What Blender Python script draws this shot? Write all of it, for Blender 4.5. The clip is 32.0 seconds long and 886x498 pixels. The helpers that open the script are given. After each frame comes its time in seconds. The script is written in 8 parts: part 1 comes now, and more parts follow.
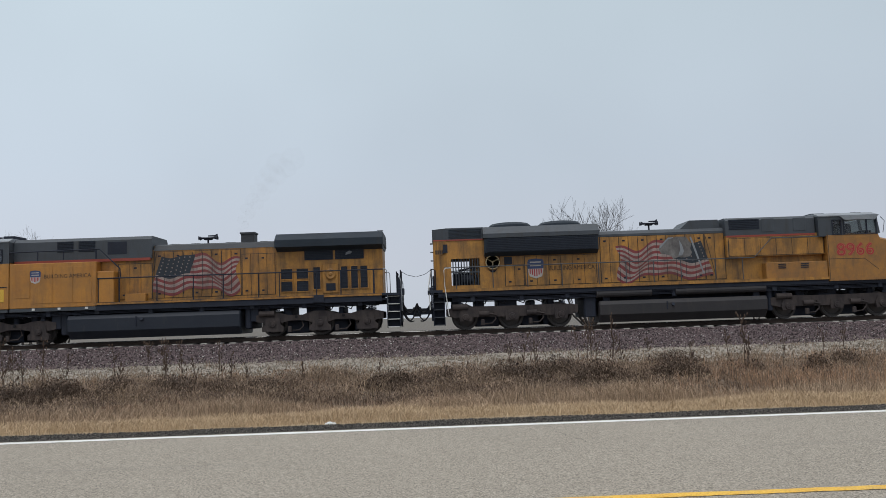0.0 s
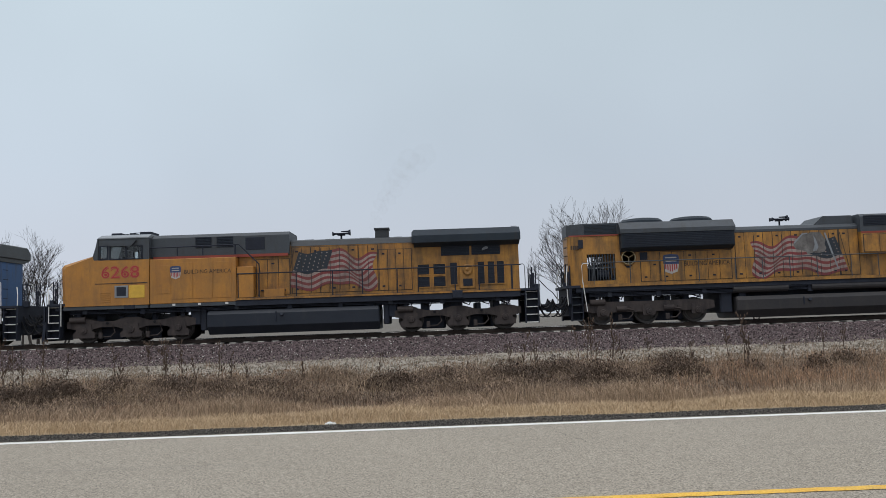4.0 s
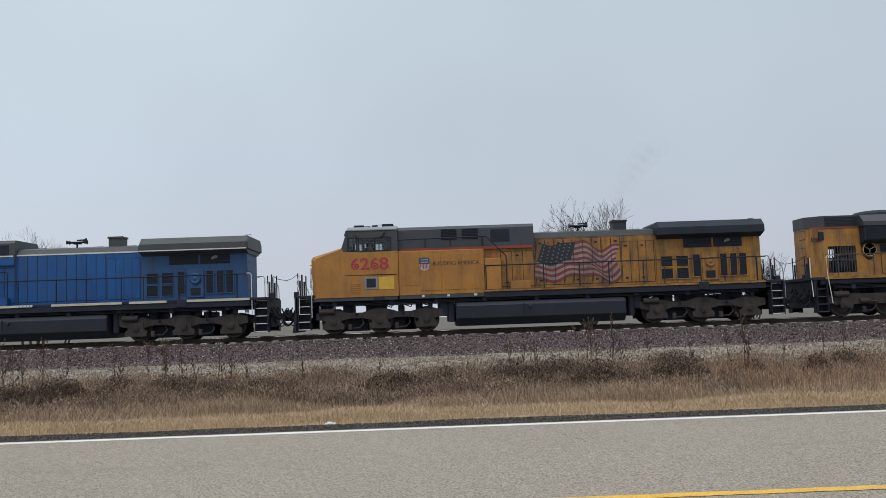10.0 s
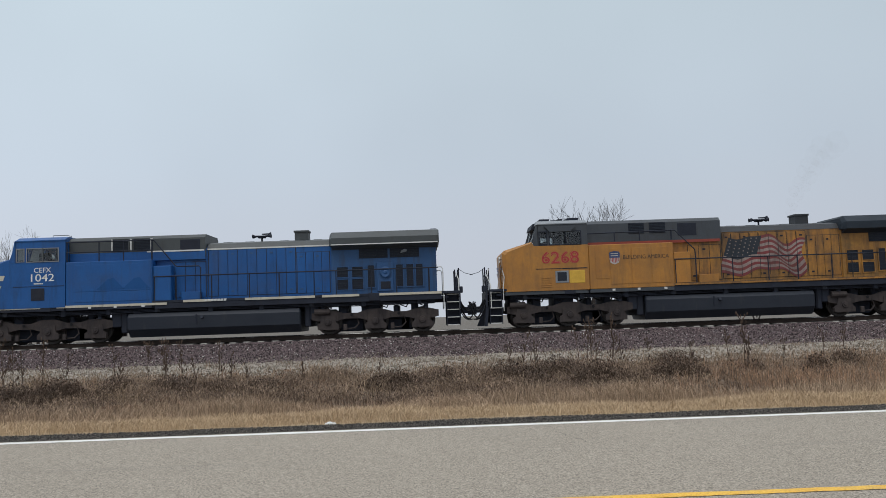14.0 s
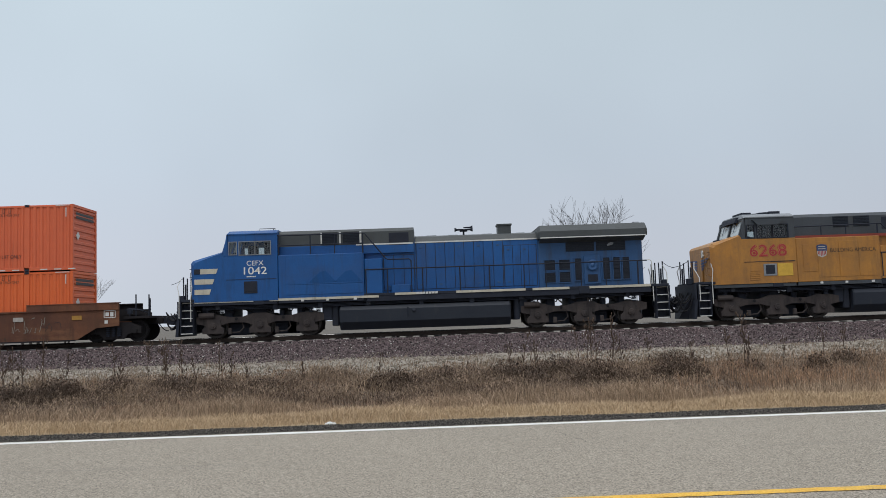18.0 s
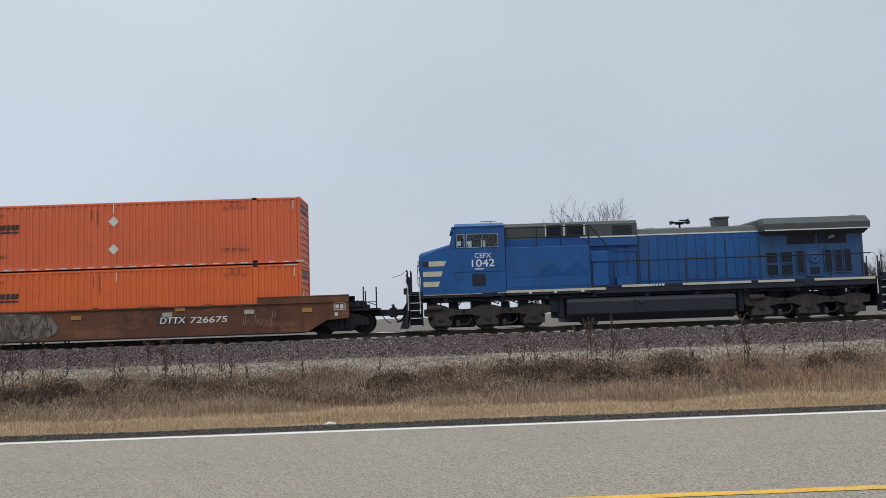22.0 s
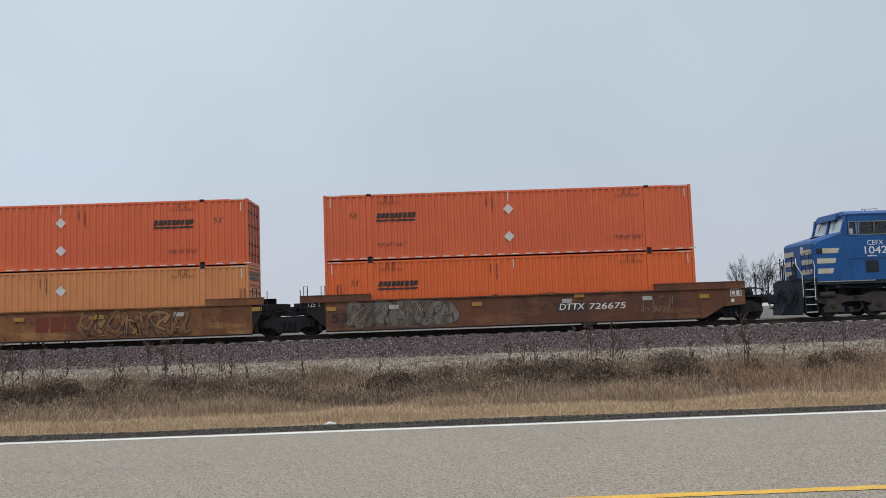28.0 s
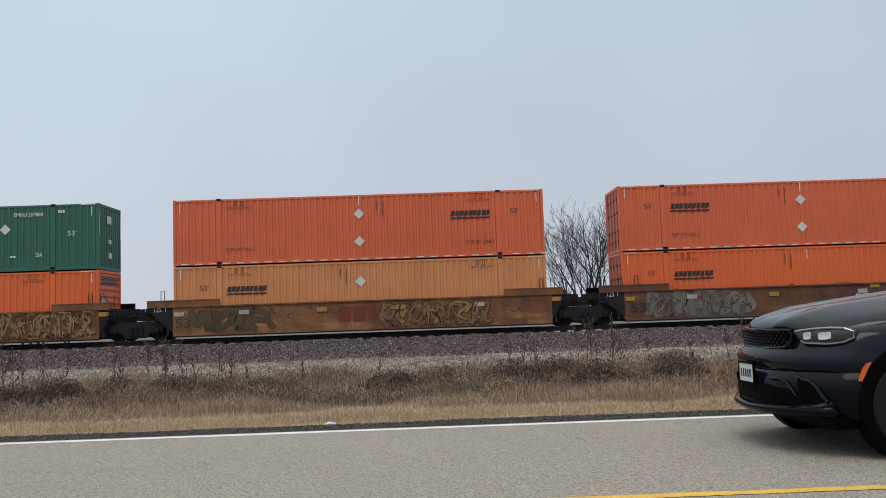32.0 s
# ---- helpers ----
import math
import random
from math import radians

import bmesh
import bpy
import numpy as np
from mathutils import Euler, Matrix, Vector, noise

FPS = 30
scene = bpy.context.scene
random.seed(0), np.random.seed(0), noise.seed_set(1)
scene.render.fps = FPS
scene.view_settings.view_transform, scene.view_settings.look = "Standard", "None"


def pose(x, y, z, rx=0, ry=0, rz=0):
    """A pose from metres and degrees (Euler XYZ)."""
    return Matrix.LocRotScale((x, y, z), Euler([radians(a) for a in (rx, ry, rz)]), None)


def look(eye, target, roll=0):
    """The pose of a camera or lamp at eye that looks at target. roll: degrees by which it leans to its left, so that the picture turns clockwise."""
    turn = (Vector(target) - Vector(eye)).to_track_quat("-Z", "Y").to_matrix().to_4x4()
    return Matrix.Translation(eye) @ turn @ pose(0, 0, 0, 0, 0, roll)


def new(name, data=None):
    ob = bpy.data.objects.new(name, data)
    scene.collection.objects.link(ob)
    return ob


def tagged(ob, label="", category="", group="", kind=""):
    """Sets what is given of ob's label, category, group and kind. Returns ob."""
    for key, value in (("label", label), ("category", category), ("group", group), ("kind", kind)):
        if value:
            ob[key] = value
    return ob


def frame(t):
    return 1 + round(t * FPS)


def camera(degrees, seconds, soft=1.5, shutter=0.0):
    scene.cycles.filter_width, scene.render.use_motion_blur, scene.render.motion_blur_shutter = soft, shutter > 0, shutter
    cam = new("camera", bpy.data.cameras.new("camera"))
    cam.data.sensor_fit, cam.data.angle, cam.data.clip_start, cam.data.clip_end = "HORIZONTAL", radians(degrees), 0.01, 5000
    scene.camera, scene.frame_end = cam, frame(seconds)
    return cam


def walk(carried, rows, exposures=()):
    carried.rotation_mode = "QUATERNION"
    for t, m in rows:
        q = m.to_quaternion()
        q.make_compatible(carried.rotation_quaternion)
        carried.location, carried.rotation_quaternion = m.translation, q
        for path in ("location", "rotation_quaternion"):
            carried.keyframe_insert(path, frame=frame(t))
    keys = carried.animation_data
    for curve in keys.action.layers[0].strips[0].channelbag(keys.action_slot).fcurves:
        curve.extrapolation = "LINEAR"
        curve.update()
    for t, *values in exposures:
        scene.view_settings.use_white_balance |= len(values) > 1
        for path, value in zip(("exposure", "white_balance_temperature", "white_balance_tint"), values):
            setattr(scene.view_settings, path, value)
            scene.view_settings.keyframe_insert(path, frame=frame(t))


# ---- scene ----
cam = camera(56.12, 32.0, soft=0.6)
EYE = 1.2                      # eye over the road
CAM = Matrix.Translation((0, 0, EYE)) @ Euler((radians(94.647), 0, radians(-1.0626)), 'XYZ').to_matrix().to_4x4() @ pose(0, 0, 0, 0, 0, -1.996)
walk(cam, [(0.0, CAM), (32.0, CAM)])

# the line: track centre, top of rail, and the train's way along it every half second (metres)
TRACK_Y = 37.395
RAIL = 0.60
TRAVEL = [-73.881, -73.196, -72.488, -71.768, -71.017, -70.254, -69.490, -68.704, -67.902, -67.084, -66.253, -65.406, -64.541, -63.657, -62.772, -61.869, -60.946, -60.020, -59.133, -58.185, -57.200, -56.245, -55.234, -54.216, -53.202, -52.146, -51.078, -50.027, -48.939, -47.868, -46.742, -45.626, -44.494, -43.331, -42.195, -41.030, -39.852, -38.647, -37.443, -36.247, -35.142, -33.898, -32.615, -31.323, -30.020, -28.702, -27.406, -26.001, -24.623, -23.221, -21.782, -20.360, -18.881, -17.394, -15.896, -14.366, -12.845, -11.289, -9.740, -8.138, -6.537, -4.894, -3.249, -1.591, 0.070]


def travel(t):
    q = t * 2
    i = min(int(q), 63)
    a, b = TRAVEL[i], TRAVEL[i + 1]
    p, n = TRAVEL[max(i - 1, 0)], TRAVEL[min(i + 2, 64)]
    ma = (b - p) / 2 if i > 0 else b - a
    mb = (n - a) / 2 if i < 63 else b - a
    f = q - i
    return (2 * f**3 - 3 * f**2 + 1) * a + (f**3 - 2 * f**2 + f) * ma + (3 * f**2 - 2 * f**3) * b + (f**3 - f**2) * mb


# ---- world and light: an overcast winter day ----
world = bpy.data.worlds.new("overcast_sky")
scene.world = world
world.use_nodes = True
wn, wl = world.node_tree.nodes, world.node_tree.links
wn.clear()


def wnode(kind, **kw):
    n = wn.new(kind)
    for k, v in kw.items():
        n.inputs[k].default_value = v
    return n


sky = wn.new("ShaderNodeTexSky")
sky.sky_type = 'NISHITA'
sky.sun_disc = False
sky.sun_elevation, sky.sun_rotation = radians(62), radians(165)
co = wn.new("ShaderNodeTexCoord")
sep = wn.new("ShaderNodeSeparateXYZ")
wl.new(co.outputs["Generated"], sep.inputs[0])
ramp = wn.new("ShaderNodeValToRGB")
e = ramp.color_ramp.elements
e[0].position, e[0].color = 0.0, (0.545, 0.597, 0.672, 1)
e[1].position, e[1].color = 1.0, (1.35, 1.42, 1.5, 1)
for p_, c_ in ((0.07, (0.563, 0.607, 0.694)), (0.18, (0.548, 0.625, 0.714)), (0.36, (0.558, 0.655, 0.730)), (0.55, (0.85, 0.93, 1.0))):
    k = e.new(p_)
    k.color = (*c_, 1)
wl.new(sep.outputs["Z"], ramp.inputs[0])
cloud = wn.new("ShaderNodeTexNoise")
cloud.inputs["Scale"].default_value, cloud.inputs["Detail"].default_value = 2.2, 3
wl.new(co.outputs["Generated"], cloud.inputs["Vector"])
soft = wn.new("ShaderNodeMapRange")
soft.inputs["From Min"].default_value, soft.inputs["From Max"].default_value = 0.3, 0.7
soft.inputs["To Min"].default_value, soft.inputs["To Max"].default_value = 0.95, 1.05
wl.new(cloud.outputs[0], soft.inputs[0])
mul = wn.new("ShaderNodeVectorMath")
mul.operation = 'SCALE'
wl.new(ramp.outputs[0], mul.inputs[0])
side = wn.new("ShaderNodeMapRange")
side.inputs["From Min"].default_value, side.inputs["From Max"].default_value = -0.6, 0.6
side.inputs["To Min"].default_value, side.inputs["To Max"].default_value = 1.06, 0.87
wl.new(sep.outputs["X"], side.inputs[0])
both = wn.new("ShaderNodeMath")
both.operation = 'MULTIPLY'
wl.new(soft.outputs[0], both.inputs[0])
wl.new(side.outputs[0], both.inputs[1])
wl.new(both.outputs[0], mul.inputs["Scale"])
b1 = wnode("ShaderNodeBackground", Strength=1.06)
b2 = wnode("ShaderNodeBackground", Strength=0.05)
wl.new(mul.outputs[0], b1.inputs[0])
wl.new(sky.outputs[0], b2.inputs[0])
mixw = wnode("ShaderNodeMixShader", Fac=0.06)
wl.new(b1.outputs[0], mixw.inputs[1])
wl.new(b2.outputs[0], mixw.inputs[2])
wo = wn.new("ShaderNodeOutputWorld")
wl.new(mixw.outputs[0], wo.inputs[0])
sun = new("sun", bpy.data.lights.new("sun", 'SUN'))
sun.data.energy, sun.data.angle, sun.data.color = 0.95, radians(30), (1, 0.96, 0.91)
sun.matrix_world = look((0, 0, 60), (8, 30, 0))
scene.view_settings.exposure = 0.0


# ---- materials ----
def surface(name, col, col2=None, scale=2.0, rough=0.6, metal=0.0, bump=0.15, bscale=40.0, grime=0.0, grime_col=(0.03, 0.027, 0.024),
            streak=(1.5, 1.5, 0.25), island=0.0, obj=0.0, rust=0.0, rust_col=(0.13, 0.05, 0.02), speckle=0.0, spec=None, blotch=0.0, blotch_col=(0.06, 0.045, 0.03), runs=0.0, worn=0.0, worn_col=(0.34, 0.20, 0.10)):
    """Two tones mottled together, fine relief, streaks of grime and specks of rust, all in the thing's own metres."""
    m = bpy.data.materials.new(name)
    m.use_nodes = True
    nt = m.node_tree
    n, l = nt.nodes, nt.links
    bsdf = n["Principled BSDF"]
    tc = n.new("ShaderNodeTexCoord")
    if col2 is None:
        col2 = tuple(c * 0.72 for c in col)

    def noise_at(sc, detail=5.0, vec=None, r=0.6):
        t = n.new("ShaderNodeTexNoise")
        t.inputs["Scale"].default_value, t.inputs["Detail"].default_value, t.inputs["Roughness"].default_value = sc, detail, r
        l.new(vec if vec else tc.outputs["Object"], t.inputs["Vector"])
        return t.outputs[0]

    def remap(s, a, b, lo=0.0, hi=1.0):
        r = n.new("ShaderNodeMapRange")
        r.inputs[1].default_value, r.inputs[2].default_value, r.inputs[3].default_value, r.inputs[4].default_value = a, b, lo, hi
        l.new(s, r.inputs[0])
        return r.outputs[0]

    def mixc(f, a, b):
        x = n.new("ShaderNodeMix")
        x.data_type = 'RGBA'
        if isinstance(f, float):
            x.inputs[0].default_value = f
        else:
            l.new(f, x.inputs[0])
        for s, v in ((x.inputs[6], a), (x.inputs[7], b)):
            if isinstance(v, tuple):
                s.default_value = (*v, 1)
            else:
                l.new(v, s)
        return x.outputs[2]

    c = mixc(remap(noise_at(scale), 0.3, 0.7), col, col2)
    fine = noise_at(bscale, 6.0, None, 0.7)
    c = mixc(remap(fine, 0.35, 0.75, 0.0, 0.35), c, tuple(v * 0.55 for v in col2))
    if speckle:
        sp_ = n.new("ShaderNodeTexVoronoi")
        sp_.inputs["Scale"].default_value = 105.0
        l.new(tc.outputs["Object"], sp_.inputs["Vector"])
        bw = n.new("ShaderNodeRGBToBW")
        l.new(sp_.outputs["Color"], bw.inputs[0])
        c = mixc(remap(bw.outputs[0], 0.25, 0.42, speckle, 0.0), c, tuple(v * 0.38 for v in col2))
        c = mixc(remap(bw.outputs[0], 0.62, 0.8, 0.0, speckle * 0.6), c, tuple(min(0.8, v * 1.7) for v in col))
    if island or obj:
        if island:
            g = n.new("ShaderNodeNewGeometry")
            rnd = g.outputs["Random Per Island"]
        else:
            g = n.new("ShaderNodeObjectInfo")
            rnd = g.outputs["Random"]
        hv = n.new("ShaderNodeHueSaturation")
        k = island or obj
        l.new(remap(rnd, 0, 1, 1 - k, 1 + k), hv.inputs["Value"])
        l.new(c, hv.inputs["Color"])
        c = hv.outputs[0]
    if blotch:
        mp = n.new("ShaderNodeMapping")
        mp.inputs["Scale"].default_value = (1.0, 1.0, 0.7)
        l.new(tc.outputs["Object"], mp.inputs["Vector"])
        c = mixc(remap(noise_at(1.3, 9.0, mp.outputs[0], 0.72), 0.40, 0.66, 0.0, blotch), c, blotch_col)
        c = mixc(remap(noise_at(5.5, 6.0, None, 0.7), 0.52, 0.75, 0.0, blotch * 0.8), c, blotch_col)
    if worn:
        mp = n.new("ShaderNodeMapping")
        mp.inputs["Scale"].default_value = (0.45, 0.45, 1.4)
        mp.inputs["Location"].default_value = (1.3, 0.2, 5.1)
        l.new(tc.outputs["Object"], mp.inputs["Vector"])
        c = mixc(remap(noise_at(1.0, 9.0, mp.outputs[0], 0.68), 0.53, 0.66, 0.0, worn), c, worn_col)
    if runs:
        mp = n.new("ShaderNodeMapping")
        mp.inputs["Scale"].default_value = (3.2, 3.2, 0.22)
        l.new(tc.outputs["Object"], mp.inputs["Vector"])
        c = mixc(remap(noise_at(1.0, 8.0, mp.outputs[0], 0.62), 0.50, 0.72, 0.0, runs), c, (0.040, 0.028, 0.018))
        mp = n.new("ShaderNodeMapping")
        mp.inputs["Scale"].default_value = (0.55, 0.55, 0.8)
        mp.inputs["Location"].default_value = (3.7, 1.1, 0.4)
        l.new(tc.outputs["Object"], mp.inputs["Vector"])
        c = mixc(remap(noise_at(1.0, 5.0, mp.outputs[0], 0.55), 0.52, 0.74, 0.0, runs * 0.95), c, (0.050, 0.036, 0.022))
    if grime:
        mp = n.new("ShaderNodeMapping")
        mp.inputs["Scale"].default_value = streak
        l.new(tc.outputs["Object"], mp.inputs["Vector"])
        c = mixc(remap(noise_at(2.4, 7.0, mp.outputs[0], 0.65), 0.62 - 0.28 * grime, 0.80, 0.0, min(1.0, 0.35 + grime)), c, grime_col)
    if rust:
        c = mixc(remap(noise_at(9.0, 8.0, None, 0.7), 0.70 - 0.2 * rust, 0.78, 0.0, 0.9), c, rust_col)
    l.new(c, bsdf.inputs["Base Color"])
    bsdf.inputs["Metallic"].default_value = metal
    bsdf.inputs["Specular IOR Level"].default_value = (0.25 if rough > 0.7 else 0.5) if spec is None else spec
    l.new(remap(fine, 0.3, 0.7, max(0.03, rough - 0.1), min(1.0, rough + 0.1)), bsdf.inputs["Roughness"])
    if bump:
        bp = n.new("ShaderNodeBump")
        bp.inputs["Strength"].default_value, bp.inputs["Distance"].default_value = bump, 0.02
        l.new(fine, bp.inputs["Height"])
        l.new(bp.outputs[0], bsdf.inputs["Normal"])
    return m


YELLOW = surface("armour_yellow_paint", (0.50, 0.228, 0.032), (0.38, 0.160, 0.025), 0.9, 0.5, grime=0.6, rust=0.3, blotch=0.5, runs=0.6)
YELLOW_CLEAN = surface("yellow_cab_paint", (0.46, 0.205, 0.032), (0.38, 0.158, 0.026), 0.8, 0.48, grime=0.35, grime_col=(0.15, 0.080, 0.032), rust=0.15, blotch=0.42, blotch_col=(0.15, 0.085, 0.038), runs=0.22)
YELLOW_WORN = surface("road_grimed_cab_paint", (0.37, 0.168, 0.032), (0.29, 0.125, 0.026), 0.8, 0.5, grime=0.4, grime_col=(0.10, 0.06, 0.03), rust=0.25, blotch=0.6, blotch_col=(0.11, 0.07, 0.04))
YELLOW_OLD = surface("sooty_yellow_paint", (0.54, 0.255, 0.040), (0.37, 0.165, 0.030), 1.1, 0.55, grime=0.55, rust=0.35, blotch=0.5, runs=0.55)
BLUE = surface("leasing_blue_paint", (0.007, 0.092, 0.305), (0.005, 0.068, 0.236), 0.7, 0.5, spec=0.4, grime=0.3, grime_col=(0.008, 0.03, 0.08), runs=0.22)
BLUE_DK = surface("faded_blue_paint", (0.018, 0.083, 0.23), (0.018, 0.073, 0.185), 1.0, 0.55, grime=0.45)
GREY = surface("harbour_grey_paint", (0.050, 0.059, 0.072), (0.037, 0.044, 0.054), 1.2, 0.55, grime=0.4)
GREY_SOOT = surface("sooty_grey_hood_top", (0.036, 0.040, 0.047), (0.025, 0.028, 0.034), 1.2, 0.65, grime=0.4)
GREY_LT = surface("weathered_light_grey", (0.23, 0.25, 0.27), (0.18, 0.19, 0.21), 1.2, 0.5, grime=0.2)
SOOT = surface("sooty_black_steel", (0.026, 0.031, 0.046), (0.018, 0.021, 0.032), 2.0, 0.7, grime=0.2, rust=0.1, spec=0.22)
RADBLACK = surface("dark_grey_radiator_paint", (0.024, 0.034, 0.047), (0.017, 0.024, 0.034), 1.2, 0.6, grime=0.3, spec=0.25)
TANK = surface("dusty_black_tank", (0.018, 0.023, 0.035), (0.026, 0.031, 0.043), 1.0, 0.55, grime=0.15, grime_col=(0.07, 0.065, 0.06), spec=0.3)
TRUCKMAT = surface("brake_dust_brown_steel", (0.078, 0.063, 0.058), (0.046, 0.040, 0.041), 2.4, 0.85, grime=0.5, grime_col=(0.016, 0.015, 0.018), spec=0.15)
WHEELMAT = surface("worn_wheel_steel", (0.085, 0.075, 0.070), (0.05, 0.046, 0.045), 3, 0.55, 0.3)
REDSTRIPE = surface("red_stripe", (0.30, 0.05, 0.03), None, 1.5, 0.55)
REDNUM = surface("red_number_paint", (0.40, 0.028, 0.03), None, 2, 0.5, bump=0)
NUMEDGE = surface("pale_number_edge", (0.44, 0.18, 0.09), None, 2, 0.5, bump=0)
BLACKPAINT = surface("black_lettering", (0.018, 0.018, 0.02), None, 2, 0.6, bump=0)
BROWNLET = surface("dark_brown_lettering", (0.06, 0.035, 0.02), None, 2, 0.6, bump=0)
WHITEPAINT = surface("white_paint", (0.74, 0.74, 0.72), (0.62, 0.62, 0.6), 1.5, 0.55, grime=0.15)
CREAM = surface("cream_stripe_paint", (0.60, 0.55, 0.45), None, 2, 0.55, grime=0.15)
RAILWHITE = surface("white_grab_iron", (0.7, 0.7, 0.68), None, 4, 0.5)
TANK_DUSTY = surface("brake_dusted_tank", (0.046, 0.042, 0.043), (0.034, 0.033, 0.037), 1.0, 0.6, grime=0.25, grime_col=(0.07, 0.06, 0.055), spec=0.3)
HOSE = surface("black_rubber_hose", (0.012, 0.012, 0.015), None, 6, 0.6, spec=0.2)
FLAGRED = surface("faded_flag_red", (0.24, 0.030, 0.036), (0.16, 0.035, 0.036), 1.5, 0.55, grime=0.45, blotch=0.4)
FLAGWHITE = surface("faded_flag_white", (0.38, 0.31, 0.28), (0.27, 0.20, 0.18), 1.5, 0.55, grime=0.45, blotch=0.6, blotch_col=(0.10, 0.06, 0.055))
FLAGBLUE = surface("faded_flag_blue", (0.014, 0.022, 0.034), None, 1.5, 0.55, grime=0.3)
PEEL = surface("bare_aluminium_patch", (0.24, 0.225, 0.215), (0.10, 0.09, 0.088), 2, 0.5, 0.2, grime=0.5, blotch=0.55, blotch_col=(0.04, 0.035, 0.035))
ORANGE = surface("orange_container_paint", (0.69, 0.134, 0.048), (0.59, 0.112, 0.042), 0.6, 0.5, grime=0.06, streak=(2.5, 2.5, 0.15))
ORANGE_B = surface("bright_orange_container_paint", (0.73, 0.136, 0.029), (0.64, 0.115, 0.026), 0.6, 0.48, grime=0.05, streak=(2.5, 2.5, 0.15))
TANBOX = surface("sun_faded_orange_paint", (0.63, 0.255, 0.095), (0.54, 0.205, 0.076), 0.7, 0.6, grime=0.14, grime_col=(0.20, 0.09, 0.04), streak=(3, 3, 0.12))
GREENBOX = surface("dark_green_container_paint", (0.025, 0.125, 0.088), (0.020, 0.103, 0.072), 0.7, 0.5, grime=0.08)
PALEMARK = surface("chalky_white_marking", (0.66, 0.66, 0.64), (0.55, 0.55, 0.53), 4, 0.6, bump=0)
DARKMARK = surface("faded_dark_marking", (0.10, 0.04, 0.025), None, 4, 0.6, bump=0)
LOGOBLACK = surface("near_black_decal", (0.03, 0.02, 0.02), None, 4, 0.5, bump=0)
WELL = surface("rust_brown_car_paint", (0.200, 0.078, 0.038), (0.105, 0.044, 0.030), 0.45, 0.75, runs=0.35, worn=0.45, worn_col=(0.27, 0.13, 0.065), grime=0.4, grime_col=(0.065, 0.033, 0.025), rust=0.3, blotch=0.6, blotch_col=(0.075, 0.038, 0.028))
WELL_Y = surface("faded_ochre_car_paint", (0.32, 0.140, 0.054), (0.165, 0.066, 0.034), 0.4, 0.78, runs=0.35, worn=0.6, worn_col=(0.40, 0.215, 0.085), grime=0.4, grime_col=(0.10, 0.05, 0.028), rust=0.3, blotch=0.55, blotch_col=(0.085, 0.042, 0.026))
WELLEND = surface("grimy_dark_car_end", (0.028, 0.025, 0.027), (0.018, 0.016, 0.018), 1.0, 0.8, grime=0.3, spec=0.15)
REFLECT = surface("yellow_reflector", (0.46, 0.235, 0.03), (0.32, 0.16, 0.03), 4, 0.45, bump=0, grime=0.4, grime_col=(0.12, 0.06, 0.03))
DUSTYMARK = surface("dusty_white_stencil", (0.45, 0.42, 0.39), (0.33, 0.29, 0.26), 4, 0.7, bump=0, grime=0.5, grime_col=(0.14, 0.08, 0.05))
PALE_TAN = surface("pale_tan_enamel", (0.50, 0.40, 0.24), (0.42, 0.33, 0.19), 3, 0.5, bump=0)
GRAF_GREY = surface("grey_spray_paint", (0.20, 0.185, 0.165), (0.14, 0.125, 0.11), 1.2, 0.75, bump=0, grime=0.35, grime_col=(0.10, 0.06, 0.04), blotch=0.5, blotch_col=(0.10, 0.07, 0.05))
GRAF_PALE = surface("pale_spray_paint", (0.30, 0.28, 0.25), (0.20, 0.18, 0.15), 2, 0.75, bump=0, grime=0.3)
GRAF_DARK = surface("dark_spray_outline", (0.07, 0.05, 0.045), None, 2, 0.75, bump=0)
GRAF_TAN = surface("tan_spray_paint", (0.31, 0.175, 0.070), (0.24, 0.125, 0.052), 2, 0.75, bump=0, grime=0.2)
GRAF_MID = surface("mid_grey_spray_paint", (0.14, 0.125, 0.108), (0.10, 0.085, 0.07), 1.2, 0.75, bump=0, grime=0.35, grime_col=(0.10, 0.06, 0.04), blotch=0.6, blotch_col=(0.11, 0.06, 0.04))
GRAF_TAN2 = surface("pale_tan_spray_paint", (0.33, 0.21, 0.10), (0.27, 0.16, 0.075), 2, 0.75, bump=0, grime=0.25)
GRAF_LACE = surface("pale_olive_spray_paint", (0.36, 0.28, 0.17), (0.24, 0.19, 0.11), 2, 0.75, bump=0, grime=0.3)
GRAF_GREEN = surface("green_spray_paint", (0.075, 0.078, 0.042), (0.10, 0.07, 0.035), 3, 0.75, bump=0, grime=0.4, blotch=0.5, blotch_col=(0.11, 0.06, 0.03))
GRAF_GREEN_DK = surface("dark_green_spray_paint", (0.055, 0.052, 0.030), (0.08, 0.055, 0.03), 3, 0.75, bump=0, grime=0.4, blotch=0.5, blotch_col=(0.10, 0.055, 0.03))
GRAF_TAN_DK = surface("brown_spray_paint", (0.13, 0.075, 0.035), (0.10, 0.055, 0.03), 3, 0.75, bump=0, grime=0.3)
GRAF_RED = surface("faded_red_letters", (0.19, 0.040, 0.030), (0.15, 0.040, 0.030), 2, 0.75, bump=0, grime=0.25, blotch=0.25, blotch_col=(0.15, 0.065, 0.033))
CONCRETE = surface("dusty_tie_concrete", (0.42, 0.39, 0.36), (0.32, 0.30, 0.28), 3, 0.9, obj=0.15)
RAILSTEEL = surface("rusty_rail_web", (0.05, 0.035, 0.028), (0.035, 0.026, 0.022), 2, 0.8)
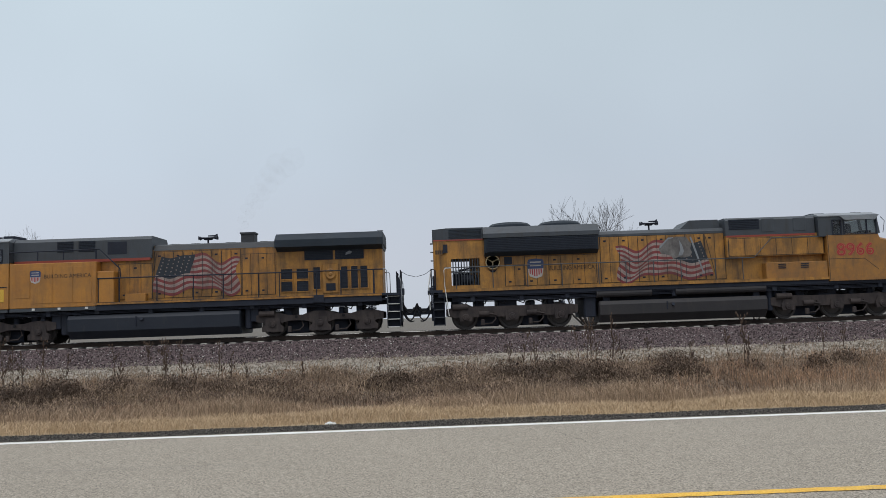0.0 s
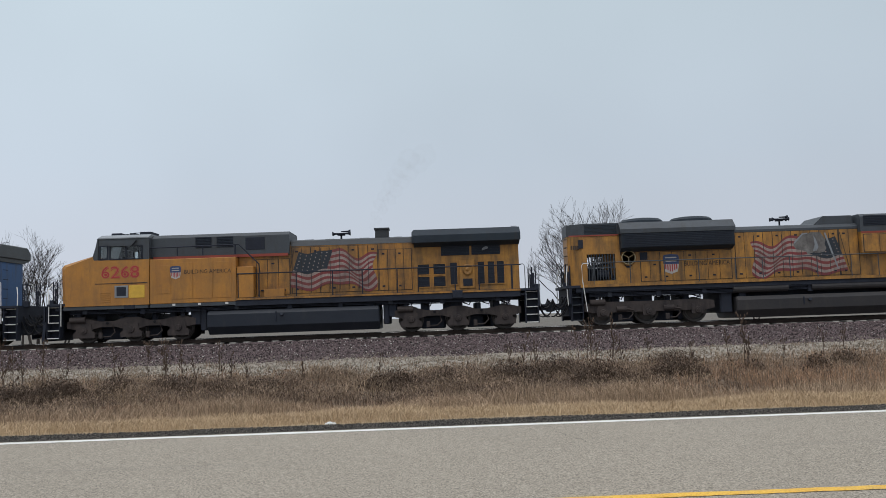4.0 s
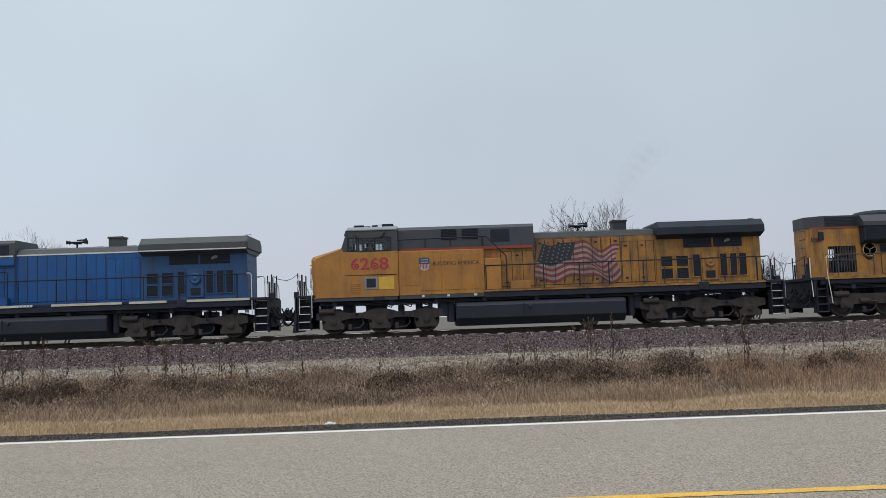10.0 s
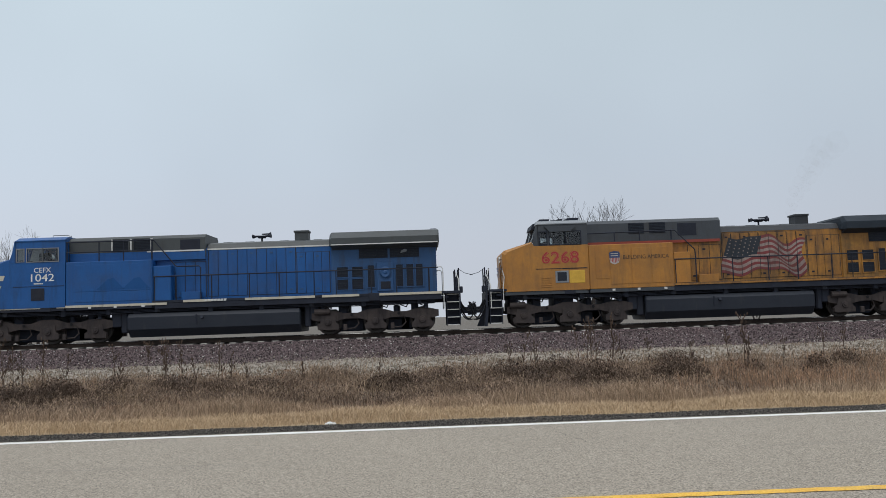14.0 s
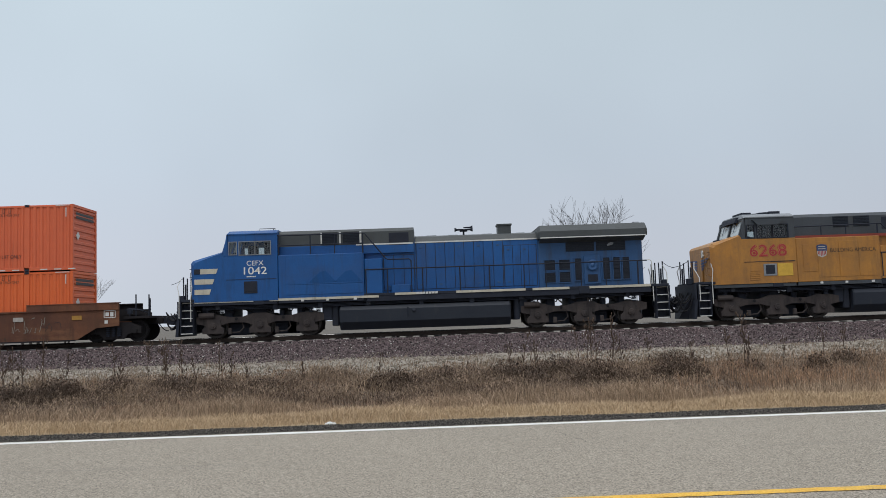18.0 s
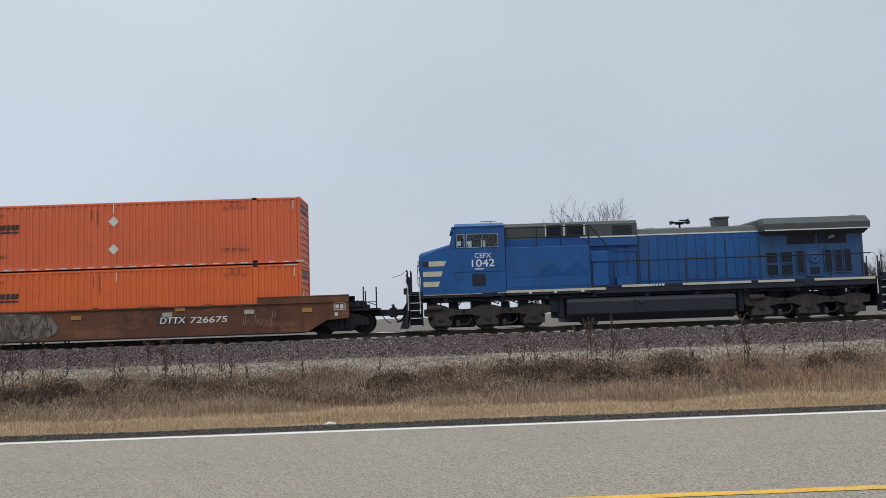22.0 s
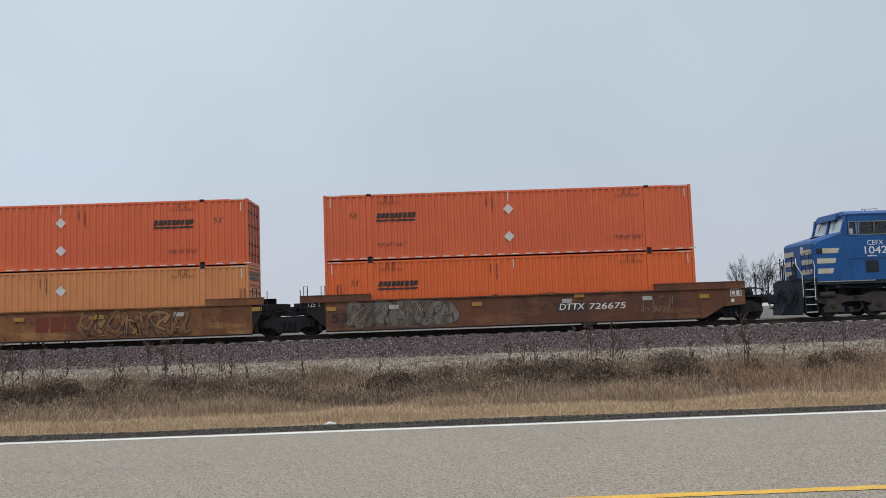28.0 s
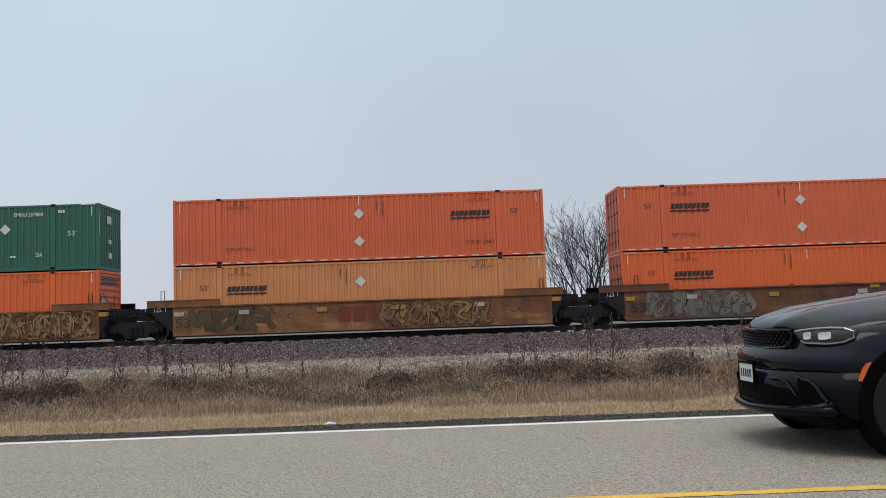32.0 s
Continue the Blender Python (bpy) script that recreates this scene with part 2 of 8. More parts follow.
RAILHEAD = surface("polished_rail_head", (0.45, 0.44, 0.43), None, 3, 0.25, 1.0, bump=0.03)
ROADMAT = surface("worn_grey_asphalt", (0.352, 0.308, 0.253), (0.308, 0.270, 0.222), 0.35, 0.92, bump=0.6, bscale=70, grime=0.10, grime_col=(0.19, 0.175, 0.155), streak=(0.05, 0.9, 1), speckle=0.7)
LINE_W = surface("worn_white_road_paint", (0.80, 0.79, 0.76), (0.68, 0.67, 0.64), 3, 0.7, grime=0.1, grime_col=(0.4, 0.38, 0.36))
LINE_Y = surface("worn_yellow_road_paint", (0.80, 0.45, 0.05), (0.70, 0.37, 0.04), 3, 0.7, grime=0.45, grime_col=(0.36, 0.26, 0.12), speckle=0.35)
BARK = surface("grey_winter_bark", (0.060, 0.050, 0.045), (0.042, 0.036, 0.034), 3, 0.95)
LITTER = surface("white_plastic_litter", (0.8, 0.8, 0.8), (0.7, 0.7, 0.7), 8, 0.4)
CRACK = surface("dark_crack_filler", (0.10, 0.095, 0.09), None, 5, 0.9)
GRAVEL = surface("dark_shoulder_gravel", (0.050, 0.045, 0.040), (0.085, 0.076, 0.068), 6, 0.95, bump=0.6, bscale=30, island=0.75)
STONE = surface("purple_brown_ballast_stone", (0.138, 0.102, 0.102), (0.090, 0.068, 0.072), 5, 0.9, island=0.85)
PALESTONE = surface("pale_limestone_chips", (0.300, 0.262, 0.218), (0.205, 0.178, 0.148), 5, 0.95, island=0.45)
WHITESTONE = surface("bright_quartz_chips", (0.62, 0.60, 0.57), (0.50, 0.47, 0.45), 5, 0.7, island=0.4)
GRASS_SHORT = surface("short_dead_grass", (0.51, 0.380, 0.243), (0.42, 0.302, 0.19), 0.35, 0.85, bump=0, island=0.26)
GRASS_TALL = surface("tall_dead_grass", (0.40, 0.290, 0.196), (0.26, 0.185, 0.126), 0.4, 0.85, bump=0, island=0.45)
GRASS_RUST = surface("rust_dead_grass", (0.45, 0.285, 0.175), (0.34, 0.195, 0.12), 0.8, 0.85, bump=0, island=0.5)
BRUSH = surface("dead_brush_twigs", (0.30, 0.215, 0.150), (0.125, 0.088, 0.066), 0.8, 0.9, bump=0, island=0.5)
BRUSH_LEAF = surface("curled_dead_leaves", (0.29, 0.205, 0.145), (0.120, 0.087, 0.068), 0.9, 0.9, bump=0, island=0.75)
RED_LEAF = surface("rusty_dead_leaves", (0.28, 0.165, 0.11), (0.15, 0.095, 0.066), 0.9, 0.9, bump=0, island=0.6)
THICKET = surface("dark_thicket_leaves", (0.165, 0.115, 0.082), (0.075, 0.055, 0.045), 0.9, 0.9, bump=0, island=0.75)
STALK = surface("dry_weed_stalk", (0.10, 0.065, 0.045), (0.07, 0.05, 0.04), 1, 0.9, bump=0, island=0.3)


def glass(name, tint, rough=0.05):
    m = bpy.data.materials.new(name)
    m.use_nodes = True
    b = m.node_tree.nodes["Principled BSDF"]
    b.inputs["Base Color"].default_value = (*tint, 1)
    b.inputs["Roughness"].default_value = rough
    b.inputs["Transmission Weight"].default_value = 0.85
    b.inputs["IOR"].default_value = 1.45
    return m


SIDEGLASS = glass("tinted_side_glass", (0.62, 0.68, 0.68))
SIDEGLASS.node_tree.nodes["Principled BSDF"].inputs["Transmission Weight"].default_value = 1.0
GLASS = glass("cab_window_glass", (0.62, 0.67, 0.69))
# Pale diffuse share paints in the bright sky reflection on the windshields.
GLASS.node_tree.nodes["Principled BSDF"].inputs["Transmission Weight"].default_value = 0.45
DUSTYEMBLEM = surface("dusty_white_emblem", (0.46, 0.43, 0.41), (0.36, 0.32, 0.29), 3, 0.6, bump=0, grime=0.3)
DARKGLASS = surface("dark_tinted_glass", (0.02, 0.024, 0.028), None, 2, 0.08, bump=0)


def ground_material():
    """Soil whose cover changes across the ditch: verge, dead grass, brush litter, pale chips, ballast, field."""
    m = bpy.data.materials.new("roadside_ground")
    m.use_nodes = True
    n, l = m.node_tree.nodes, m.node_tree.links
    bsdf = n["Principled BSDF"]
    g = n.new("ShaderNodeNewGeometry")
    sp = n.new("ShaderNodeSeparateXYZ")
    l.new(g.outputs["Position"], sp.inputs[0])
    big = n.new("ShaderNodeTexNoise")
    big.inputs["Scale"].default_value, big.inputs["Detail"].default_value = 0.5, 6
    l.new(g.outputs["Position"], big.inputs["Vector"])
    fine = n.new("ShaderNodeTexNoise")
    fine.inputs["Scale"].default_value, fine.inputs["Detail"].default_value = 14, 8
    l.new(g.outputs["Position"], fine.inputs["Vector"])
    shift = n.new("ShaderNodeMath")
    shift.operation = 'MULTIPLY_ADD'
    l.new(big.outputs[0], shift.inputs[0])
    shift.inputs[1].default_value = 0.8
    l.new(sp.outputs["Y"], shift.inputs[2])
    rng = n.new("ShaderNodeMapRange")
    rng.inputs[1].default_value, rng.inputs[2].default_value = 0.4, 50.4
    l.new(shift.outputs[0], rng.inputs[0])
    r = n.new("ShaderNodeValToRGB")
    el = r.color_ramp.elements
    stops = ((0.0, (0.20, 0.15, 0.08)), (0.030, (0.20, 0.15, 0.08)), (0.035, (0.055, 0.05, 0.045)), (0.204, (0.055, 0.05, 0.045)), (0.211, (0.30, 0.22, 0.13)),
             (0.28, (0.24, 0.165, 0.10)), (0.38, (0.11, 0.075, 0.05)), (0.475, (0.12, 0.085, 0.06)), (0.51, (0.250, 0.218, 0.180)), (0.665, (0.265, 0.232, 0.194)),
             (0.675, (0.10, 0.075, 0.074)), (0.83, (0.10, 0.075, 0.074)), (0.85, (0.125, 0.112, 0.098)), (1.0, (0.12, 0.105, 0.088)))
    el[0].position, el[0].color = stops[0][0], (*stops[0][1], 1)
    el[1].position, el[1].color = stops[-1][0], (*stops[-1][1], 1)
    for p_, c_ in stops[1:-1]:
        k = el.new(p_)
        k.color = (*c_, 1)
    l.new(rng.outputs[0], r.inputs[0])
    hv = n.new("ShaderNodeHueSaturation")
    mr = n.new("ShaderNodeMapRange")
    mr.inputs[1].default_value, mr.inputs[2].default_value, mr.inputs[3].default_value, mr.inputs[4].default_value = 0.3, 0.7, 0.55, 1.4
    l.new(fine.outputs[0], mr.inputs[0])
    l.new(mr.outputs[0], hv.inputs["Value"])
    l.new(r.outputs[0], hv.inputs["Color"])
    l.new(hv.outputs[0], bsdf.inputs["Base Color"])
    bsdf.inputs["Roughness"].default_value = 0.95
    bp = n.new("ShaderNodeBump")
    bp.inputs["Strength"].default_value, bp.inputs["Distance"].default_value = 0.8, 0.06
    l.new(fine.outputs[0], bp.inputs["Height"])
    l.new(bp.outputs[0], bsdf.inputs["Normal"])
    return m


GROUND = ground_material()


# ---- mesh helpers ----
def part(name, bm, material, parent=None, label=""):
    """Links a bmesh as one mesh object under a thing or under a part."""
    me = bpy.data.meshes.new(name)
    bm.to_mesh(me)
    bm.free()
    for m_ in (material if isinstance(material, (list, tuple)) else [material]):
        me.materials.append(m_)
    ob = new(name, me)
    ob.parent = parent
    if label:
        ob["label"] = label
    return ob


def raw(name, verts, faces, material, parent=None, mats=None):
    me = bpy.data.meshes.new(name)
    me.from_pydata(verts, [], faces)
    for m_ in (material if isinstance(material, (list, tuple)) else [material]):
        me.materials.append(m_)
    if mats is not None:
        me.polygons.foreach_set("material_index", mats)
    ob = new(name, me)
    ob.parent = parent
    return ob


def thing(name, m, label, category, group="", kind=""):
    ob = new(name)
    ob.empty_display_size = 0.3
    ob.matrix_basis = m
    return tagged(ob, label, category, group, kind)


def B():
    return bmesh.new()


def loft(bm, rings, mi=0, caps=True):
    """Skins closed rings of equal length."""
    vs = [[bm.verts.new(p) for p in r] for r in rings]
    n = len(vs[0])
    for a, b in zip(vs, vs[1:]):
        for i in range(n):
            f = bm.faces.new((a[i], a[(i + 1) % n], b[(i + 1) % n], b[i]))
            f.material_index = mi
    if caps:
        for r, rev in ((vs[0], True), (vs[-1], False)):
            f = bm.faces.new(r[::-1] if rev else r)
            f.material_index = mi
    return bm


def fixn(bm):
    bmesh.ops.recalc_face_normals(bm, faces=bm.faces)
    return bm


def box(bm, x0, x1, y0, y1, z0, z1, c=0.0, mi=0):
    """A box with its long edges chamfered by c."""
    c = min(c, (x1 - x0) * 0.45, (y1 - y0) * 0.45, (z1 - z0) * 0.45)
    if c <= 0:
        return loft(bm, [[(x0, y0, z), (x1, y0, z), (x1, y1, z), (x0, y1, z)] for z in (z0, z1)], mi)

    def ring(z, k):
        return [(x0 + c + k, y0 + k, z), (x1 - c - k, y0 + k, z), (x1 - k, y0 + c + k, z), (x1 - k, y1 - c - k, z),
                (x1 - c - k, y1 - k, z), (x0 + c + k, y1 - k, z), (x0 + k, y1 - c - k, z), (x0 + k, y0 + c + k, z)]
    return loft(bm, [ring(z0, c * 0.6), ring(z0 + c * 0.6, 0), ring(z1 - c * 0.6, 0), ring(z1, c * 0.6)], mi)


def prism_y(bm, pts, y0, y1, mi=0):
    """A side view (x, z) given depth."""
    return loft(bm, [[(x, y, z) for x, z in pts] for y in (y0, y1)], mi)


def prism_x(bm, pts, x0, x1, mi=0):
    """A cross-section (y, z) drawn out along the line."""
    return loft(bm, [[(x, y, z) for y, z in pts] for x in (x0, x1)], mi)


def prism_z(bm, pts, z0, z1, mi=0):
    return loft(bm, [[(x, y, z) for x, y in pts] for z in (z0, z1)], mi)


def cyl(bm, p0, p1, r0, r1=None, n=12, mi=0):
    p0, p1 = Vector(p0), Vector(p1)
    r1 = r0 if r1 is None else r1
    q = (p1 - p0).to_track_quat('Z', 'Y')
    return loft(bm, [[p + q @ Vector((math.cos(6.2832 * i / n) * r, math.sin(6.2832 * i / n) * r, 0)) for i in range(n)] for p, r in ((p0, r0), (p1, r1))], mi)


def tube(bm, pts, r, n=6, mi=0):
    """A bent pipe through pts."""
    pts = [Vector(p) for p in pts]
    rings = []
    for i, p in enumerate(pts):
        d = (pts[min(i + 1, len(pts) - 1)] - pts[max(i - 1, 0)]).normalized()
        q = d.to_track_quat('Z', 'Y')
        rings.append([p + q @ Vector((math.cos(6.2832 * k / n) * r, math.sin(6.2832 * k / n) * r, 0)) for k in range(n)])
    return loft(bm, rings, mi)


def lathe_y(bm, prof, cx, cz, n=24, mi=0):
    """Turns a profile of (radius, y) about an axle that lies across the line."""
    rings = [[(cx + r * math.cos(6.2832 * i / n), y, cz + r * math.sin(6.2832 * i / n)) for i in range(n)] for r, y in prof]
    return loft(bm, rings, mi)


def words(name, text, x0, x1, zc, h, y, material, parent, slant=0.0, label="", bold=0.0):
    """Letters on the side that faces the road, fitted between x0 and x1, h high about zc."""
    cu = bpy.data.curves.new("letters", 'FONT')
    cu.body, cu.extrude, cu.offset = text, 0.0, bold
    tmp = bpy.data.objects.new("letters", cu)
    scene.collection.objects.link(tmp)
    me = bpy.data.meshes.new_from_object(tmp)
    bpy.data.objects.remove(tmp)
    co_ = np.empty(len(me.vertices) * 3)
    me.vertices.foreach_get("co", co_)
    co_ = co_.reshape(-1, 3)
    lo, hi = co_.min(0), co_.max(0)
    u = (co_[:, 0] - lo[0]) / (hi[0] - lo[0])
    v = (co_[:, 1] - lo[1]) / (hi[1] - lo[1]) - 0.5
    out = np.stack([x0 + u * (x1 - x0) + slant * v * h, np.full(len(u), y), zc + v * h], 1)
    me.vertices.foreach_set("co", out.ravel())
    me.materials.clear()
    me.materials.append(material)
    me.name = name
    ob = new(name, me)
    ob.parent = parent
    if label:
        ob["label"] = label
    return ob


def bars(name, x0, x1, zc, h, y, n, material, parent, slant=0.0, seed=1):
    """A row of plain bars that stands in for small lettering."""
    rr = random.Random(seed)
    bm = B()
    w = (x1 - x0) / n
    def quad(a, b, lo, hi):
        vs = [bm.verts.new((x + slant * (z - zc), y, z)) for x, z in ((a, lo), (b, lo), (b, hi), (a, hi))]
        bm.faces.new(vs)
    for i in range(n):
        a = x0 + i * w
        b = a + w * rr.uniform(0.80, 0.88)
        quad(a, b, zc - h / 2, zc + h / 2)
    return part(name, bm, material, parent)


def plate(bm, pts, y, mi=0):
    """A flat patch of paint, corners given as (x, z)."""
    f = bm.faces.new([bm.verts.new((x, y, z)) for x, z in pts])
    f.material_index = mi
    return f


def stroke(bm, pts, w, y, mi=0):
    """A painted line of width w through (x, z) points."""
    L, R = [], []
    for i, p in enumerate(pts):
        a, b = Vector(pts[max(i - 1, 0)]), Vector(pts[min(i + 1, len(pts) - 1)])
        d = (b - a).normalized()
        nn = Vector((-d.y, d.x)) * (w / 2)
        L.append(bm.verts.new((p[0] + nn.x, y, p[1] + nn.y)))
        R.append(bm.verts.new((p[0] - nn.x, y, p[1] - nn.y)))
    for i in range(len(pts) - 1):
        f = bm.faces.new((L[i], L[i + 1], R[i + 1], R[i]))
        f.material_index = mi


# ---- ground, road and railway ----
PROFILE_Y = [-3000, -40, -2.0, 0.0, 1.2, 9.4, 10.3, 12.0, 14.0, 17.0, 20.5, 23.5, 26.0, 30.0, 33.5, 35.0, 36.0, 39.0, 39.6, 41.2, 46.0, 60, 3000]
PROFILE_Z = [-0.3, -0.3, -0.25, -0.05, -0.06, -0.025, -0.07, -0.20, -0.42, -0.66, -0.74, -0.58, -0.42, -0.40, -0.36, 0.325, 0.335, 0.335, 0.32, -0.36, -0.45, -0.5, -0.5]


def ground_z(x, y):
    x, y = np.asarray(x, float), np.asarray(y, float)
    z = np.interp(y, PROFILE_Y, PROFILE_Z)
    wob = 0.05 * np.sin(x * 0.9 + y * 0.7) + 0.04 * np.sin(x * 2.1 - y * 1.3 + 1.0) + 0.03 * np.sin(x * 4.3 + y * 3.1)
    amp = np.interp(y, [9.9, 12, 14, 24, 32, 33.6, 34, 41, 46, 90], [0, 0.4, 1, 1, 0.6, 0.35, 0.3, 0.3, 1, 1])
    return z + wob * amp


def build_ground():
    xs = np.concatenate([[-2500, -900, -300, -120, -60], np.arange(-34, 34.1, 0.4), [60, 120, 300, 900, 2500]])
    ys = np.concatenate([[-2500, -300, -40, -10, -4, -2, -1, 0, 1.2, 5.5], np.arange(9.4, 46, 0.35), [50, 60, 90, 150, 300, 700, 1500, 3000]])
    X, Y = np.meshgrid(xs, ys)
    Z = ground_z(X, Y)
    nx, ny = len(xs), len(ys)
    verts = np.stack([X.ravel(), Y.ravel(), Z.ravel()], 1).tolist()
    faces = [(j * nx + i, j * nx + i + 1, (j + 1) * nx + i + 1, (j + 1) * nx + i) for j in range(ny - 1) for i in range(nx - 1)]
    ob = raw("ground", verts, faces, GROUND)
    for p in ob.data.polygons:
        p.use_smooth = True
    tagged(ob, "dead winter verge with a shallow ditch and flat fields beyond", "ground", kind="structure")


def build_road():
    bm = B()
    prism_x(bm, [(1.55, -0.06), (9.34, -0.06), (9.34, -0.015), (9.28, 0.0), (1.7, 0.0), (1.55, -0.015)], -1600, 1600)
    road = tagged(part("road", fixn(bm), ROADMAT), "worn grey two-lane asphalt road", "road", kind="structure")
    for nm, y0, y1, mt, lb in (("edge_line", 9.08, 9.20, LINE_W, "white painted edge line"), ("edge_line", 1.98, 2.10, LINE_W, "white painted edge line"),
                               ("centre_line", 5.02, 5.13, LINE_Y, "yellow painted centre line"), ("centre_line", 5.385, 5.495, LINE_Y, "yellow painted centre line")):
        bm = B()
        rr = random.Random(int(y0 * 100))
        n = 900
        top, bot = [], []
        for i in range(n + 1):
            x = -45 + 90 * i / n
            top.append(bm.verts.new((x, y1 + rr.uniform(-0.008, 0.008), 0.004)))
            bot.append(bm.verts.new((x, y0 + rr.uniform(-0.008, 0.008), 0.004)))
        for i in range(n):
            bm.faces.new((bot[i], bot[i + 1], top[i + 1], top[i]))
        for s in (-1, 1):
            vs = [bm.verts.new(p) for p in ((s * 45, y0, 0.004), (s * 1600, y0, 0.004), (s * 1600, y1, 0.004), (s * 45, y1, 0.004))]
            bm.faces.new(vs if s > 0 else vs[::-1])
        part(nm, bm, mt, road, lb)
    # cracks in the surface
    rr = random.Random(5)
    for cx, cy, ln in ((1.20, 8.66, 0.95),):
        bm = B()
        x, y = cx, cy
        pts = []
        for i in range(10):
            pts.append((x, y))
            x += 0.018 + rr.uniform(-0.03, 0.03)
            y -= ln / 10 * rr.uniform(0.6, 1.4)
        L = [bm.verts.new((p[0] + 0.0022, p[1], 0.003)) for p in pts]
        R = [bm.verts.new((p[0] - 0.0022, p[1], 0.003)) for p in pts]
        for i in range(9):
            bm.faces.new((R[i + 1], L[i + 1], L[i], R[i]))
        part("crack", bm, CRACK, road, "dark hairline crack")


TIE_STEP = 0.61


def build_track():
    track = thing("railway_track", pose(0, TRACK_Y, RAIL), "single railway track on pale concrete ties", "track", kind="structure")
    for s in (-1, 1):
        bm = B()
        c = s * 0.7525
        web = [(c - 0.075, -0.185), (c + 0.075, -0.185), (c + 0.075, -0.165), (c + 0.012, -0.14), (c + 0.012, -0.045), (c + 0.036, -0.035),
               (c + 0.036, -0.012), (c - 0.036, -0.012), (c - 0.036, -0.035), (c - 0.012, -0.045), (c - 0.012, -0.14), (c - 0.075, -0.165)]
        prism_x(bm, web, -900, 900)
        rail = part("rail", fixn(bm), RAILSTEEL, track, "rusty steel rail")
        bm = B()
        prism_x(bm, [(c - 0.036, -0.0125), (c + 0.036, -0.0125), (c + 0.03, 0.0), (c - 0.03, 0.0)], -900, 900)
        part("rail_head", fixn(bm), RAILHEAD, rail, "polished running surface")
    bm = B()
    prof = [(-1.30, -0.36), (1.30, -0.36), (1.30, -0.215), (1.24, -0.19), (-1.24, -0.19), (-1.30, -0.215)]
    loft(bm, [[(x, y, z) for y, z in prof] for x in (-0.13, 0.13)])
    fixn(bm)
    me = bpy.data.meshes.new("tie")
    bm.to_mesh(me)
    bm.free()
    me.materials.append(CONCRETE)
    rr = random.Random(3)
    for i in range(-75, 76):
        t = new("tie", me)
        t.parent = track
        t.matrix_basis = pose(i * TIE_STEP, rr.uniform(-0.03, 0.03), rr.uniform(-0.008, 0.006), 0, 0, rr.uniform(-0.8, 0.8))
    bm = B()
    for s in (-1, 1):
        for i in range(76, 500):
            x = s * i * TIE_STEP
            box(bm, x - 0.13, x + 0.13, -1.3, 1.3, -0.36, -0.19)
    tagged(part("distant_ties", bm, CONCRETE, track), kind="stuff")


def stones(name, n, x0, x1, y0, y1, size, material, label, seed, sink=0.3):
    """Loose broken stones strewn over a strip of ground."""
    rg = np.random.RandomState(seed)
    base = np.array([(1, 0, 0), (-1, 0, 0), (0, 1, 0), (0, -1, 0), (0, 0, 1), (0, 0, -1)], float)
    tri = np.array([(0, 2, 4), (2, 1, 4), (1, 3, 4), (3, 0, 4), (2, 0, 5), (1, 2, 5), (3, 1, 5), (0, 3, 5)])
    p = np.stack([rg.uniform(x0, x1, n), rg.uniform(y0, y1, n)], 1)
    sz = size * rg.uniform(0.5, 1.3, n)
    v = base[None] * (sz[:, None, None] * rg.uniform(0.6, 1.15, (n, 6, 1)))
    a = rg.uniform(0, 6.28, n)
    b = rg.uniform(-0.6, 0.6, n)
    ca, sa, cb, sb = np.cos(a), np.sin(a), np.cos(b), np.sin(b)
    x, y, z = v[..., 0], v[..., 1], v[..., 2]
    y, z = y * cb[:, None] - z * sb[:, None], y * sb[:, None] + z * cb[:, None]
    x, y = x * ca[:, None] - y * sa[:, None], x * sa[:, None] + y * ca[:, None]
    gz = ground_z(p[:, 0], p[:, 1]) + sz * (0.5 - sink)
    V = np.stack([x + p[:, 0, None], y + p[:, 1, None], z + gz[:, None]], 2).reshape(-1, 3)
    F = (tri[None] + (np.arange(n) * 6)[:, None, None]).reshape(-1, 3)
    ob = raw(name, V.tolist(), F.tolist(), material)
    return tagged(ob, label, name.replace("_", " "), kind="stuff")


def blades(name, x, y, h, w, lean, material, label, category, seed, curl=0.5, base=0.0):
    """Thin tapered leaves or twigs, each bent its own way."""
    rg = np.random.RandomState(seed)
    n = len(x)
    a = rg.uniform(0, 6.28, n)
    face = rg.uniform(-0.9, 0.9, n)
    d = np.stack([np.cos(a), np.sin(a)], 1) * (lean * np.abs(rg.normal(0.8, 0.5, n)) * h)[:, None]
    sx, sy = np.cos(face) * w / 2, np.sin(face) * w / 2
    z0 = ground_z(x, y) - 0.02 + base
    V = np.empty((n, 5, 3))
    V[:, 0] = np.stack([x - sx, y - sy, z0], 1)
    V[:, 1] = np.stack([x + sx, y + sy, z0], 1)
    mx, my = x + d[:, 0] * 0.4, y + d[:, 1] * 0.4
    V[:, 2] = np.stack([mx + sx * 0.7, my + sy * 0.7, z0 + h * 0.6], 1)
    V[:, 3] = np.stack([mx - sx * 0.7, my - sy * 0.7, z0 + h * 0.6], 1)
    V[:, 4] = np.stack([x + d[:, 0] * (1 + curl), y + d[:, 1] * (1 + curl), z0 + h * rg.uniform(0.8, 1.0, n)], 1)
    k = (np.arange(n) * 5)[:, None]
    quads = (k + np.array([0, 1, 2, 3])).tolist()
    tris = (k + np.array([3, 2, 4])).tolist()
    ob = raw(name, V.reshape(-1, 3).tolist(), quads + tris, material)
    return tagged(ob, label, category, kind="stuff")


def lump(x, k, ph):
    return 0.5 + 0.5 * np.sin(x * k + ph) * np.cos(x * k * 0.37 + ph * 2.1)


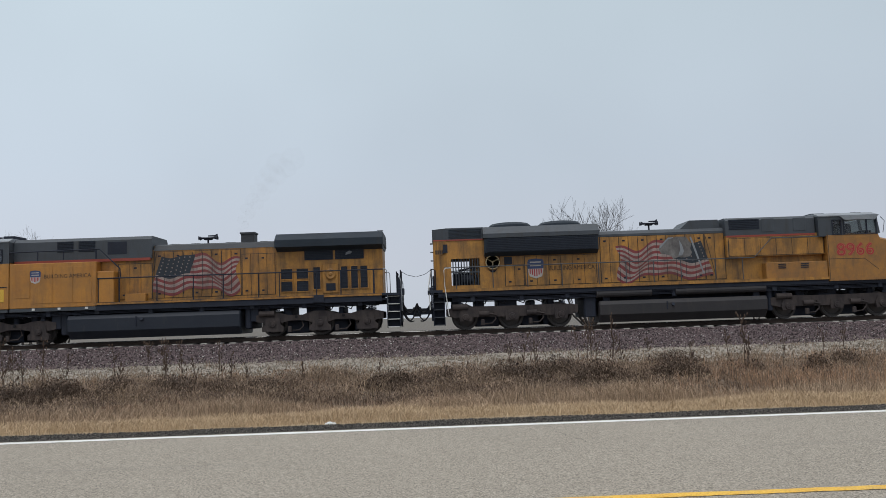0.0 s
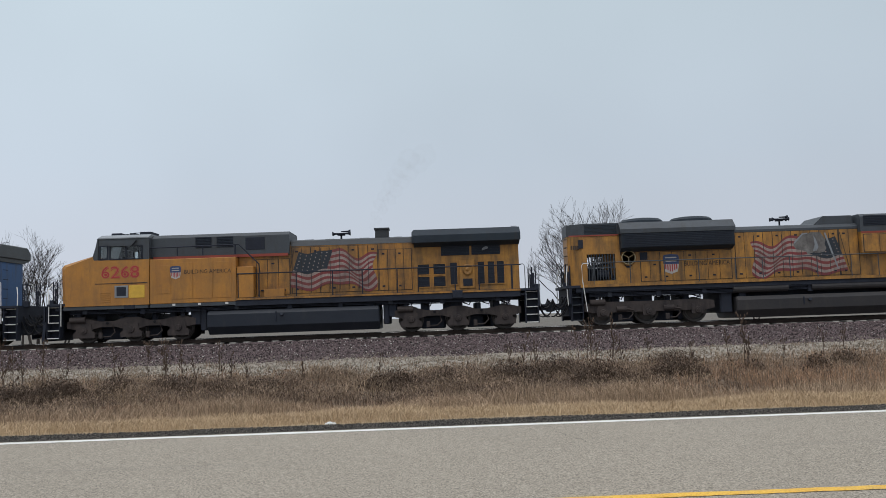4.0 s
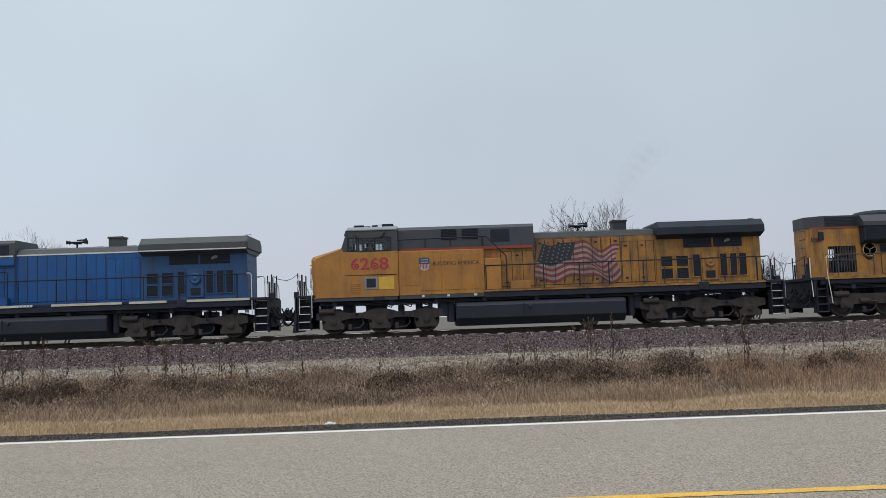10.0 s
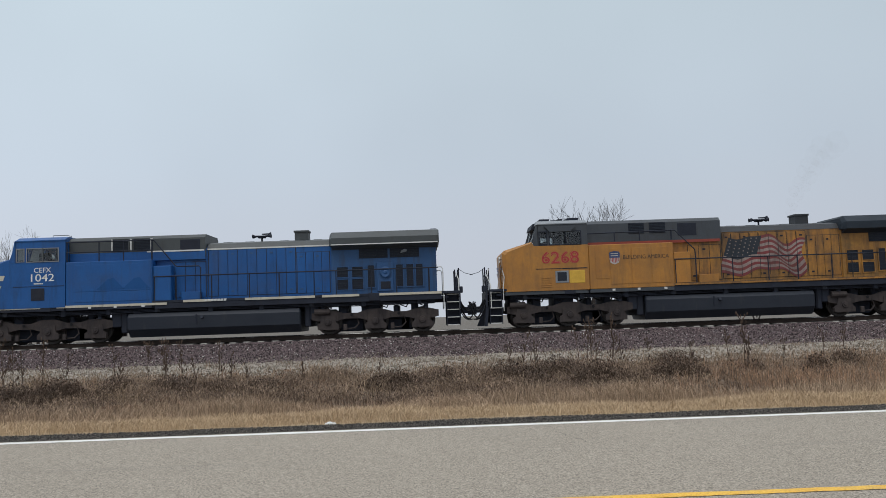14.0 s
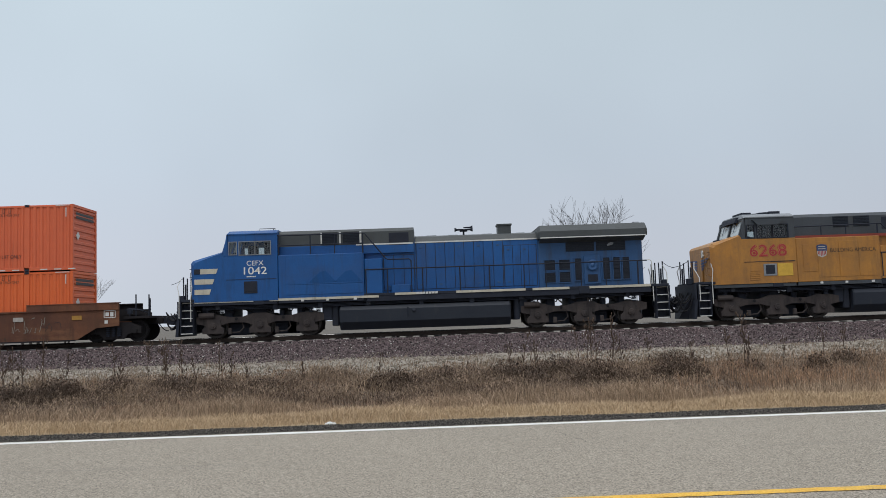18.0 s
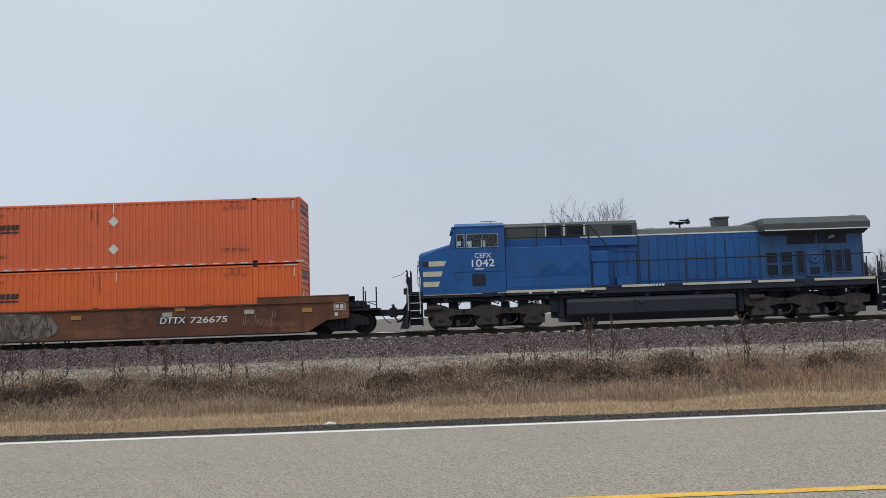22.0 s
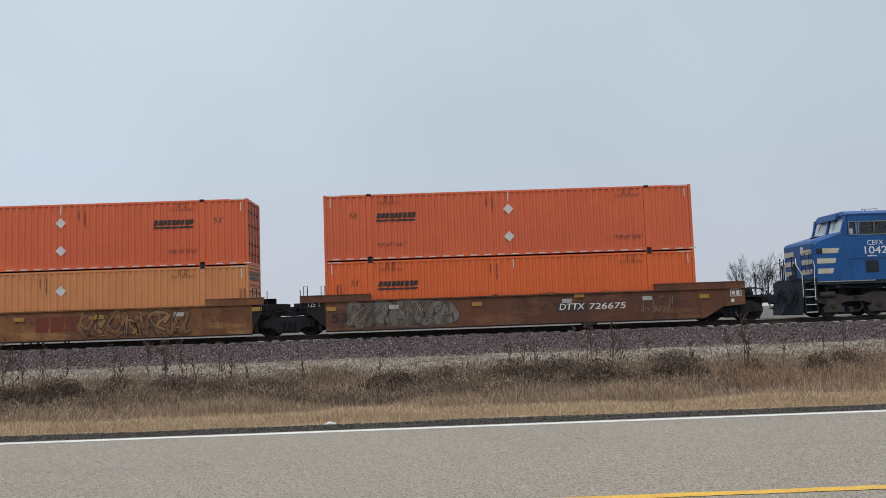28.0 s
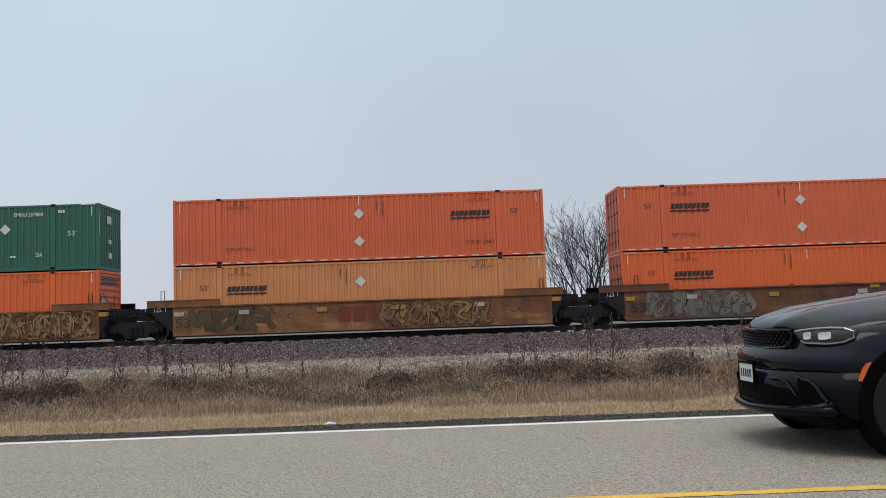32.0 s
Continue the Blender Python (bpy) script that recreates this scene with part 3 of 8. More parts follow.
def build_verge():
    rg = np.random.RandomState(11)

    def strip(n, y0, y1):
        y = rg.uniform(y0, y1, n)
        return rg.uniform(-1, 1, n) * (0.60 * y + 2.0) + 0.02 * y, y
    stones("shoulder_gravel", 40000, -9, 9, 9.27, 10.30, 0.013, GRAVEL, "dark crushed gravel along the road edge", 1)
    x, y = strip(105000, 10.15, 13.6)
    tuft = lump(x + 3 * np.sin(y), 5.0, 1.0) * lump(y, 7.0, 0.3)
    keep = rg.uniform(0, 1, len(x)) < 0.35 + np.clip((y - 10.2) / 0.6, 0, 1) * 0.65
    x, y, tuft = x[keep], y[keep], tuft[keep]
    blades("short_grass", x, y, (0.03 + 0.10 * rg.uniform(0, 1, len(x)) + 0.06 * tuft) * np.clip((y - 9.9) / 1.2, 0.35, 1.2), rg.uniform(0.004, 0.009, len(x)), 0.5,
           GRASS_SHORT, "short straw-coloured dead grass on the verge", "grass", 21)
    x, y = strip(90000, 13.2, 19.0)
    keep = rg.uniform(0, 1, len(x)) < np.clip((18.3 + 0.9 * np.sin(x * 0.9) - y) / 1.8, 0, 1) * (0.35 + 0.65 * lump(x + 0.6 * y, 2.7, 0.9))
    x, y = x[keep], y[keep]
    h = 0.08 + 0.36 * rg.uniform(0, 1, len(x)) * (0.45 + 0.85 * lump(x, 1.3, 0.4))
    blades("tall_grass", x, y, h, rg.uniform(0.005, 0.011, len(x)), 0.42, GRASS_TALL, "tall faded dead grass in the ditch", "grass", 22)
    # dark stalks standing in the grass
    x, y = strip(3200, 14.6, 18.6)
    keep = rg.uniform(0, 1, len(x)) < lump(x * 1.3 + y, 2.3, 1.1)
    x, y = x[keep], y[keep]
    blades("dark_stalks", x, y, rg.uniform(0.25, 0.62, len(x)), rg.uniform(0.005, 0.010, len(x)), 0.12, STALK, "dark dead stalks standing in the grass", "weeds", 28, curl=0.2)
    # rust-toned taller growth where the ditch rises
    n = 26000
    y = rg.uniform(17.5, 24.5, n)
    x = rg.uniform(5.0, 19.5, n)
    keep = rg.uniform(0, 1, n) < np.clip((x / y - 0.24) * 5, 0, 1) * (0.15 + 0.85 * lump(x, 1.6, 0.7) * lump(x + 0.7 * y, 2.9, 0.2))
    x, y = x[keep], y[keep]
    blades("rust_grass", x, y, rg.uniform(0.15, 0.62, len(x)) * (0.6 + 0.6 * lump(x + 0.4 * y, 2.1, 1.4)), rg.uniform(0.005, 0.011, len(x)), 0.16, GRASS_RUST, "tall rust-brown dead grass on the bank", "grass", 23, curl=0.3)
    # matted brush in low mounds: fine twigs, and curled leaves held in them
    n = 70000
    y = rg.uniform(17.6, 25.0, n)
    x = rg.uniform(-1, 1, n) * (0.60 * y + 2.0)
    mound = lump(x, 1.15, 0.2) * 0.5 + lump(x + y, 2.6, 1.7) * 0.5
    thin = np.clip(1.25 - np.clip((x / y - 0.24) * 6, 0, 1) * 0.75, 0, 1)
    keep = rg.uniform(0, 1, n) < (0.25 + 0.75 * mound) * thin
    x, y, mound = x[keep], y[keep], mound[keep]
    env = np.clip(1 - ((y - 21.9) / 4.4)**2, 0.15, 1)
    blades("brush", x, y, (0.16 + 0.62 * mound * rg.uniform(0.3, 1, len(x))) * env, rg.uniform(0.006, 0.016, len(x)), 0.75, BRUSH,
           "tangled dark brown dead brush in the ditch", "brush", 24, curl=0.5)
    n = 90000
    y = rg.uniform(18.0, 25.0, n)
    x = rg.uniform(-1, 1, n) * (0.60 * y + 2.0)
    mound = lump(x, 1.15, 0.2) * 0.5 + lump(x + y, 2.6, 1.7) * 0.5
    thin = np.clip(1.25 - np.clip((x / y - 0.24) * 6, 0, 1) * 0.72, 0, 1)
    keep = rg.uniform(0, 1, n) < (0.2 + 0.8 * mound) * thin
    x, y, mound = x[keep], y[keep], mound[keep]
    top = (0.12 + 0.66 * mound) * np.clip(1 - ((y - 21.9) / 4.2)**2, 0.1, 1)
    red = lump(x * 0.8 + 0.5 * y, 1.1, 2.6) * lump(y, 1.3, 0.5) > 0.42
    for sel, mat, lb in ((~red, BRUSH_LEAF, "brown curled leaves caught in the brush"), (red, RED_LEAF, "rust-red curled leaves caught in the brush")):
        k = int(sel.sum())
        blades("dead_leaves", x[sel], y[sel], rg.uniform(0.02, 0.07, k), rg.uniform(0.008, 0.026, k), 0.9, mat, lb, "leaves", 29, curl=0.4, base=top[sel] * rg.uniform(0.05, 1, k)**0.7)
    x, y = strip(9000, 24.0, 29.0)
    keep = rg.uniform(0, 1, len(x)) < np.clip(1.0 - (y - 24) / 5.0, 0.05, 1) * lump(x, 1.7, 0.9)
    x, y = x[keep], y[keep]
    blades("sparse_weeds", x, y, rg.uniform(0.08, 0.35, len(x)), rg.uniform(0.008, 0.02, len(x)), 0.6, BRUSH, "sparse dead weeds on the pale gravel", "weeds", 25)
    # paler straw caught in the brush, and darker clumps
    x, y = strip(20000, 19.5, 25.5)
    keep = rg.uniform(0, 1, len(x)) < lump(x * 1.7 + y, 1.9, 2.2)**1.5
    x, y = x[keep], y[keep]
    blades("straw_in_brush", x, y, rg.uniform(0.25, 0.75, len(x)) * (0.5 + 0.5 * lump(x, 2.3, 0.1)), rg.uniform(0.007, 0.016, len(x)), 0.7, GRASS_TALL, "pale straw tangled through the brush", "grass", 26, curl=0.9)
    for i, (cx, cy, rad, hh, n) in enumerate(((-0.95, 21.6, 0.6, 0.80, 1500), (0.35, 21.9, 0.45, 0.7, 900), (2.1, 22.2, 0.6, 0.8, 1300), (2.75, 21.4, 0.45, 0.75, 900), (3.5, 22.6, 0.6, 0.85, 1200),
                                              (4.25, 21.0, 0.8, 0.95, 2400), (6.3, 21.4, 0.7, 0.9, 1600), (7.2, 24.6, 0.7, 0.7, 1300), (10.1, 21.8, 0.32, 0.85, 800), (11.2, 22.6, 0.4, 0.7, 800),
                                              (-10.6, 21.4, 0.6, 0.85, 1300), (-9.7, 22.0, 0.6, 0.8, 1200), (-8.0, 21.4, 0.55, 0.75, 1200), (-6.5, 21.6, 0.7, 0.8, 1500), (-5.7, 22.3, 0.5, 0.7, 900),
                                              (-4.4, 21.8, 0.65, 0.8, 1300), (-11.8, 22.2, 0.6, 0.9, 1100), (8.6, 22.4, 0.34, 0.6, 600))):
        rad, hh = rad * rg.uniform(1.15, 1.6), hh * rg.uniform(0.62, 0.92)
        a, r = rg.uniform(0, 6.283, n), rad * np.sqrt(rg.uniform(0, 1, n))
        blades("bush", cx + r * np.cos(a), cy + 0.6 * r * np.sin(a), hh * (1 - 0.7 * (r / rad)**2) * rg.uniform(0.45, 1, n) + 0.08, rg.uniform(0.004, 0.010, n), 0.4, STALK,
               "rounded clump of bare dark twigs", "bush", 100 + i, curl=0.5)
        n = int(n * 1.1)
        a, r = rg.uniform(0, 6.283, n), rad * np.sqrt(rg.uniform(0, 1.1, n))
        blades("bush_leaves", cx + r * np.cos(a), cy + 0.6 * r * np.sin(a), rg.uniform(0.02, 0.06, n), rg.uniform(0.015, 0.045, n), 0.9, THICKET, "dark shrivelled leaves on a bush", "leaves", 140 + i,
               curl=0.4, base=hh * np.clip(1 - 0.75 * (r / rad)**2, 0.05, 1) * rg.uniform(0.1, 1, n)**0.6)
    x, y = strip(15000, 25.0, 33.0)
    keep = rg.uniform(0, 1, len(x)) < 0.85 * lump(x + 0.4 * y, 3.1, 0.6)**2
    x, y = x[keep], y[keep]
    blades("gravel_weeds", x, y, rg.uniform(0.06, 0.22, len(x)), rg.uniform(0.01, 0.03, len(x)), 0.8, BRUSH, "low dead weeds in the pale gravel", "weeds", 27)
    stones("shoulder_chips", 500, -9, 9, 9.3, 10.4, 0.011, PALESTONE, "pale chips scattered on the shoulder", 7, sink=0.1)
    stones("pale_gravel", 16000, -23, 23, 24.5, 33.9, 0.045, PALESTONE, "pale limestone chips beside the ballast", 2)
    stones("ballast", 50000, -24, 24, 33.3, 35.98, 0.042, STONE, "purple-brown crushed stone ballast", 3, sink=0.25)
    stones("pale_ballast_chips", 3600, -24, 24, 33.4, 35.9, 0.024, WHITESTONE, "bright white chips among the ballast", 6, sink=0.0)
    stones("ballast_far_side", 6000, -24, 24, 38.4, 41.4, 0.06, STONE, "purple-brown crushed stone ballast", 4)


def weed(name, x, y, h, seed, bushy=1.0):
    """A dry stalk that forks near its head and carries small seed heads."""
    rr = random.Random(seed)
    ob = thing(name, pose(x, y, float(ground_z(x, y)) - 0.03), "tall dry dead weed stalk with seed heads", "weed", "weeds along the ditch")
    bm = B()
    top = Vector((rr.uniform(-0.12, 0.12) * h, rr.uniform(-0.1, 0.1) * h, h))
    mid = top * 0.5 + Vector((rr.uniform(-0.09, 0.09), 0, 0))
    tube(bm, [(0, 0, 0), mid, top], 0.009, 4)
    heads = [top]
    for i in range(int(rr.randint(8, 14) * bushy)):
        f = rr.uniform(0.35, 0.95)
        p = mid * (f / 0.5) if f < 0.5 else mid.lerp(top, (f - 0.5) * 2)
        q = p + Vector((rr.uniform(-0.22, 0.22), rr.uniform(-0.2, 0.2), rr.uniform(0.08, 0.32))) * h * 0.5
        tube(bm, [p, (p + q) / 2 + Vector((0, 0, -0.02)), q], 0.0045, 3)
        if rr.random() < 0.6:
            heads.append((p + q) / 2)
        heads.append(q)
    part("stalk", bm, STALK, ob)
    bm = B()
    for p in heads:
        if rr.random() < 0.75:
            r = rr.uniform(0.010, 0.024)
            loft(bm, [[p + Vector((math.cos(k * 1.2566) * r * s, math.sin(k * 1.2566) * r * s, z)) for k in range(5)] for z, s in ((-0.03, 0.4), (0.0, 1), (0.05, 0.5))])
    tagged(part("seed_cluster", bm, STALK, ob), kind="stuff")


def build_weeds():
    rr = random.Random(77)
    spots = [(-12.0, 1.3), (-11.75, 1.5), (-11.5, 1.2), (-11.3, 1.45), (-11.0, 1.35), (-10.75, 1.5), (-10.1, 1.1), (-8.65, 1.3), (-8.5, 0.9), (-7.5, 1.45), (-7.3, 1.2), (-7.15, 1.5), (-7.0, 1.35),
             (-6.75, 1.4), (-6.45, 0.9), (-5.9, 1.35), (-5.5, 1.1), (-5.2, 0.8), (-3.4, 0.7), (-1.4, 0.8), (0.9, 0.7), (2.2, 1.0), (2.45, 1.35), (2.6, 1.1), (2.9, 0.9), (4.05, 1.3), (4.2, 1.55),
             (4.35, 1.6), (4.5, 1.4), (4.75, 1.6), (4.9, 1.2), (5.4, 0.9), (6.2, 1.0), (7.1, 0.9), (8.1, 1.25), (8.35, 1.65), (8.5, 1.3), (8.8, 0.9), (9.7, 1.0), (10.6, 1.1), (11.6, 1.1)]
    for i, (x, h) in enumerate(spots):
        weed("weed", x + rr.uniform(-0.05, 0.05), rr.uniform(22.2, 23.4), h, i, 1.3 if h > 1.3 else 0.9)


def limb(bm, p, d, ln, r, depth, rr, spread, fine=0.008, twigs=None, crown=()):
    """One branch, bent in three steps, that forks into thinner ones; it ends where it leaves the crown's rounded lobes."""
    pts, dirs = [p], [d]
    for i in range(3):
        d = (d + Vector((rr.uniform(-1, 1), rr.uniform(-1, 1), rr.uniform(-0.55, 0.85))) * 0.24).normalized()
        p = p + d * (ln / 3)
        pts.append(p)
        dirs.append(d)
    if crown and depth < 5:
        out = [i for i, q in enumerate(pts) if i and not any(((q.x - cx) / rx)**2 + (q.y / rx)**2 + ((q.z - cz) / rz)**2 < 1 for cx, cz, rx, rz in crown)]
        if out:
            pts, dirs, depth = pts[:out[0] + 1], dirs[:out[0] + 1], 0
    n = 6 if depth > 3 else (4 if depth > 1 else 3)
    rings = []
    for i, (q, dd) in enumerate(zip(pts, dirs)):
        rot = dd.to_track_quat('Z', 'Y')
        rad = r * (1 - 0.45 * i / 3)
        rings.append([q + rot @ Vector((math.cos(6.2832 * k / n) * rad, math.sin(6.2832 * k / n) * rad, 0)) for k in range(n)])
    loft(bm if depth > 2 or twigs is None else twigs, rings, 0, False)
    if depth == 0:
        return
    kids = rr.choice((2, 3, 3, 3)) if depth > 1 else rr.choice((3, 4))
    for k in range(kids):
        i = 3 if k == 0 else rr.choice((1, 2, 2, 3))
        t = dirs[i]
        side = Vector((rr.uniform(-1, 1), rr.uniform(-1, 1), rr.uniform(-0.35, 0.55))).normalized()
        nd = (t + side * (spread * (0.40 if k == 0 else 0.92)) + Vector((0, 0, 0.06))).normalized()
        limb(bm, pts[i], nd, ln * rr.uniform(0.66, 0.88), max(r * (0.62 if k == 0 else 0.5), fine), depth - 1, rr, spread, fine, twigs, crown)


def tree(x, y, h, seed, trunks, spread, depth=6, fine=0.009, crown=()):
    rr = random.Random(seed)
    ob = thing("tree", pose(x, y, float(ground_z(x, y)) - 0.1), "bare leafless winter tree with fine grey branches", "tree", "bare trees beyond the track")
    bm, tw = B(), B()
    for dx, dirx, frac in trunks:
        limb(bm, Vector((dx, rr.uniform(-0.3, 0.3), 0)), Vector((dirx, rr.uniform(-0.15, 0.15), 1)).normalized(), h * 0.25 * frac, h * 0.0120 * frac, depth, rr, spread, fine, tw, crown)
    part("trunk", bm, BARK, ob)
    part("crown", tw, BARK, ob)


def build_trees():
    tree(16.9, 88.0, 14.6, 4, ((-0.25, -0.95, 0.80), (-0.2, -0.62, 0.92), (-0.1, -0.36, 1.05), (0.0, -0.14, 1.1), (0.1, 0.06, 1.1), (0.2, 0.24, 1.1), (0.25, 0.42, 1.05), (0.3, 0.75, 0.88)), 0.64, 6, 0.0112,
         ((-1.5, 8.9, 3.5, 5.1), (2.9, 9.3, 3.4, 4.9), (-3.6, 6.6, 2.9, 3.3), (0.3, 5.2, 3.6, 3.8), (4.9, 7.6, 2.2, 2.4)))
    for dx, h, sd in ((-0.5, 12.6, 31), (4.2, 13.4, 33), (8.8, 12.4, 36)):
        tree(79.5 + dx, 160.0, h, sd, ((0.0, -0.1, 1.0), (0.3, 0.3, 0.9), (-0.4, -0.35, 0.9)), 0.72, 6, 0.015)
    tree(35.4, 90.0, 9.0, 12, ((0.0, 0.0, 1.0), (0.2, 0.35, 0.9), (-0.2, -0.4, 0.9)), 0.55)
    tree(-43.0, 92.0, 14.8, 15, ((0.0, 0.05, 1.0), (0.5, 0.35, 0.9), (-0.6, -0.25, 0.9), (-1.6, -0.15, 0.85)), 0.60, 6, 0.011)
    tree(-41.8, 96.0, 11.5, 19, ((0.0, 0.2, 0.95), (0.3, 0.55, 0.85)), 0.62, 6, 0.011)


def build_litter():
    bm = B()
    rr = random.Random(8)
    for dx, s in ((0.0, 0.045), (0.05, 0.03), (-0.035, 0.028)):
        loft(bm, [[(dx + math.cos(k * 0.785) * s * a * rr.uniform(0.7, 1.2), math.sin(k * 0.785) * s * a * 0.6, z * s + rr.uniform(-0.01, 0.01)) for k in range(8)]
                  for z, a in ((0.0, 0.8), (0.3, 1.0), (0.6, 0.7), (0.8, 0.25))])
    ob = part("plastic_litter", bm, LITTER)
    ob.matrix_basis = pose(-1.27, 10.35, 0.0)
    ob.location.z = float(ground_z(-1.27, 10.35)) + 0.0
    tagged(ob, "crumpled white plastic litter on the verge", "litter")


# ---- rolling stock: shared pieces ----
MOVING = []          # things on the line, with their place along the train and height over the rail
WHEELS = []          # wheelsets that turn, with their axle's place and radius


def place(ob, u, dz=0.0):
    ob.matrix_basis = pose(u + TRAVEL[0], TRACK_Y, RAIL + dz)
    MOVING.append((ob, u, dz))
    return ob


def wheelset(parent, x, r, label="steel wheelset worn bright at the tread", steel=None):
    bm = B()
    for s in (-1, 1):
        prof = [(0.02, 0.80), (0.14, 0.82), (0.16, 0.76), (r - 0.13, 0.735), (r - 0.09, 0.80), (r, 0.80), (r, 0.70), (r + 0.028, 0.685), (r + 0.02, 0.66), (r - 0.1, 0.67), (0.16, 0.69), (0.02, 0.69)]
        lathe_y(bm, [(a, s * b) for a, b in prof], 0, 0, 28)
    cyl(bm, (0, -0.98, 0), (0, 0.98, 0), 0.085, n=12)
    for k in range(6):
        a = k * 1.0472
        cyl(bm, (math.cos(a) * 0.1, -0.83, math.sin(a) * 0.1), (math.cos(a) * 0.1, -0.80, math.sin(a) * 0.1), 0.016, n=6)
    ob = part("wheelset", fixn(bm), steel or WHEELMAT, parent, label)
    ob.matrix_basis = pose(x, 0, r)
    WHEELS.append((ob, x, r))
    return ob


def loco_truck(parent, cx, axles, style):
    """A three-axle truck: beam, pedestals, journal caps, springs, brake gear."""
    fr = None
    for s in (-1, 1):
        bm = B()
        y0, y1 = (-1.22, -1.05) if s < 0 else (1.05, 1.22)
        if style == 'ge':
            prism_y(bm, [(cx - 2.75, 0.64), (cx - 2.35, 0.56), (cx - 1.7, 0.56), (cx - 1.3, 0.66), (cx - 0.7, 0.66), (cx - 0.35, 0.56), (cx + 0.35, 0.56), (cx + 0.7, 0.66), (cx + 1.3, 0.66), (cx + 1.7, 0.56),
                         (cx + 2.35, 0.56), (cx + 2.75, 0.64), (cx + 2.75, 0.92), (cx + 2.3, 1.02), (cx + 1.75, 1.0), (cx + 1.35, 0.90), (cx + 0.75, 0.90), (cx + 0.45, 1.0), (cx + 0.25, 1.05),
                         (cx - 0.25, 1.05), (cx - 0.45, 1.0), (cx - 0.75, 0.90), (cx - 1.35, 0.90), (cx - 1.75, 1.0), (cx - 2.3, 1.02), (cx - 2.75, 0.92)], y0, y1)
            for a in axles:
                prism_y(bm, [(a - 0.46, 0.20), (a + 0.46, 0.20), (a + 0.47, 0.40), (a + 0.34, 0.50), (a + 0.30, 0.80), (a - 0.30, 0.80), (a - 0.34, 0.50), (a - 0.47, 0.40)], y0 - 0.05 if s < 0 else y0 + 0.02, y1 - 0.02 if s < 0 else y1 + 0.05)
        else:
            prism_y(bm, [(cx - 2.85, 0.60), (cx - 2.5, 0.52), (cx + 2.5, 0.52), (cx + 2.85, 0.60), (cx + 2.85, 0.92), (cx + 2.2, 1.0), (cx + 0.6, 0.98),
                         (cx - 0.6, 0.98), (cx - 2.2, 1.0), (cx - 2.85, 0.92)], y0, y1)
            for a in axles:
                prism_y(bm, [(a - 0.26, 0.36), (a + 0.26, 0.36), (a + 0.30, 0.62), (a + 0.20, 0.84), (a - 0.20, 0.84), (a - 0.30, 0.62)], y0 - 0.05, y1 - 0.02)
        fr = part("truck_frame", fixn(bm), TRUCKMAT, parent, "brake-dust brown cast truck side frame")
        yo = y0 - 0.05 if s < 0 else y1 + 0.05
        for a in axles:
            bm = B()
            cyl(bm, (a, yo - 0.01 * s, 0.53), (a, yo + 0.06 * s, 0.53), 0.15, 0.13, 16)
            cyl(bm, (a, yo + 0.06 * s, 0.53), (a, yo + 0.085 * s, 0.53), 0.07, 0.06, 12)
            part("journal_cap", fixn(bm), TRUCKMAT, fr)
        for k in range(len(axles) - 1):
            m_ = (axles[k] + axles[k + 1]) / 2
            bm = B()
            if style == 'ge':
                # The beam is not cut: a black disc paints the hole's shade.
                cyl(bm, (m_, yo - 0.0 * s, 0.82), (m_, yo + 0.012 * s, 0.82), 0.065, n=12)
                part("frame_hole", fixn(bm), HOSE, fr, "black disc painted in for a shaded hole in the side frame")
            else:
                cyl(bm, (m_ - 0.42, yo - 0.02 * s, 0.66), (m_ + 0.02, yo - 0.02 * s, 0.66), 0.115, n=12)
                cyl(bm, (m_ + 0.02, yo - 0.02 * s, 0.66), (m_ + 0.34, yo - 0.02 * s, 0.60), 0.035, n=8)
                part("brake_cylinder", fixn(bm), TRUCKMAT, fr)
            bm = B()
            tube(bm, [(m_ + 0.2, yo - 0.05 * s, 0.75), (m_ + 0.3, yo - 0.05 * s, 0.42), (m_ + 0.12, yo - 0.05 * s, 0.24), (m_ - 0.25, yo - 0.05 * s, 0.22)], 0.035, 6)
            box(bm, m_ - 0.36, m_ - 0.20, yo - 0.09, yo + 0.05, 0.16, 0.42, 0.03)
            part("brake_rigging", fixn(bm), TRUCKMAT, fr)
        for a in (cx - 2.35, cx + 2.1):
            bm = B()
            for i in range(5):
                z = 1.0 + i * 0.06
                cyl(bm, (a + 0.1, yo * 0.93, z), (a + 0.1, yo * 0.93, z + 0.04), 0.10, 0.10, 12)
            part("spring", fixn(bm), SOOT, fr)
        bm = B()
        cyl(bm, (cx - 2.62, yo - 0.03 * s, 0.98), (cx - 1.95, yo - 0.03 * s, 0.98), 0.13, n=12)
        part("brake_cylinder", fixn(bm), TRUCKMAT, fr)
    bm = B()
    box(bm, cx - 2.6, cx + 2.6, -1.0, 1.0, 0.62, 0.88, 0.05)
    part("truck_bolster", fixn(bm), SOOT, parent)
    for a in axles:
        bm = B()
        box(bm, a + (0.42 if a < cx + 1.5 else -1.0), a + (1.52 if a < cx + 1.5 else -0.42), -0.62, 0.62, 0.10, 0.64, 0.08)
        part("traction_motor", fixn(bm), SOOT, parent)
    for x0, x1, zt in ((cx - 2.62, cx - 2.25, 1.41), (cx - 1.62, cx - 1.22, 1.30), (cx - 0.62, cx + 0.22, 1.41), (cx + 0.78, cx + 1.02, 1.18), (cx + 1.55, cx + 1.85, 1.41)):
        bm = B()
        box(bm, x0, x1, -0.95, 0.95, 0.86, zt, 0.06)
        part("side_bearing", fixn(bm), SOOT, parent)
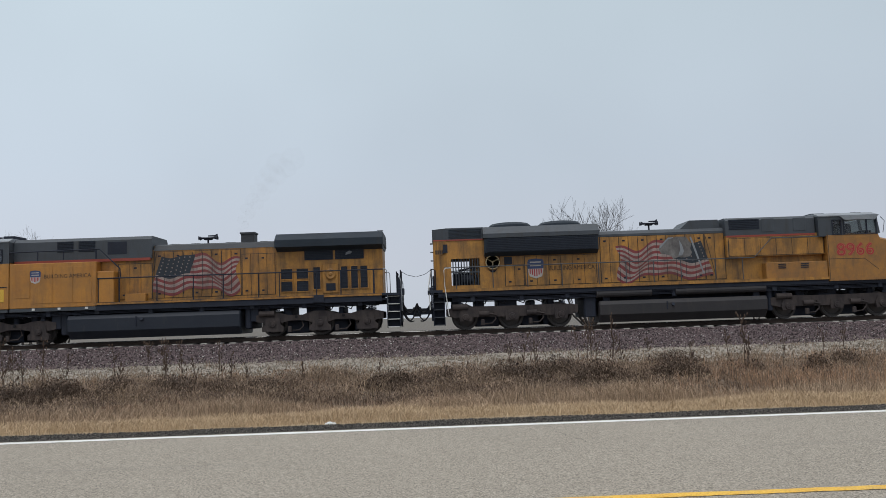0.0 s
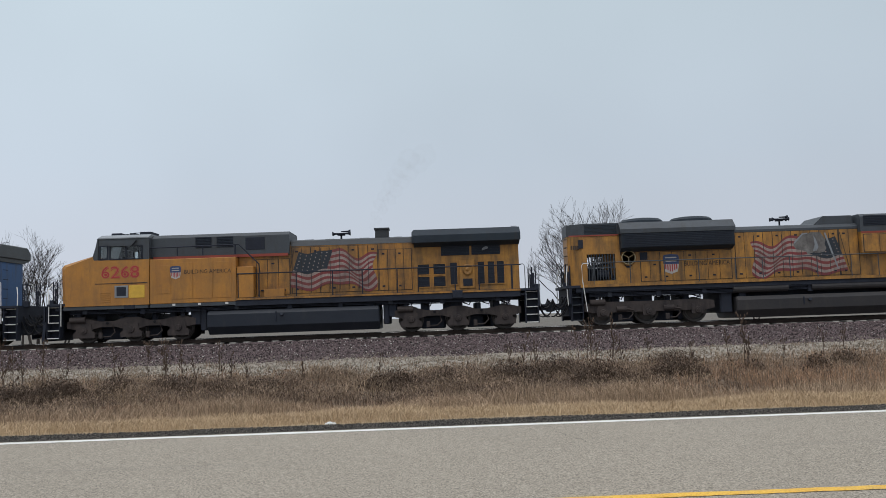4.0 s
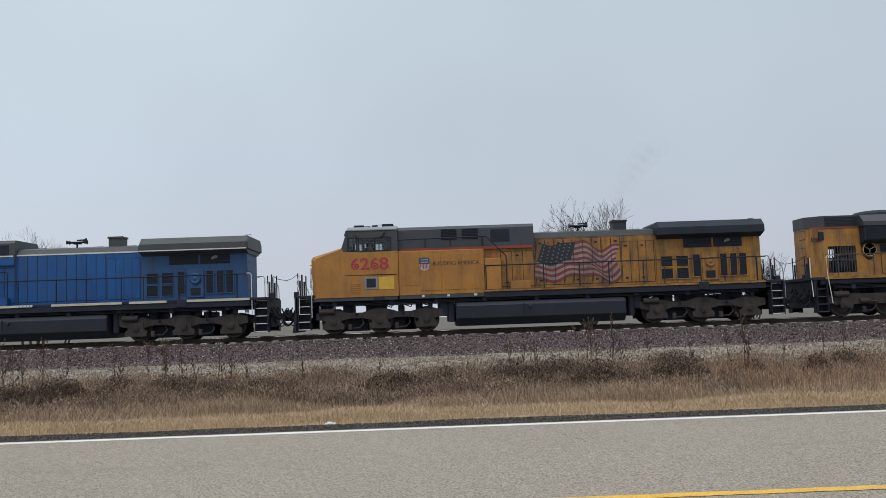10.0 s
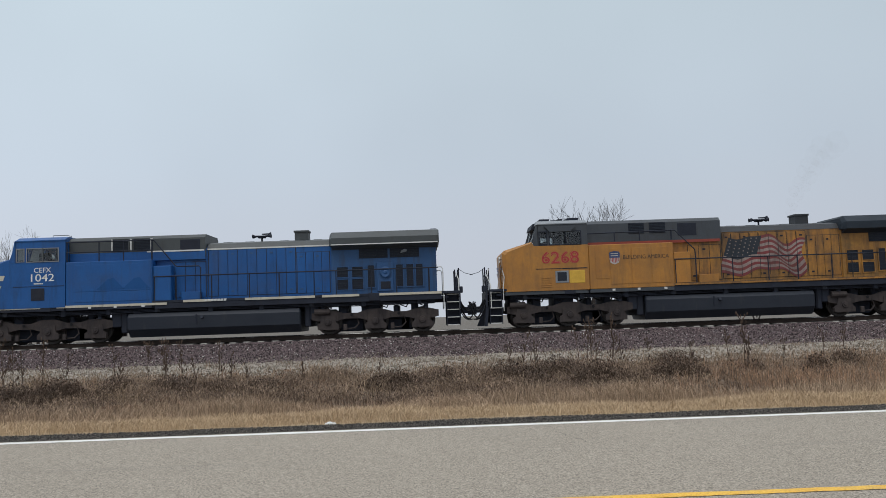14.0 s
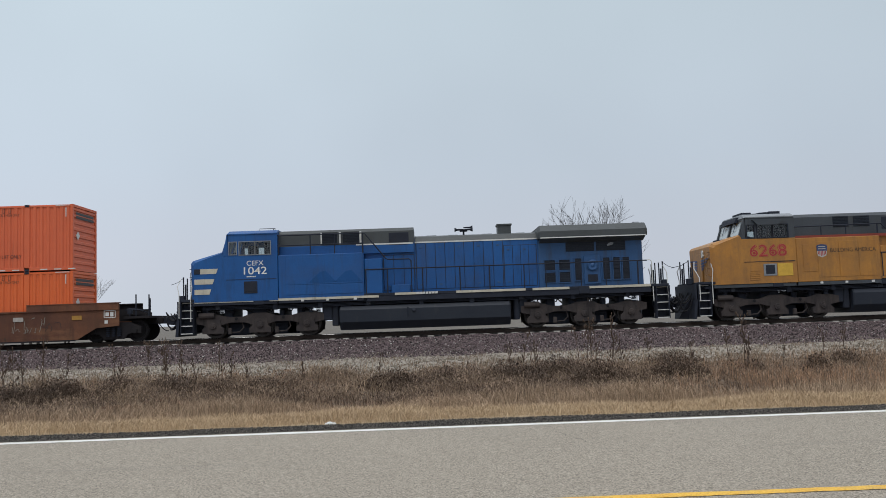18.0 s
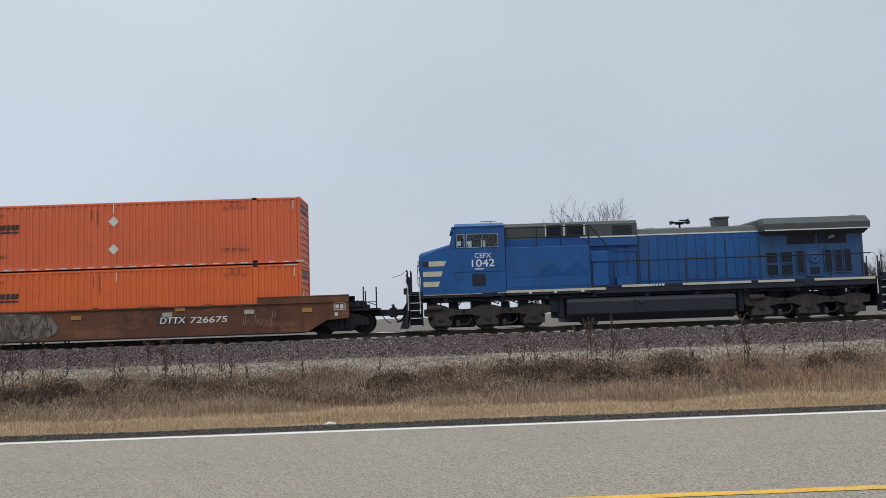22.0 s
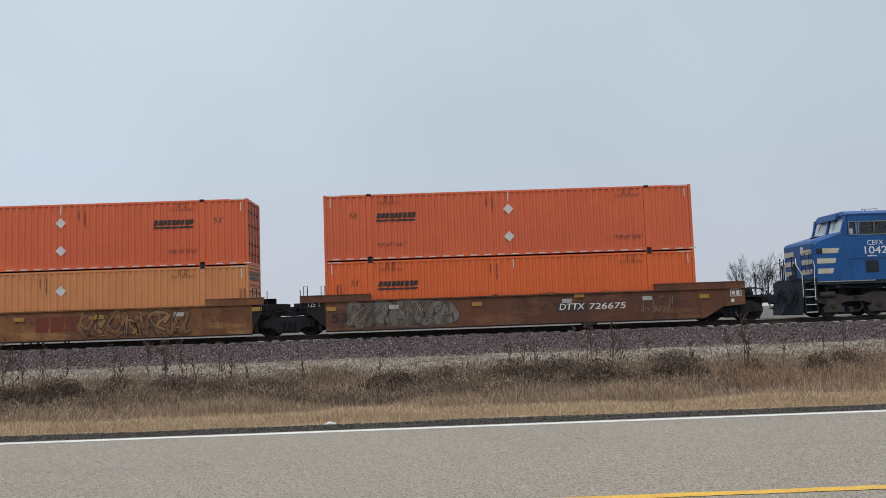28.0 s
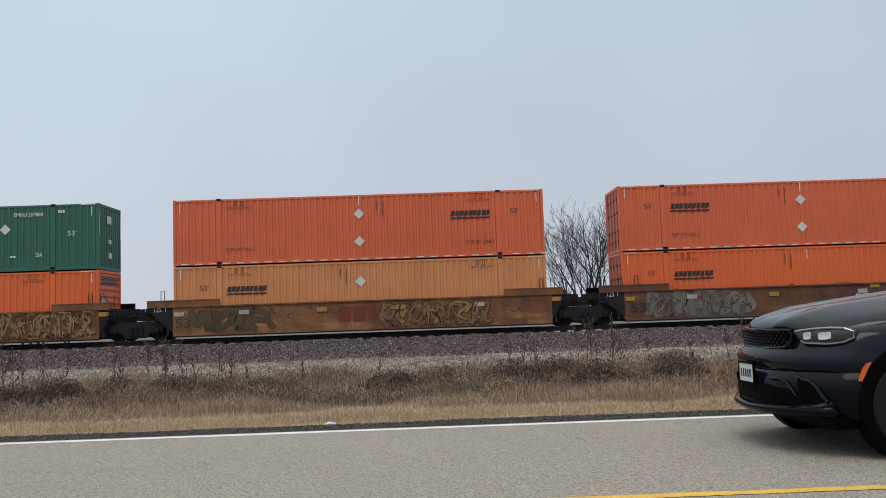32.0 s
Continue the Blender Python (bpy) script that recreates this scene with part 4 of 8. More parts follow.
    for k_ in range(6):
        bm = B()
        tube(bm, [(cx - 2.4 + k_ * 0.85, -1.05, 1.42), (cx - 2.3 + k_ * 0.85, -1.12, 1.18), (cx - 2.05 + k_ * 0.85, -1.15, 1.08), (cx - 1.9 + k_ * 0.85, -1.1, 1.40)], 0.03, 6)
        part("motor_cable", fixn(bm), HOSE, parent)
    for a in axles:
        wheelset(parent, a, 0.533)


def step_well(parent, x0, x1, top, mat, edge=RAILWHITE):
    """Corner steps: two cheeks and four treads with a light edge."""
    for s in (-1, 1):
        bm = B()
        yo, yi = (-1.50, -1.08) if s < 0 else (1.08, 1.50)
        for x in (x0, x1 - 0.03):
            box(bm, x, x + 0.03, yo, yi, 0.20, top, 0.005)
        box(bm, x0 + 0.03, x1 - 0.03, (yi - 0.02) if s < 0 else yo, yi if s < 0 else (yo + 0.02), 0.25, top)
        w = part("steps", fixn(bm), mat, parent, "recessed corner steps with worn bright treads")
        for i in range(5):
            z = 0.24 + i * (top - 0.28) / 4.3
            bm = B()
            d = 0.05 * i
            ya, yb = (yo + d, yo + d + 0.28) if s < 0 else (yi - d - 0.28, yi - d)
            box(bm, x0 + 0.03, x1 - 0.03, ya, yb, z - 0.02, z + 0.015, 0.004)
            part("tread", fixn(bm), edge if edge else mat, w)


def handrail(parent, pts, r, material, label="", posts=(), foot=1.7):
    bm = B()
    tube(bm, pts, r, 8)
    h = part("handrail", fixn(bm), material, parent, label)
    for (x, y, z) in posts:
        bm = B()
        cyl(bm, (x, y, foot), (x, y, z), r * 0.95, n=6)
        part("stanchion", fixn(bm), material, h)
    return h


def coupler(parent, x, d, u=0.0):
    bm = B()
    box(bm, min(x, x - d * 1.0), max(x, x - d * 1.0), -0.13, 0.13, 0.72, 1.0, 0.03)
    box(bm, min(x - d * 0.16, x + d * 0.06), max(x - d * 0.16, x + d * 0.06), -0.22, 0.20, 0.66, 1.06, 0.05)
    cyl(bm, (x + d * 0.02, 0.12, 0.64), (x + d * 0.02, 0.12, 1.08), 0.11, n=10)
    part("coupler", fixn(bm), SOOT, parent, "cast steel knuckle coupler")


def hose(parent, a, b, sag, r=0.022):
    bm = B()
    a, b = Vector(a), Vector(b)
    tube(bm, [a.lerp(b, t) + Vector((0, 0, -sag * 4 * t * (1 - t))) for t in (0, 0.12, 0.25, 0.4, 0.5, 0.6, 0.75, 0.88, 1)], r, 6)
    part("air_hose", fixn(bm), HOSE, parent, "hanging black rubber hose")


def end_gear(parent, x, d, rail_mat, posts=True, plow=True):
    """Platform end: pilot plate, plow, coupler, hoses, end posts and chain."""
    bm = B()
    prism_y(bm, [(x, 0.95), (x, 1.62), (x - d * 0.06, 1.62), (x - d * 0.06, 0.95)], -1.48, 1.48)
    part("end_plate", fixn(bm), SOOT, parent)
    bm = B()
    if plow:
        loft(bm, [[(x - d * 0.10, y, 0.95), (x + d * 0.02, y, 0.95), (x + d * (0.36 if abs(y) < 0.2 else 0.10), y, 0.12), (x - d * 0.02, y, 0.12)] for y in (-1.45, -0.7, 0.0, 0.7, 1.45)])
        part("plow", fixn(bm), SOOT, parent, "black steel pilot plow")
    else:
        box(bm, min(x - d * 0.10, x), max(x - d * 0.10, x), -1.05, 1.05, 0.42, 0.95, 0.02)
        part("pilot_plate", fixn(bm), SOOT, parent, "black steel pilot plate")
    coupler(parent, x + d * 0.62, d)
    for i, y in enumerate((-1.1, -0.85, 0.8, 1.05)):
        hose(parent, (x, y, 0.95 + 0.05 * (i % 2)), (x + d * 0.5, y * 0.8, 0.45), 0.20)
    for i, y in enumerate((-0.45, 0.45)):
        hose(parent, (x, y, 1.3), (x + d * 0.62, y * 0.8, 1.15), 0.32)
    for i, (y, z, sg) in enumerate(((-0.95, 1.25, 0.42), (-0.7, 1.15, 0.30), (0.3, 1.2, 0.38), (-1.15, 1.05, 0.55), (0.75, 1.3, 0.5))):
        hose(parent, (x, y, z), (x + d * 0.66, y * 0.9, z - 0.05), sg, 0.032)
    if posts:
        for y in (-0.62, 0.62):
            bm = B()
            cyl(bm, (x - d * 0.03, y, 1.6), (x - d * 0.03, y, 2.72), 0.028, n=8)
            cyl(bm, (x - d * 0.20, y, 1.6), (x - d * 0.20, y, 2.66), 0.028, n=8)
            box(bm, x - d * 0.12 - 0.04, x - d * 0.12 + 0.04, y - 0.02, y + 0.02, 1.68, 2.4, 0.01)
            part("end_post", fixn(bm), SOOT, parent, "dark steel end post")
        bm = B()
        box(bm, x - 0.13, x + 0.13, -0.82, -0.58, 1.62, 1.9, 0.03)
        part("receptacle_box", fixn(bm), SOOT, parent)
        bm = B()
        tube(bm, [(x, -0.62, 2.66), (x + d * 0.25, -0.5, 2.5), (x + d * 0.62, -0.2, 2.42)], 0.012, 5)
        part("safety_chain", fixn(bm), SOOT, parent)


def wall_holes(bm, x0, x1, z0, z1, y0, y1, holes):
    """An upright slab with rectangular openings cut through it (holes do not overlap in x)."""
    cur = x0
    for a, b, c, d in sorted(holes):
        if a > cur:
            box(bm, cur, a, y0, y1, z0, z1)
        if c > z0:
            box(bm, a, b, y0, y1, z0, c)
        if d < z1:
            box(bm, a, b, y0, y1, d, z1)
        cur = b
    if x1 > cur:
        box(bm, cur, x1, y0, y1, z0, z1)


def window_in(parent, x0, x1, z0, z1, y, frame_mat, s=-1):
    bm = B()
    t = 0.035
    for a in ((x0 - t, x1 + t, z0 - t, z0), (x0 - t, x1 + t, z1, z1 + t), (x0 - t, x0, z0, z1), (x1, x1 + t, z0, z1)):
        box(bm, a[0], a[1], y + s * 0.02 - 0.015, y + s * 0.02 + 0.015, a[2], a[3])
    w = part("window_frame", fixn(bm), frame_mat, parent)
    bm = B()
    box(bm, x0, x1, y - 0.004 - s * 0.02, y + 0.004 - s * 0.02, z0, z1)
    p = part("pane", fixn(bm), SIDEGLASS, w, "dusty cab window glass")
    p.visible_shadow = False


def panel_row(parent, name, x0, x1, n, z0, z1, y, material, gap=0.02, th=0.018, latches=True, label=""):
    """Hinged doors side by side on a hood, each a little proud of it, over a dark frame."""
    w = (x1 - x0) / n
    bm = B()
    for s in (-1, 1):
        box(bm, x0 - 0.02, x1 + 0.02, min(s * y, s * (y + 0.003)), max(s * y, s * (y + 0.003)), z0 - 0.02, z1 + 0.02)
    part("door_gap", fixn(bm), BLACKPAINT, parent)
    for i in range(n):
        a, b = x0 + i * w + gap / 2, x0 + (i + 1) * w - gap / 2
        for s in (-1, 1):
            bm = B()
            yo = s * y
            box(bm, a, b, min(yo, yo + s * th), max(yo, yo + s * th), z0, z1, 0.006)
            d = part(name, fixn(bm), material, parent, label)
            if latches and s < 0:
                for z in (z0 + 0.18, z1 - 0.18):
                    if (i + int(z * 3)) % 2 == 0:
                        bm = B()
                        box(bm, (a + b) / 2 - 0.06, (a + b) / 2 + 0.06, yo - th - 0.012, yo - th, z - 0.035, z + 0.035, 0.006)
                        part("latch", fixn(bm), BLUE_DK if material is BLUE else SOOT, d)


def grille(parent, x0, x1, z0, z1, y, material=SOOT, n=6, frame=None, name="grille"):
    bm = B()
    box(bm, x0, x1, y - 0.012, y + 0.004, z0, z1)
    g = part(name, fixn(bm), material, parent)
    bm = B()
    box(bm, x0 + 0.02, x1 - 0.02, y - 0.03, y - 0.012, -0.012, 0.008)
    fixn(bm)
    me = bpy.data.meshes.new("slat")
    bm.to_mesh(me)
    bm.free()
    me.materials.append(RADBLACK)
    for i in range(n):
        sl = new("slat", me)
        sl.parent = g
        sl.location.z = z0 + (i + 0.5) * (z1 - z0) / n
    if frame:
        bm = B()
        t = 0.035
        for a in ((x0 - t, x1 + t, z0 - t, z0), (x0 - t, x1 + t, z1, z1 + t), (x0 - t, x0, z0, z1), (x1, x1 + t, z0, z1)):
            box(bm, a[0], a[1], y - 0.035, y, a[2], a[3])
        part("grille_frame", fixn(bm), frame, g)
    return g


def horns(parent, x, z, y=0.0):
    bm = B()
    cyl(bm, (x, y, z - 0.25), (x, y, z + 0.06), 0.04, n=8)
    box(bm, x - 0.16, x + 0.16, y - 0.12, y + 0.12, z + 0.0, z + 0.08, 0.01)
    for d, yy, zz in ((-1, -0.14, 0.08), (1, -0.14, 0.08), (-1, 0.12, 0.09), (1, 0.12, 0.09), (1, 0.0, 0.18)):
        cyl(bm, (x, y + yy, z + zz), (x + d * 0.28, y + yy, z + zz), 0.028, 0.038, 8)
        cyl(bm, (x + d * 0.28, y + yy, z + zz), (x + d * 0.38, y + yy, z + zz), 0.038, 0.095, 10)
    part("horn", fixn(bm), SOOT, parent, "black five-chime air horn")


def flag(parent, x0, x1, z0, z1, y, seams, flip=False):
    """A waving striped banner painted on the hood doors: stripes, starred corner and staff."""
    bm = B()
    nx, n = 28, 13

    def pt(u, v):
        k = 1 - u if flip else u
        x = x0 + u * (x1 - x0)
        wave = 0.21 * math.sin(k * 9.5 + 2.6 + v) * (0.6 + 0.7 * k) + 0.13 * math.sin(k * 19 + v * 3.5) * (0.25 + k)
        top = z1 - 0.22 * k
        bot = z0 + 0.04 * k
        return x + (0.50 * (v - 0.5) * (1 - k) + 0.10 * math.sin(v * 7 + 1) * k) * (1 if not flip else -1), bot + (top - bot) * v + wave * (z1 - z0) * 0.45
    for j in range(n):
        for i in range(nx):
            u0, u1 = i / nx, (i + 1) / nx
            v0, v1 = 1 - (j + 1) / n, 1 - j / n
            k = 1 - u0 if flip else u0
            canton = k < 0.42 and j < 7
            a, b, c, d = pt(u0, v0), pt(u1, v0), pt(u1, v1), pt(u0, v1)
            f = plate(bm, [a, b, c, d], y, 2 if canton else (0 if j % 2 == 0 else 1))
    for r in range(5):
        for c in range(6):
            k = 0.035 + c * 0.066
            v = 1 - (0.055 + r * 0.098)
            u = 1 - k if flip else k
            cx, cz = pt(u, v)
            s = 0.042
            plate(bm, [(cx + s * (1 if q % 2 == 0 else 0.5) * math.sin(q * 0.6283), cz + s * (1 if q % 2 == 0 else 0.42) * math.cos(q * 0.6283)) for q in range(10)], y - 0.002, 1)
    part("flag_decal", bm, [FLAGRED, FLAGWHITE, FLAGBLUE], parent, "faded waving striped flag decal")
    for sx in seams:
        if x0 < sx < x1:
            bm = B()
            stroke(bm, [(sx, z0 - 0.1), (sx, z1 + 0.1)], 0.022, y - 0.004)
            part("door_gap", bm, BLACKPAINT, parent)
    bm = B()
    sx = x1 + 0.02 if flip else x0 - 0.02
    e = -0.32 if flip else 0.32
    stroke(bm, [(sx - (e if not flip else e) * 1.0, z0 - 0.05), (sx + e * 0.2, z1 + 0.12)], 0.03, y - 0.002)
    part("flag_staff", bm, BROWNLET, parent)


def shield(parent, x0, x1, z0, z1, y):
    """A small striped shield emblem, left unlettered."""
    bm = B()
    w, h, cx = x1 - x0, z1 - z0, (x0 + x1) / 2
    out = [(x0, z1 - 0.14 * h), (x0 + 0.06 * w, z1), (cx, z1 + 0.05 * h), (x1 - 0.06 * w, z1), (x1, z1 - 0.14 * h), (x1 - 0.05 * w, z0 + 0.35 * h), (x1 - 0.12 * w, z0 + 0.12 * h), (cx, z0),
           (x0 + 0.12 * w, z0 + 0.12 * h), (x0 + 0.05 * w, z0 + 0.35 * h)]
    plate(bm, out[::-1], y - 0.002, 0)
    plate(bm, [(x0 + 0.03 * w, z0 + 0.52 * h), (x1 - 0.03 * w, z0 + 0.52 * h), (x1, z1 - 0.14 * h), (x1 - 0.06 * w, z1), (cx, z1 + 0.05 * h), (x0 + 0.06 * w, z1), (x0, z1 - 0.14 * h)], y - 0.004, 1)
    for i in range(6):
        a = x0 + w * (0.12 + i * 0.135)
        lo = z0 + h * (0.10 + 0.16 * abs(i - 2.5) / 2.5)
        plate(bm, [(a, lo), (a + w * 0.07, lo), (a + w * 0.07, z0 + 0.51 * h), (a, z0 + 0.51 * h)], y - 0.004, 2)
    for zz in (0.86, 0.68):
        plate(bm, [(x0 + 0.16 * w, z0 + (zz - 0.03) * h), (x1 - 0.16 * w, z0 + (zz - 0.03) * h), (x1 - 0.16 * w, z0 + (zz + 0.03) * h), (x0 + 0.16 * w, z0 + (zz + 0.03) * h)], y - 0.006, 0)
    part("shield_emblem", bm, [DUSTYEMBLEM, surface("emblem_blue", (0.035, 0.06, 0.15), None, 3, 0.5, bump=0), REDNUM], parent, "red white and blue shield emblem")


def fuel_tank(parent, x0, x1, z0, z1, material):
    bm = B()
    prof = [(-1.10, z0), (1.10, z0), (1.42, z0 + 0.34), (1.45, z1 - 0.16), (1.34, z1), (-1.34, z1), (-1.45, z1 - 0.16), (-1.42, z0 + 0.34)]
    inset = [(y * 0.97, z0 + 0.03 + (z - z0) * 0.94) for y, z in prof]
    loft(bm, [[(x, y, z) for y, z in p] for x, p in ((x0, inset), (x0 + 0.05, prof), (x1 - 0.05, prof), (x1, inset))])
    t = part("fuel_tank", fixn(bm), material, parent, "long dusty black fuel tank")
    bm = B()
    for x in (x0 + (x1 - x0) * 0.40,):
        box(bm, x - 0.03, x + 0.03, -1.47, -1.44, z0 + 0.5, z1 - 0.1, 0.01)
        cyl(bm, (x + 0.25, -1.44, z1 - 0.25), (x + 0.25, -1.52, z1 - 0.22), 0.07, n=10)
    part("fuel_filler", fixn(bm), SOOT, t)
    for x in (x0 + 0.35, x1 - 0.4):
        bm = B()
        box(bm, x - 0.15, x + 0.15, -1.2, 1.2, z1 - 0.02, 1.45, 0.02)
        part("tank_hanger", fixn(bm), SOOT, t)


def under_frame(parent, x0, x1):
    bm = B()
    box(bm, x0, x1, -0.55, 0.55, 1.25, 1.45, 0.03)
    box(bm, -3.6, 3.8, -0.55, 0.55, 1.02, 1.26, 0.03)
    box(bm, x0, x1, -1.40, 1.40, 1.40, 1.50, 0.02)
    part("frame", fixn(bm), SOOT, parent, "black underframe")
    rr = random.Random(int(abs(x0) * 10))
    for s in (-1, 1):
        for k in range(3):
            bm = B()
            z = 1.36 - k * 0.055
            tube(bm, [(x0 + 0.6, s * 1.3, z), (x0 + 5, s * 1.32, z - 0.03), (0, s * 1.3, z + 0.02), (x1 - 5, s * 1.31, z - 0.02), (x1 - 0.6, s * 1.3, z)], 0.022, 5)
            part("pipe", fixn(bm), SOOT, parent)
    for i in range(9):
        x = x0 + 1.2 + i * (x1 - x0 - 2.4) / 8 + rr.uniform(-0.3, 0.3)
        bm = B()
        box(bm, x - 0.10, x + 0.10, -1.36, -1.24, 1.24 - rr.uniform(0, 0.1), 1.42, 0.02)
        part("valve_box", fixn(bm), SOOT if i % 3 else TANK, parent)


# ---- the two cowl-nosed units with wing radiators ----
def restation(root, skip, stations):
    """Moves everything over the frame lengthwise to this unit's own stations, given as (drawn, true) pairs."""
    xs, us = zip(*stations)
    done = set()
    for ob in root.children_recursive:
        if ob in skip or ob.type != 'MESH' or ob.data.name in done:
            continue
        done.add(ob.data.name)
        co_ = np.empty(len(ob.data.vertices) * 3)
        ob.data.vertices.foreach_get("co", co_)
        co_[0::3] = np.interp(co_[0::3], xs, us)
        ob.data.vertices.foreach_set("co", co_)


def wing_locomotive(u, sp):
    L = place(thing("locomotive", pose(0, 0, 0), sp['label'], "locomotive", "locomotives of the train"), u)
    hood, cab, roof, rad = sp['hood'], sp['cab'], sp['roof'], sp['rad']
    under_frame(L, -10.1, 10.2)
    fuel_tank(L, -3.62, 3.78, 0.16, 1.18, TANK)
    for x0, x1, zb in ((-4.38, -3.92, 0.62), (-3.96, -3.66, 0.36), (3.94, 4.20, 0.36), (4.16, 4.55, 0.66)):
        bm = B()
        box(bm, x0, x1, -1.2, 1.2, zb, 1.40, 0.06)
        part("equipment_box", fixn(bm), SOOT, L, "dark equipment box below the frame")
    f_, k_ = sp['trucks']
    loco_truck(L, f_, (f_ - 2.02, f_, f_ + 2.02), 'ge')
    loco_truck(L, k_, (k_ - 2.04, k_, k_ + 2.04), 'ge')
    # deck
    bm = B()
    box(bm, -10.4, 10.65, -1.485, 1.485, 1.60, 1.705, 0.01)
    part("walkway", fixn(bm), SOOT, L, "dark walkway deck")
    bm = B()
    if sp['stripe_sill'] is CREAM:
        for a, b in ((-9.8, -7.1), (-6.6, -1.9), (-1.2, 0.0), (1.45, 4.45), (4.75, 6.35), (6.85, 9.9)):
            box(bm, a, b, -1.506, -1.49, 1.60 if a > -2 else 1.52, 1.70 if a > -2 else 1.62)
    else:
        box(bm, -2.4, 9.9, -1.506, -1.49, 1.61, 1.69)
    part("sill_stripe", fixn(bm), sp['stripe_sill'], L, sp['stripe_label'])
    bm = B()
    for s in (-1, 1):
        box(bm, -2.42, 9.9, min(s * 1.38, s * 1.47), max(s * 1.38, s * 1.47), 1.36, 1.598, 0.01)
    part("side_sill", fixn(bm), sp['sill'], L)
    for x in (sp['trucks'][0], sp['trucks'][1]):
        bm = B()
        box(bm, x - 0.24, x + 0.24, -1.515, -1.3, 1.38, 1.72, 0.03)
        part("jacking_pad", fixn(bm), SOOT, L)
    step_well(L, -10.42, -9.86, 1.7, SOOT)
    step_well(L, 10.1, 10.68, 1.7, SOOT)
    end_gear(L, -10.55, -1, SOOT)
    end_gear(L, 10.72, 1, SOOT, plow=False)

    # nose and lower cab
    lower = set(L.children_recursive)
    prof = [(-9.76, 1.56), (-9.80, 3.24), (-9.70, 3.36), (-8.52, 3.70), (-8.40, 3.56), (-6.05, 3.56), (-6.05, 1.56)]
    shr = [(-9.60, 1.56), (-9.64, 3.16), (-9.56, 3.28), (-8.48, 3.66), (-8.40, 3.50), (-6.05, 3.50), (-6.05, 1.56)]
    bm = B()
    loft(bm, [[(x, y, z) for x, z in p] for y, p in ((-1.52, shr), (-1.40, prof), (1.40, prof), (1.52, shr))])
    c = part("cab", fixn(bm), cab, L, sp['cab_label'])
    bm = B()
    box(bm, -9.72, -6.1, -1.49, 1.49, 1.40, 1.557, 0.02)
    part("cab_skirt", fixn(bm), sp['skirt'], c)
    # upper cab, hollow, glazed
    up = sp['upper']
    bm = B()
    for y0, y1 in ((-1.50, -1.44), (1.44, 1.50)):
        wall_holes(bm, -8.22, -6.05, 3.50, 4.44, y0, y1, [(-8.14, -7.84, 3.58, 4.10), (-7.70, -6.36, 3.56, 4.10)])
    box(bm, -6.12, -6.05, -1.44, 1.44, 3.54, 4.44)
    for y in (-1.44, -0.06, 1.32):
        prism_y(bm, [(-8.50, 3.66), (-8.36, 3.66), (-8.14, 4.44), (-8.24, 4.44)], y, y + 0.12)
    prism_y(bm, [(-8.27, 4.32), (-8.15, 4.32), (-8.12, 4.44), (-8.24, 4.44)], -1.44, 1.44)
    for y0, y1 in ((-1.50, -1.44), (1.44, 1.50)):
        prism_y(bm, [(-8.46, 3.52), (-8.2, 3.52), (-8.2, 4.44), (-8.26, 4.44)], y0, y1)
    u_ = part("cab_top", fixn(bm), up, c)
    bm = B()
    loft(bm, [[(x, y, z) for x, z in p] for y, p in ((-1.53, [(-8.28, 4.43), (-8.20, 4.47), (-6.05, 4.47), (-6.05, 4.43)]), (-1.15, [(-8.28, 4.43), (-8.20, 4.62), (-6.05, 4.62), (-6.05, 4.43)]),
                                                     (1.15, [(-8.28, 4.43), (-8.20, 4.62), (-6.05, 4.62), (-6.05, 4.43)]), (1.53, [(-8.28, 4.43), (-8.20, 4.47), (-6.05, 4.47), (-6.05, 4.43)]))])
    part("cab_roof", fixn(bm), sp['roof_cab'], c)
    bm = B()
    for x0, x1, z in ((-8.0, -7.55, 0.10), (-7.5, -7.25, 0.06), (-7.2, -6.95, 0.09), (-6.75, -6.25, 0.12)) if sp['visor'] else ((-7.4, -7.2, 0.03),):
        box(bm, x0, x1, -0.6, 0.5, 4.61, 4.64 + z * 1.3, 0.02)
    cyl(bm, (-6.5, 0.1, 4.66), (-6.5, 0.1, 4.80), 0.025, n=6)
    part("roof_fittings", fixn(bm), SOOT, c)
    bm = B()
    prism_y(bm, [(-8.42, 4.30), (-8.22, 4.30), (-8.16, 4.54), (-8.34, 4.54)], -0.85, 0.85)
    part("number_board", fixn(bm), up if sp['number_colour'] is not REDNUM else SOOT, c, "dark number board over the windshield")
    bm = B()
    tube(bm, [(-7.0, -0.55, 4.62), (-7.0, -0.55, 4.76), (-6.3, -0.55, 4.76), (-6.3, -0.55, 4.62)], 0.014, 5)
    part("roof_rail", fixn(bm), SOOT, c)
    bm = B()
    box(bm, -9.05, -8.8, -0.3, 0.3, 3.48, 3.62, 0.03)
    part("nose_hatch", fixn(bm), SOOT, c)
    for s in (-1, 1):
        window_in(u_, -8.14, -7.84, 3.58, 4.10, s * 1.5, sp['wframe'], s)
        window_in(u_, -7.70, -7.05, 3.56, 4.10, s * 1.5, sp['wframe'], s)
        window_in(u_, -7.00, -6.36, 3.56, 4.10, s * 1.5, sp['wframe'], s)
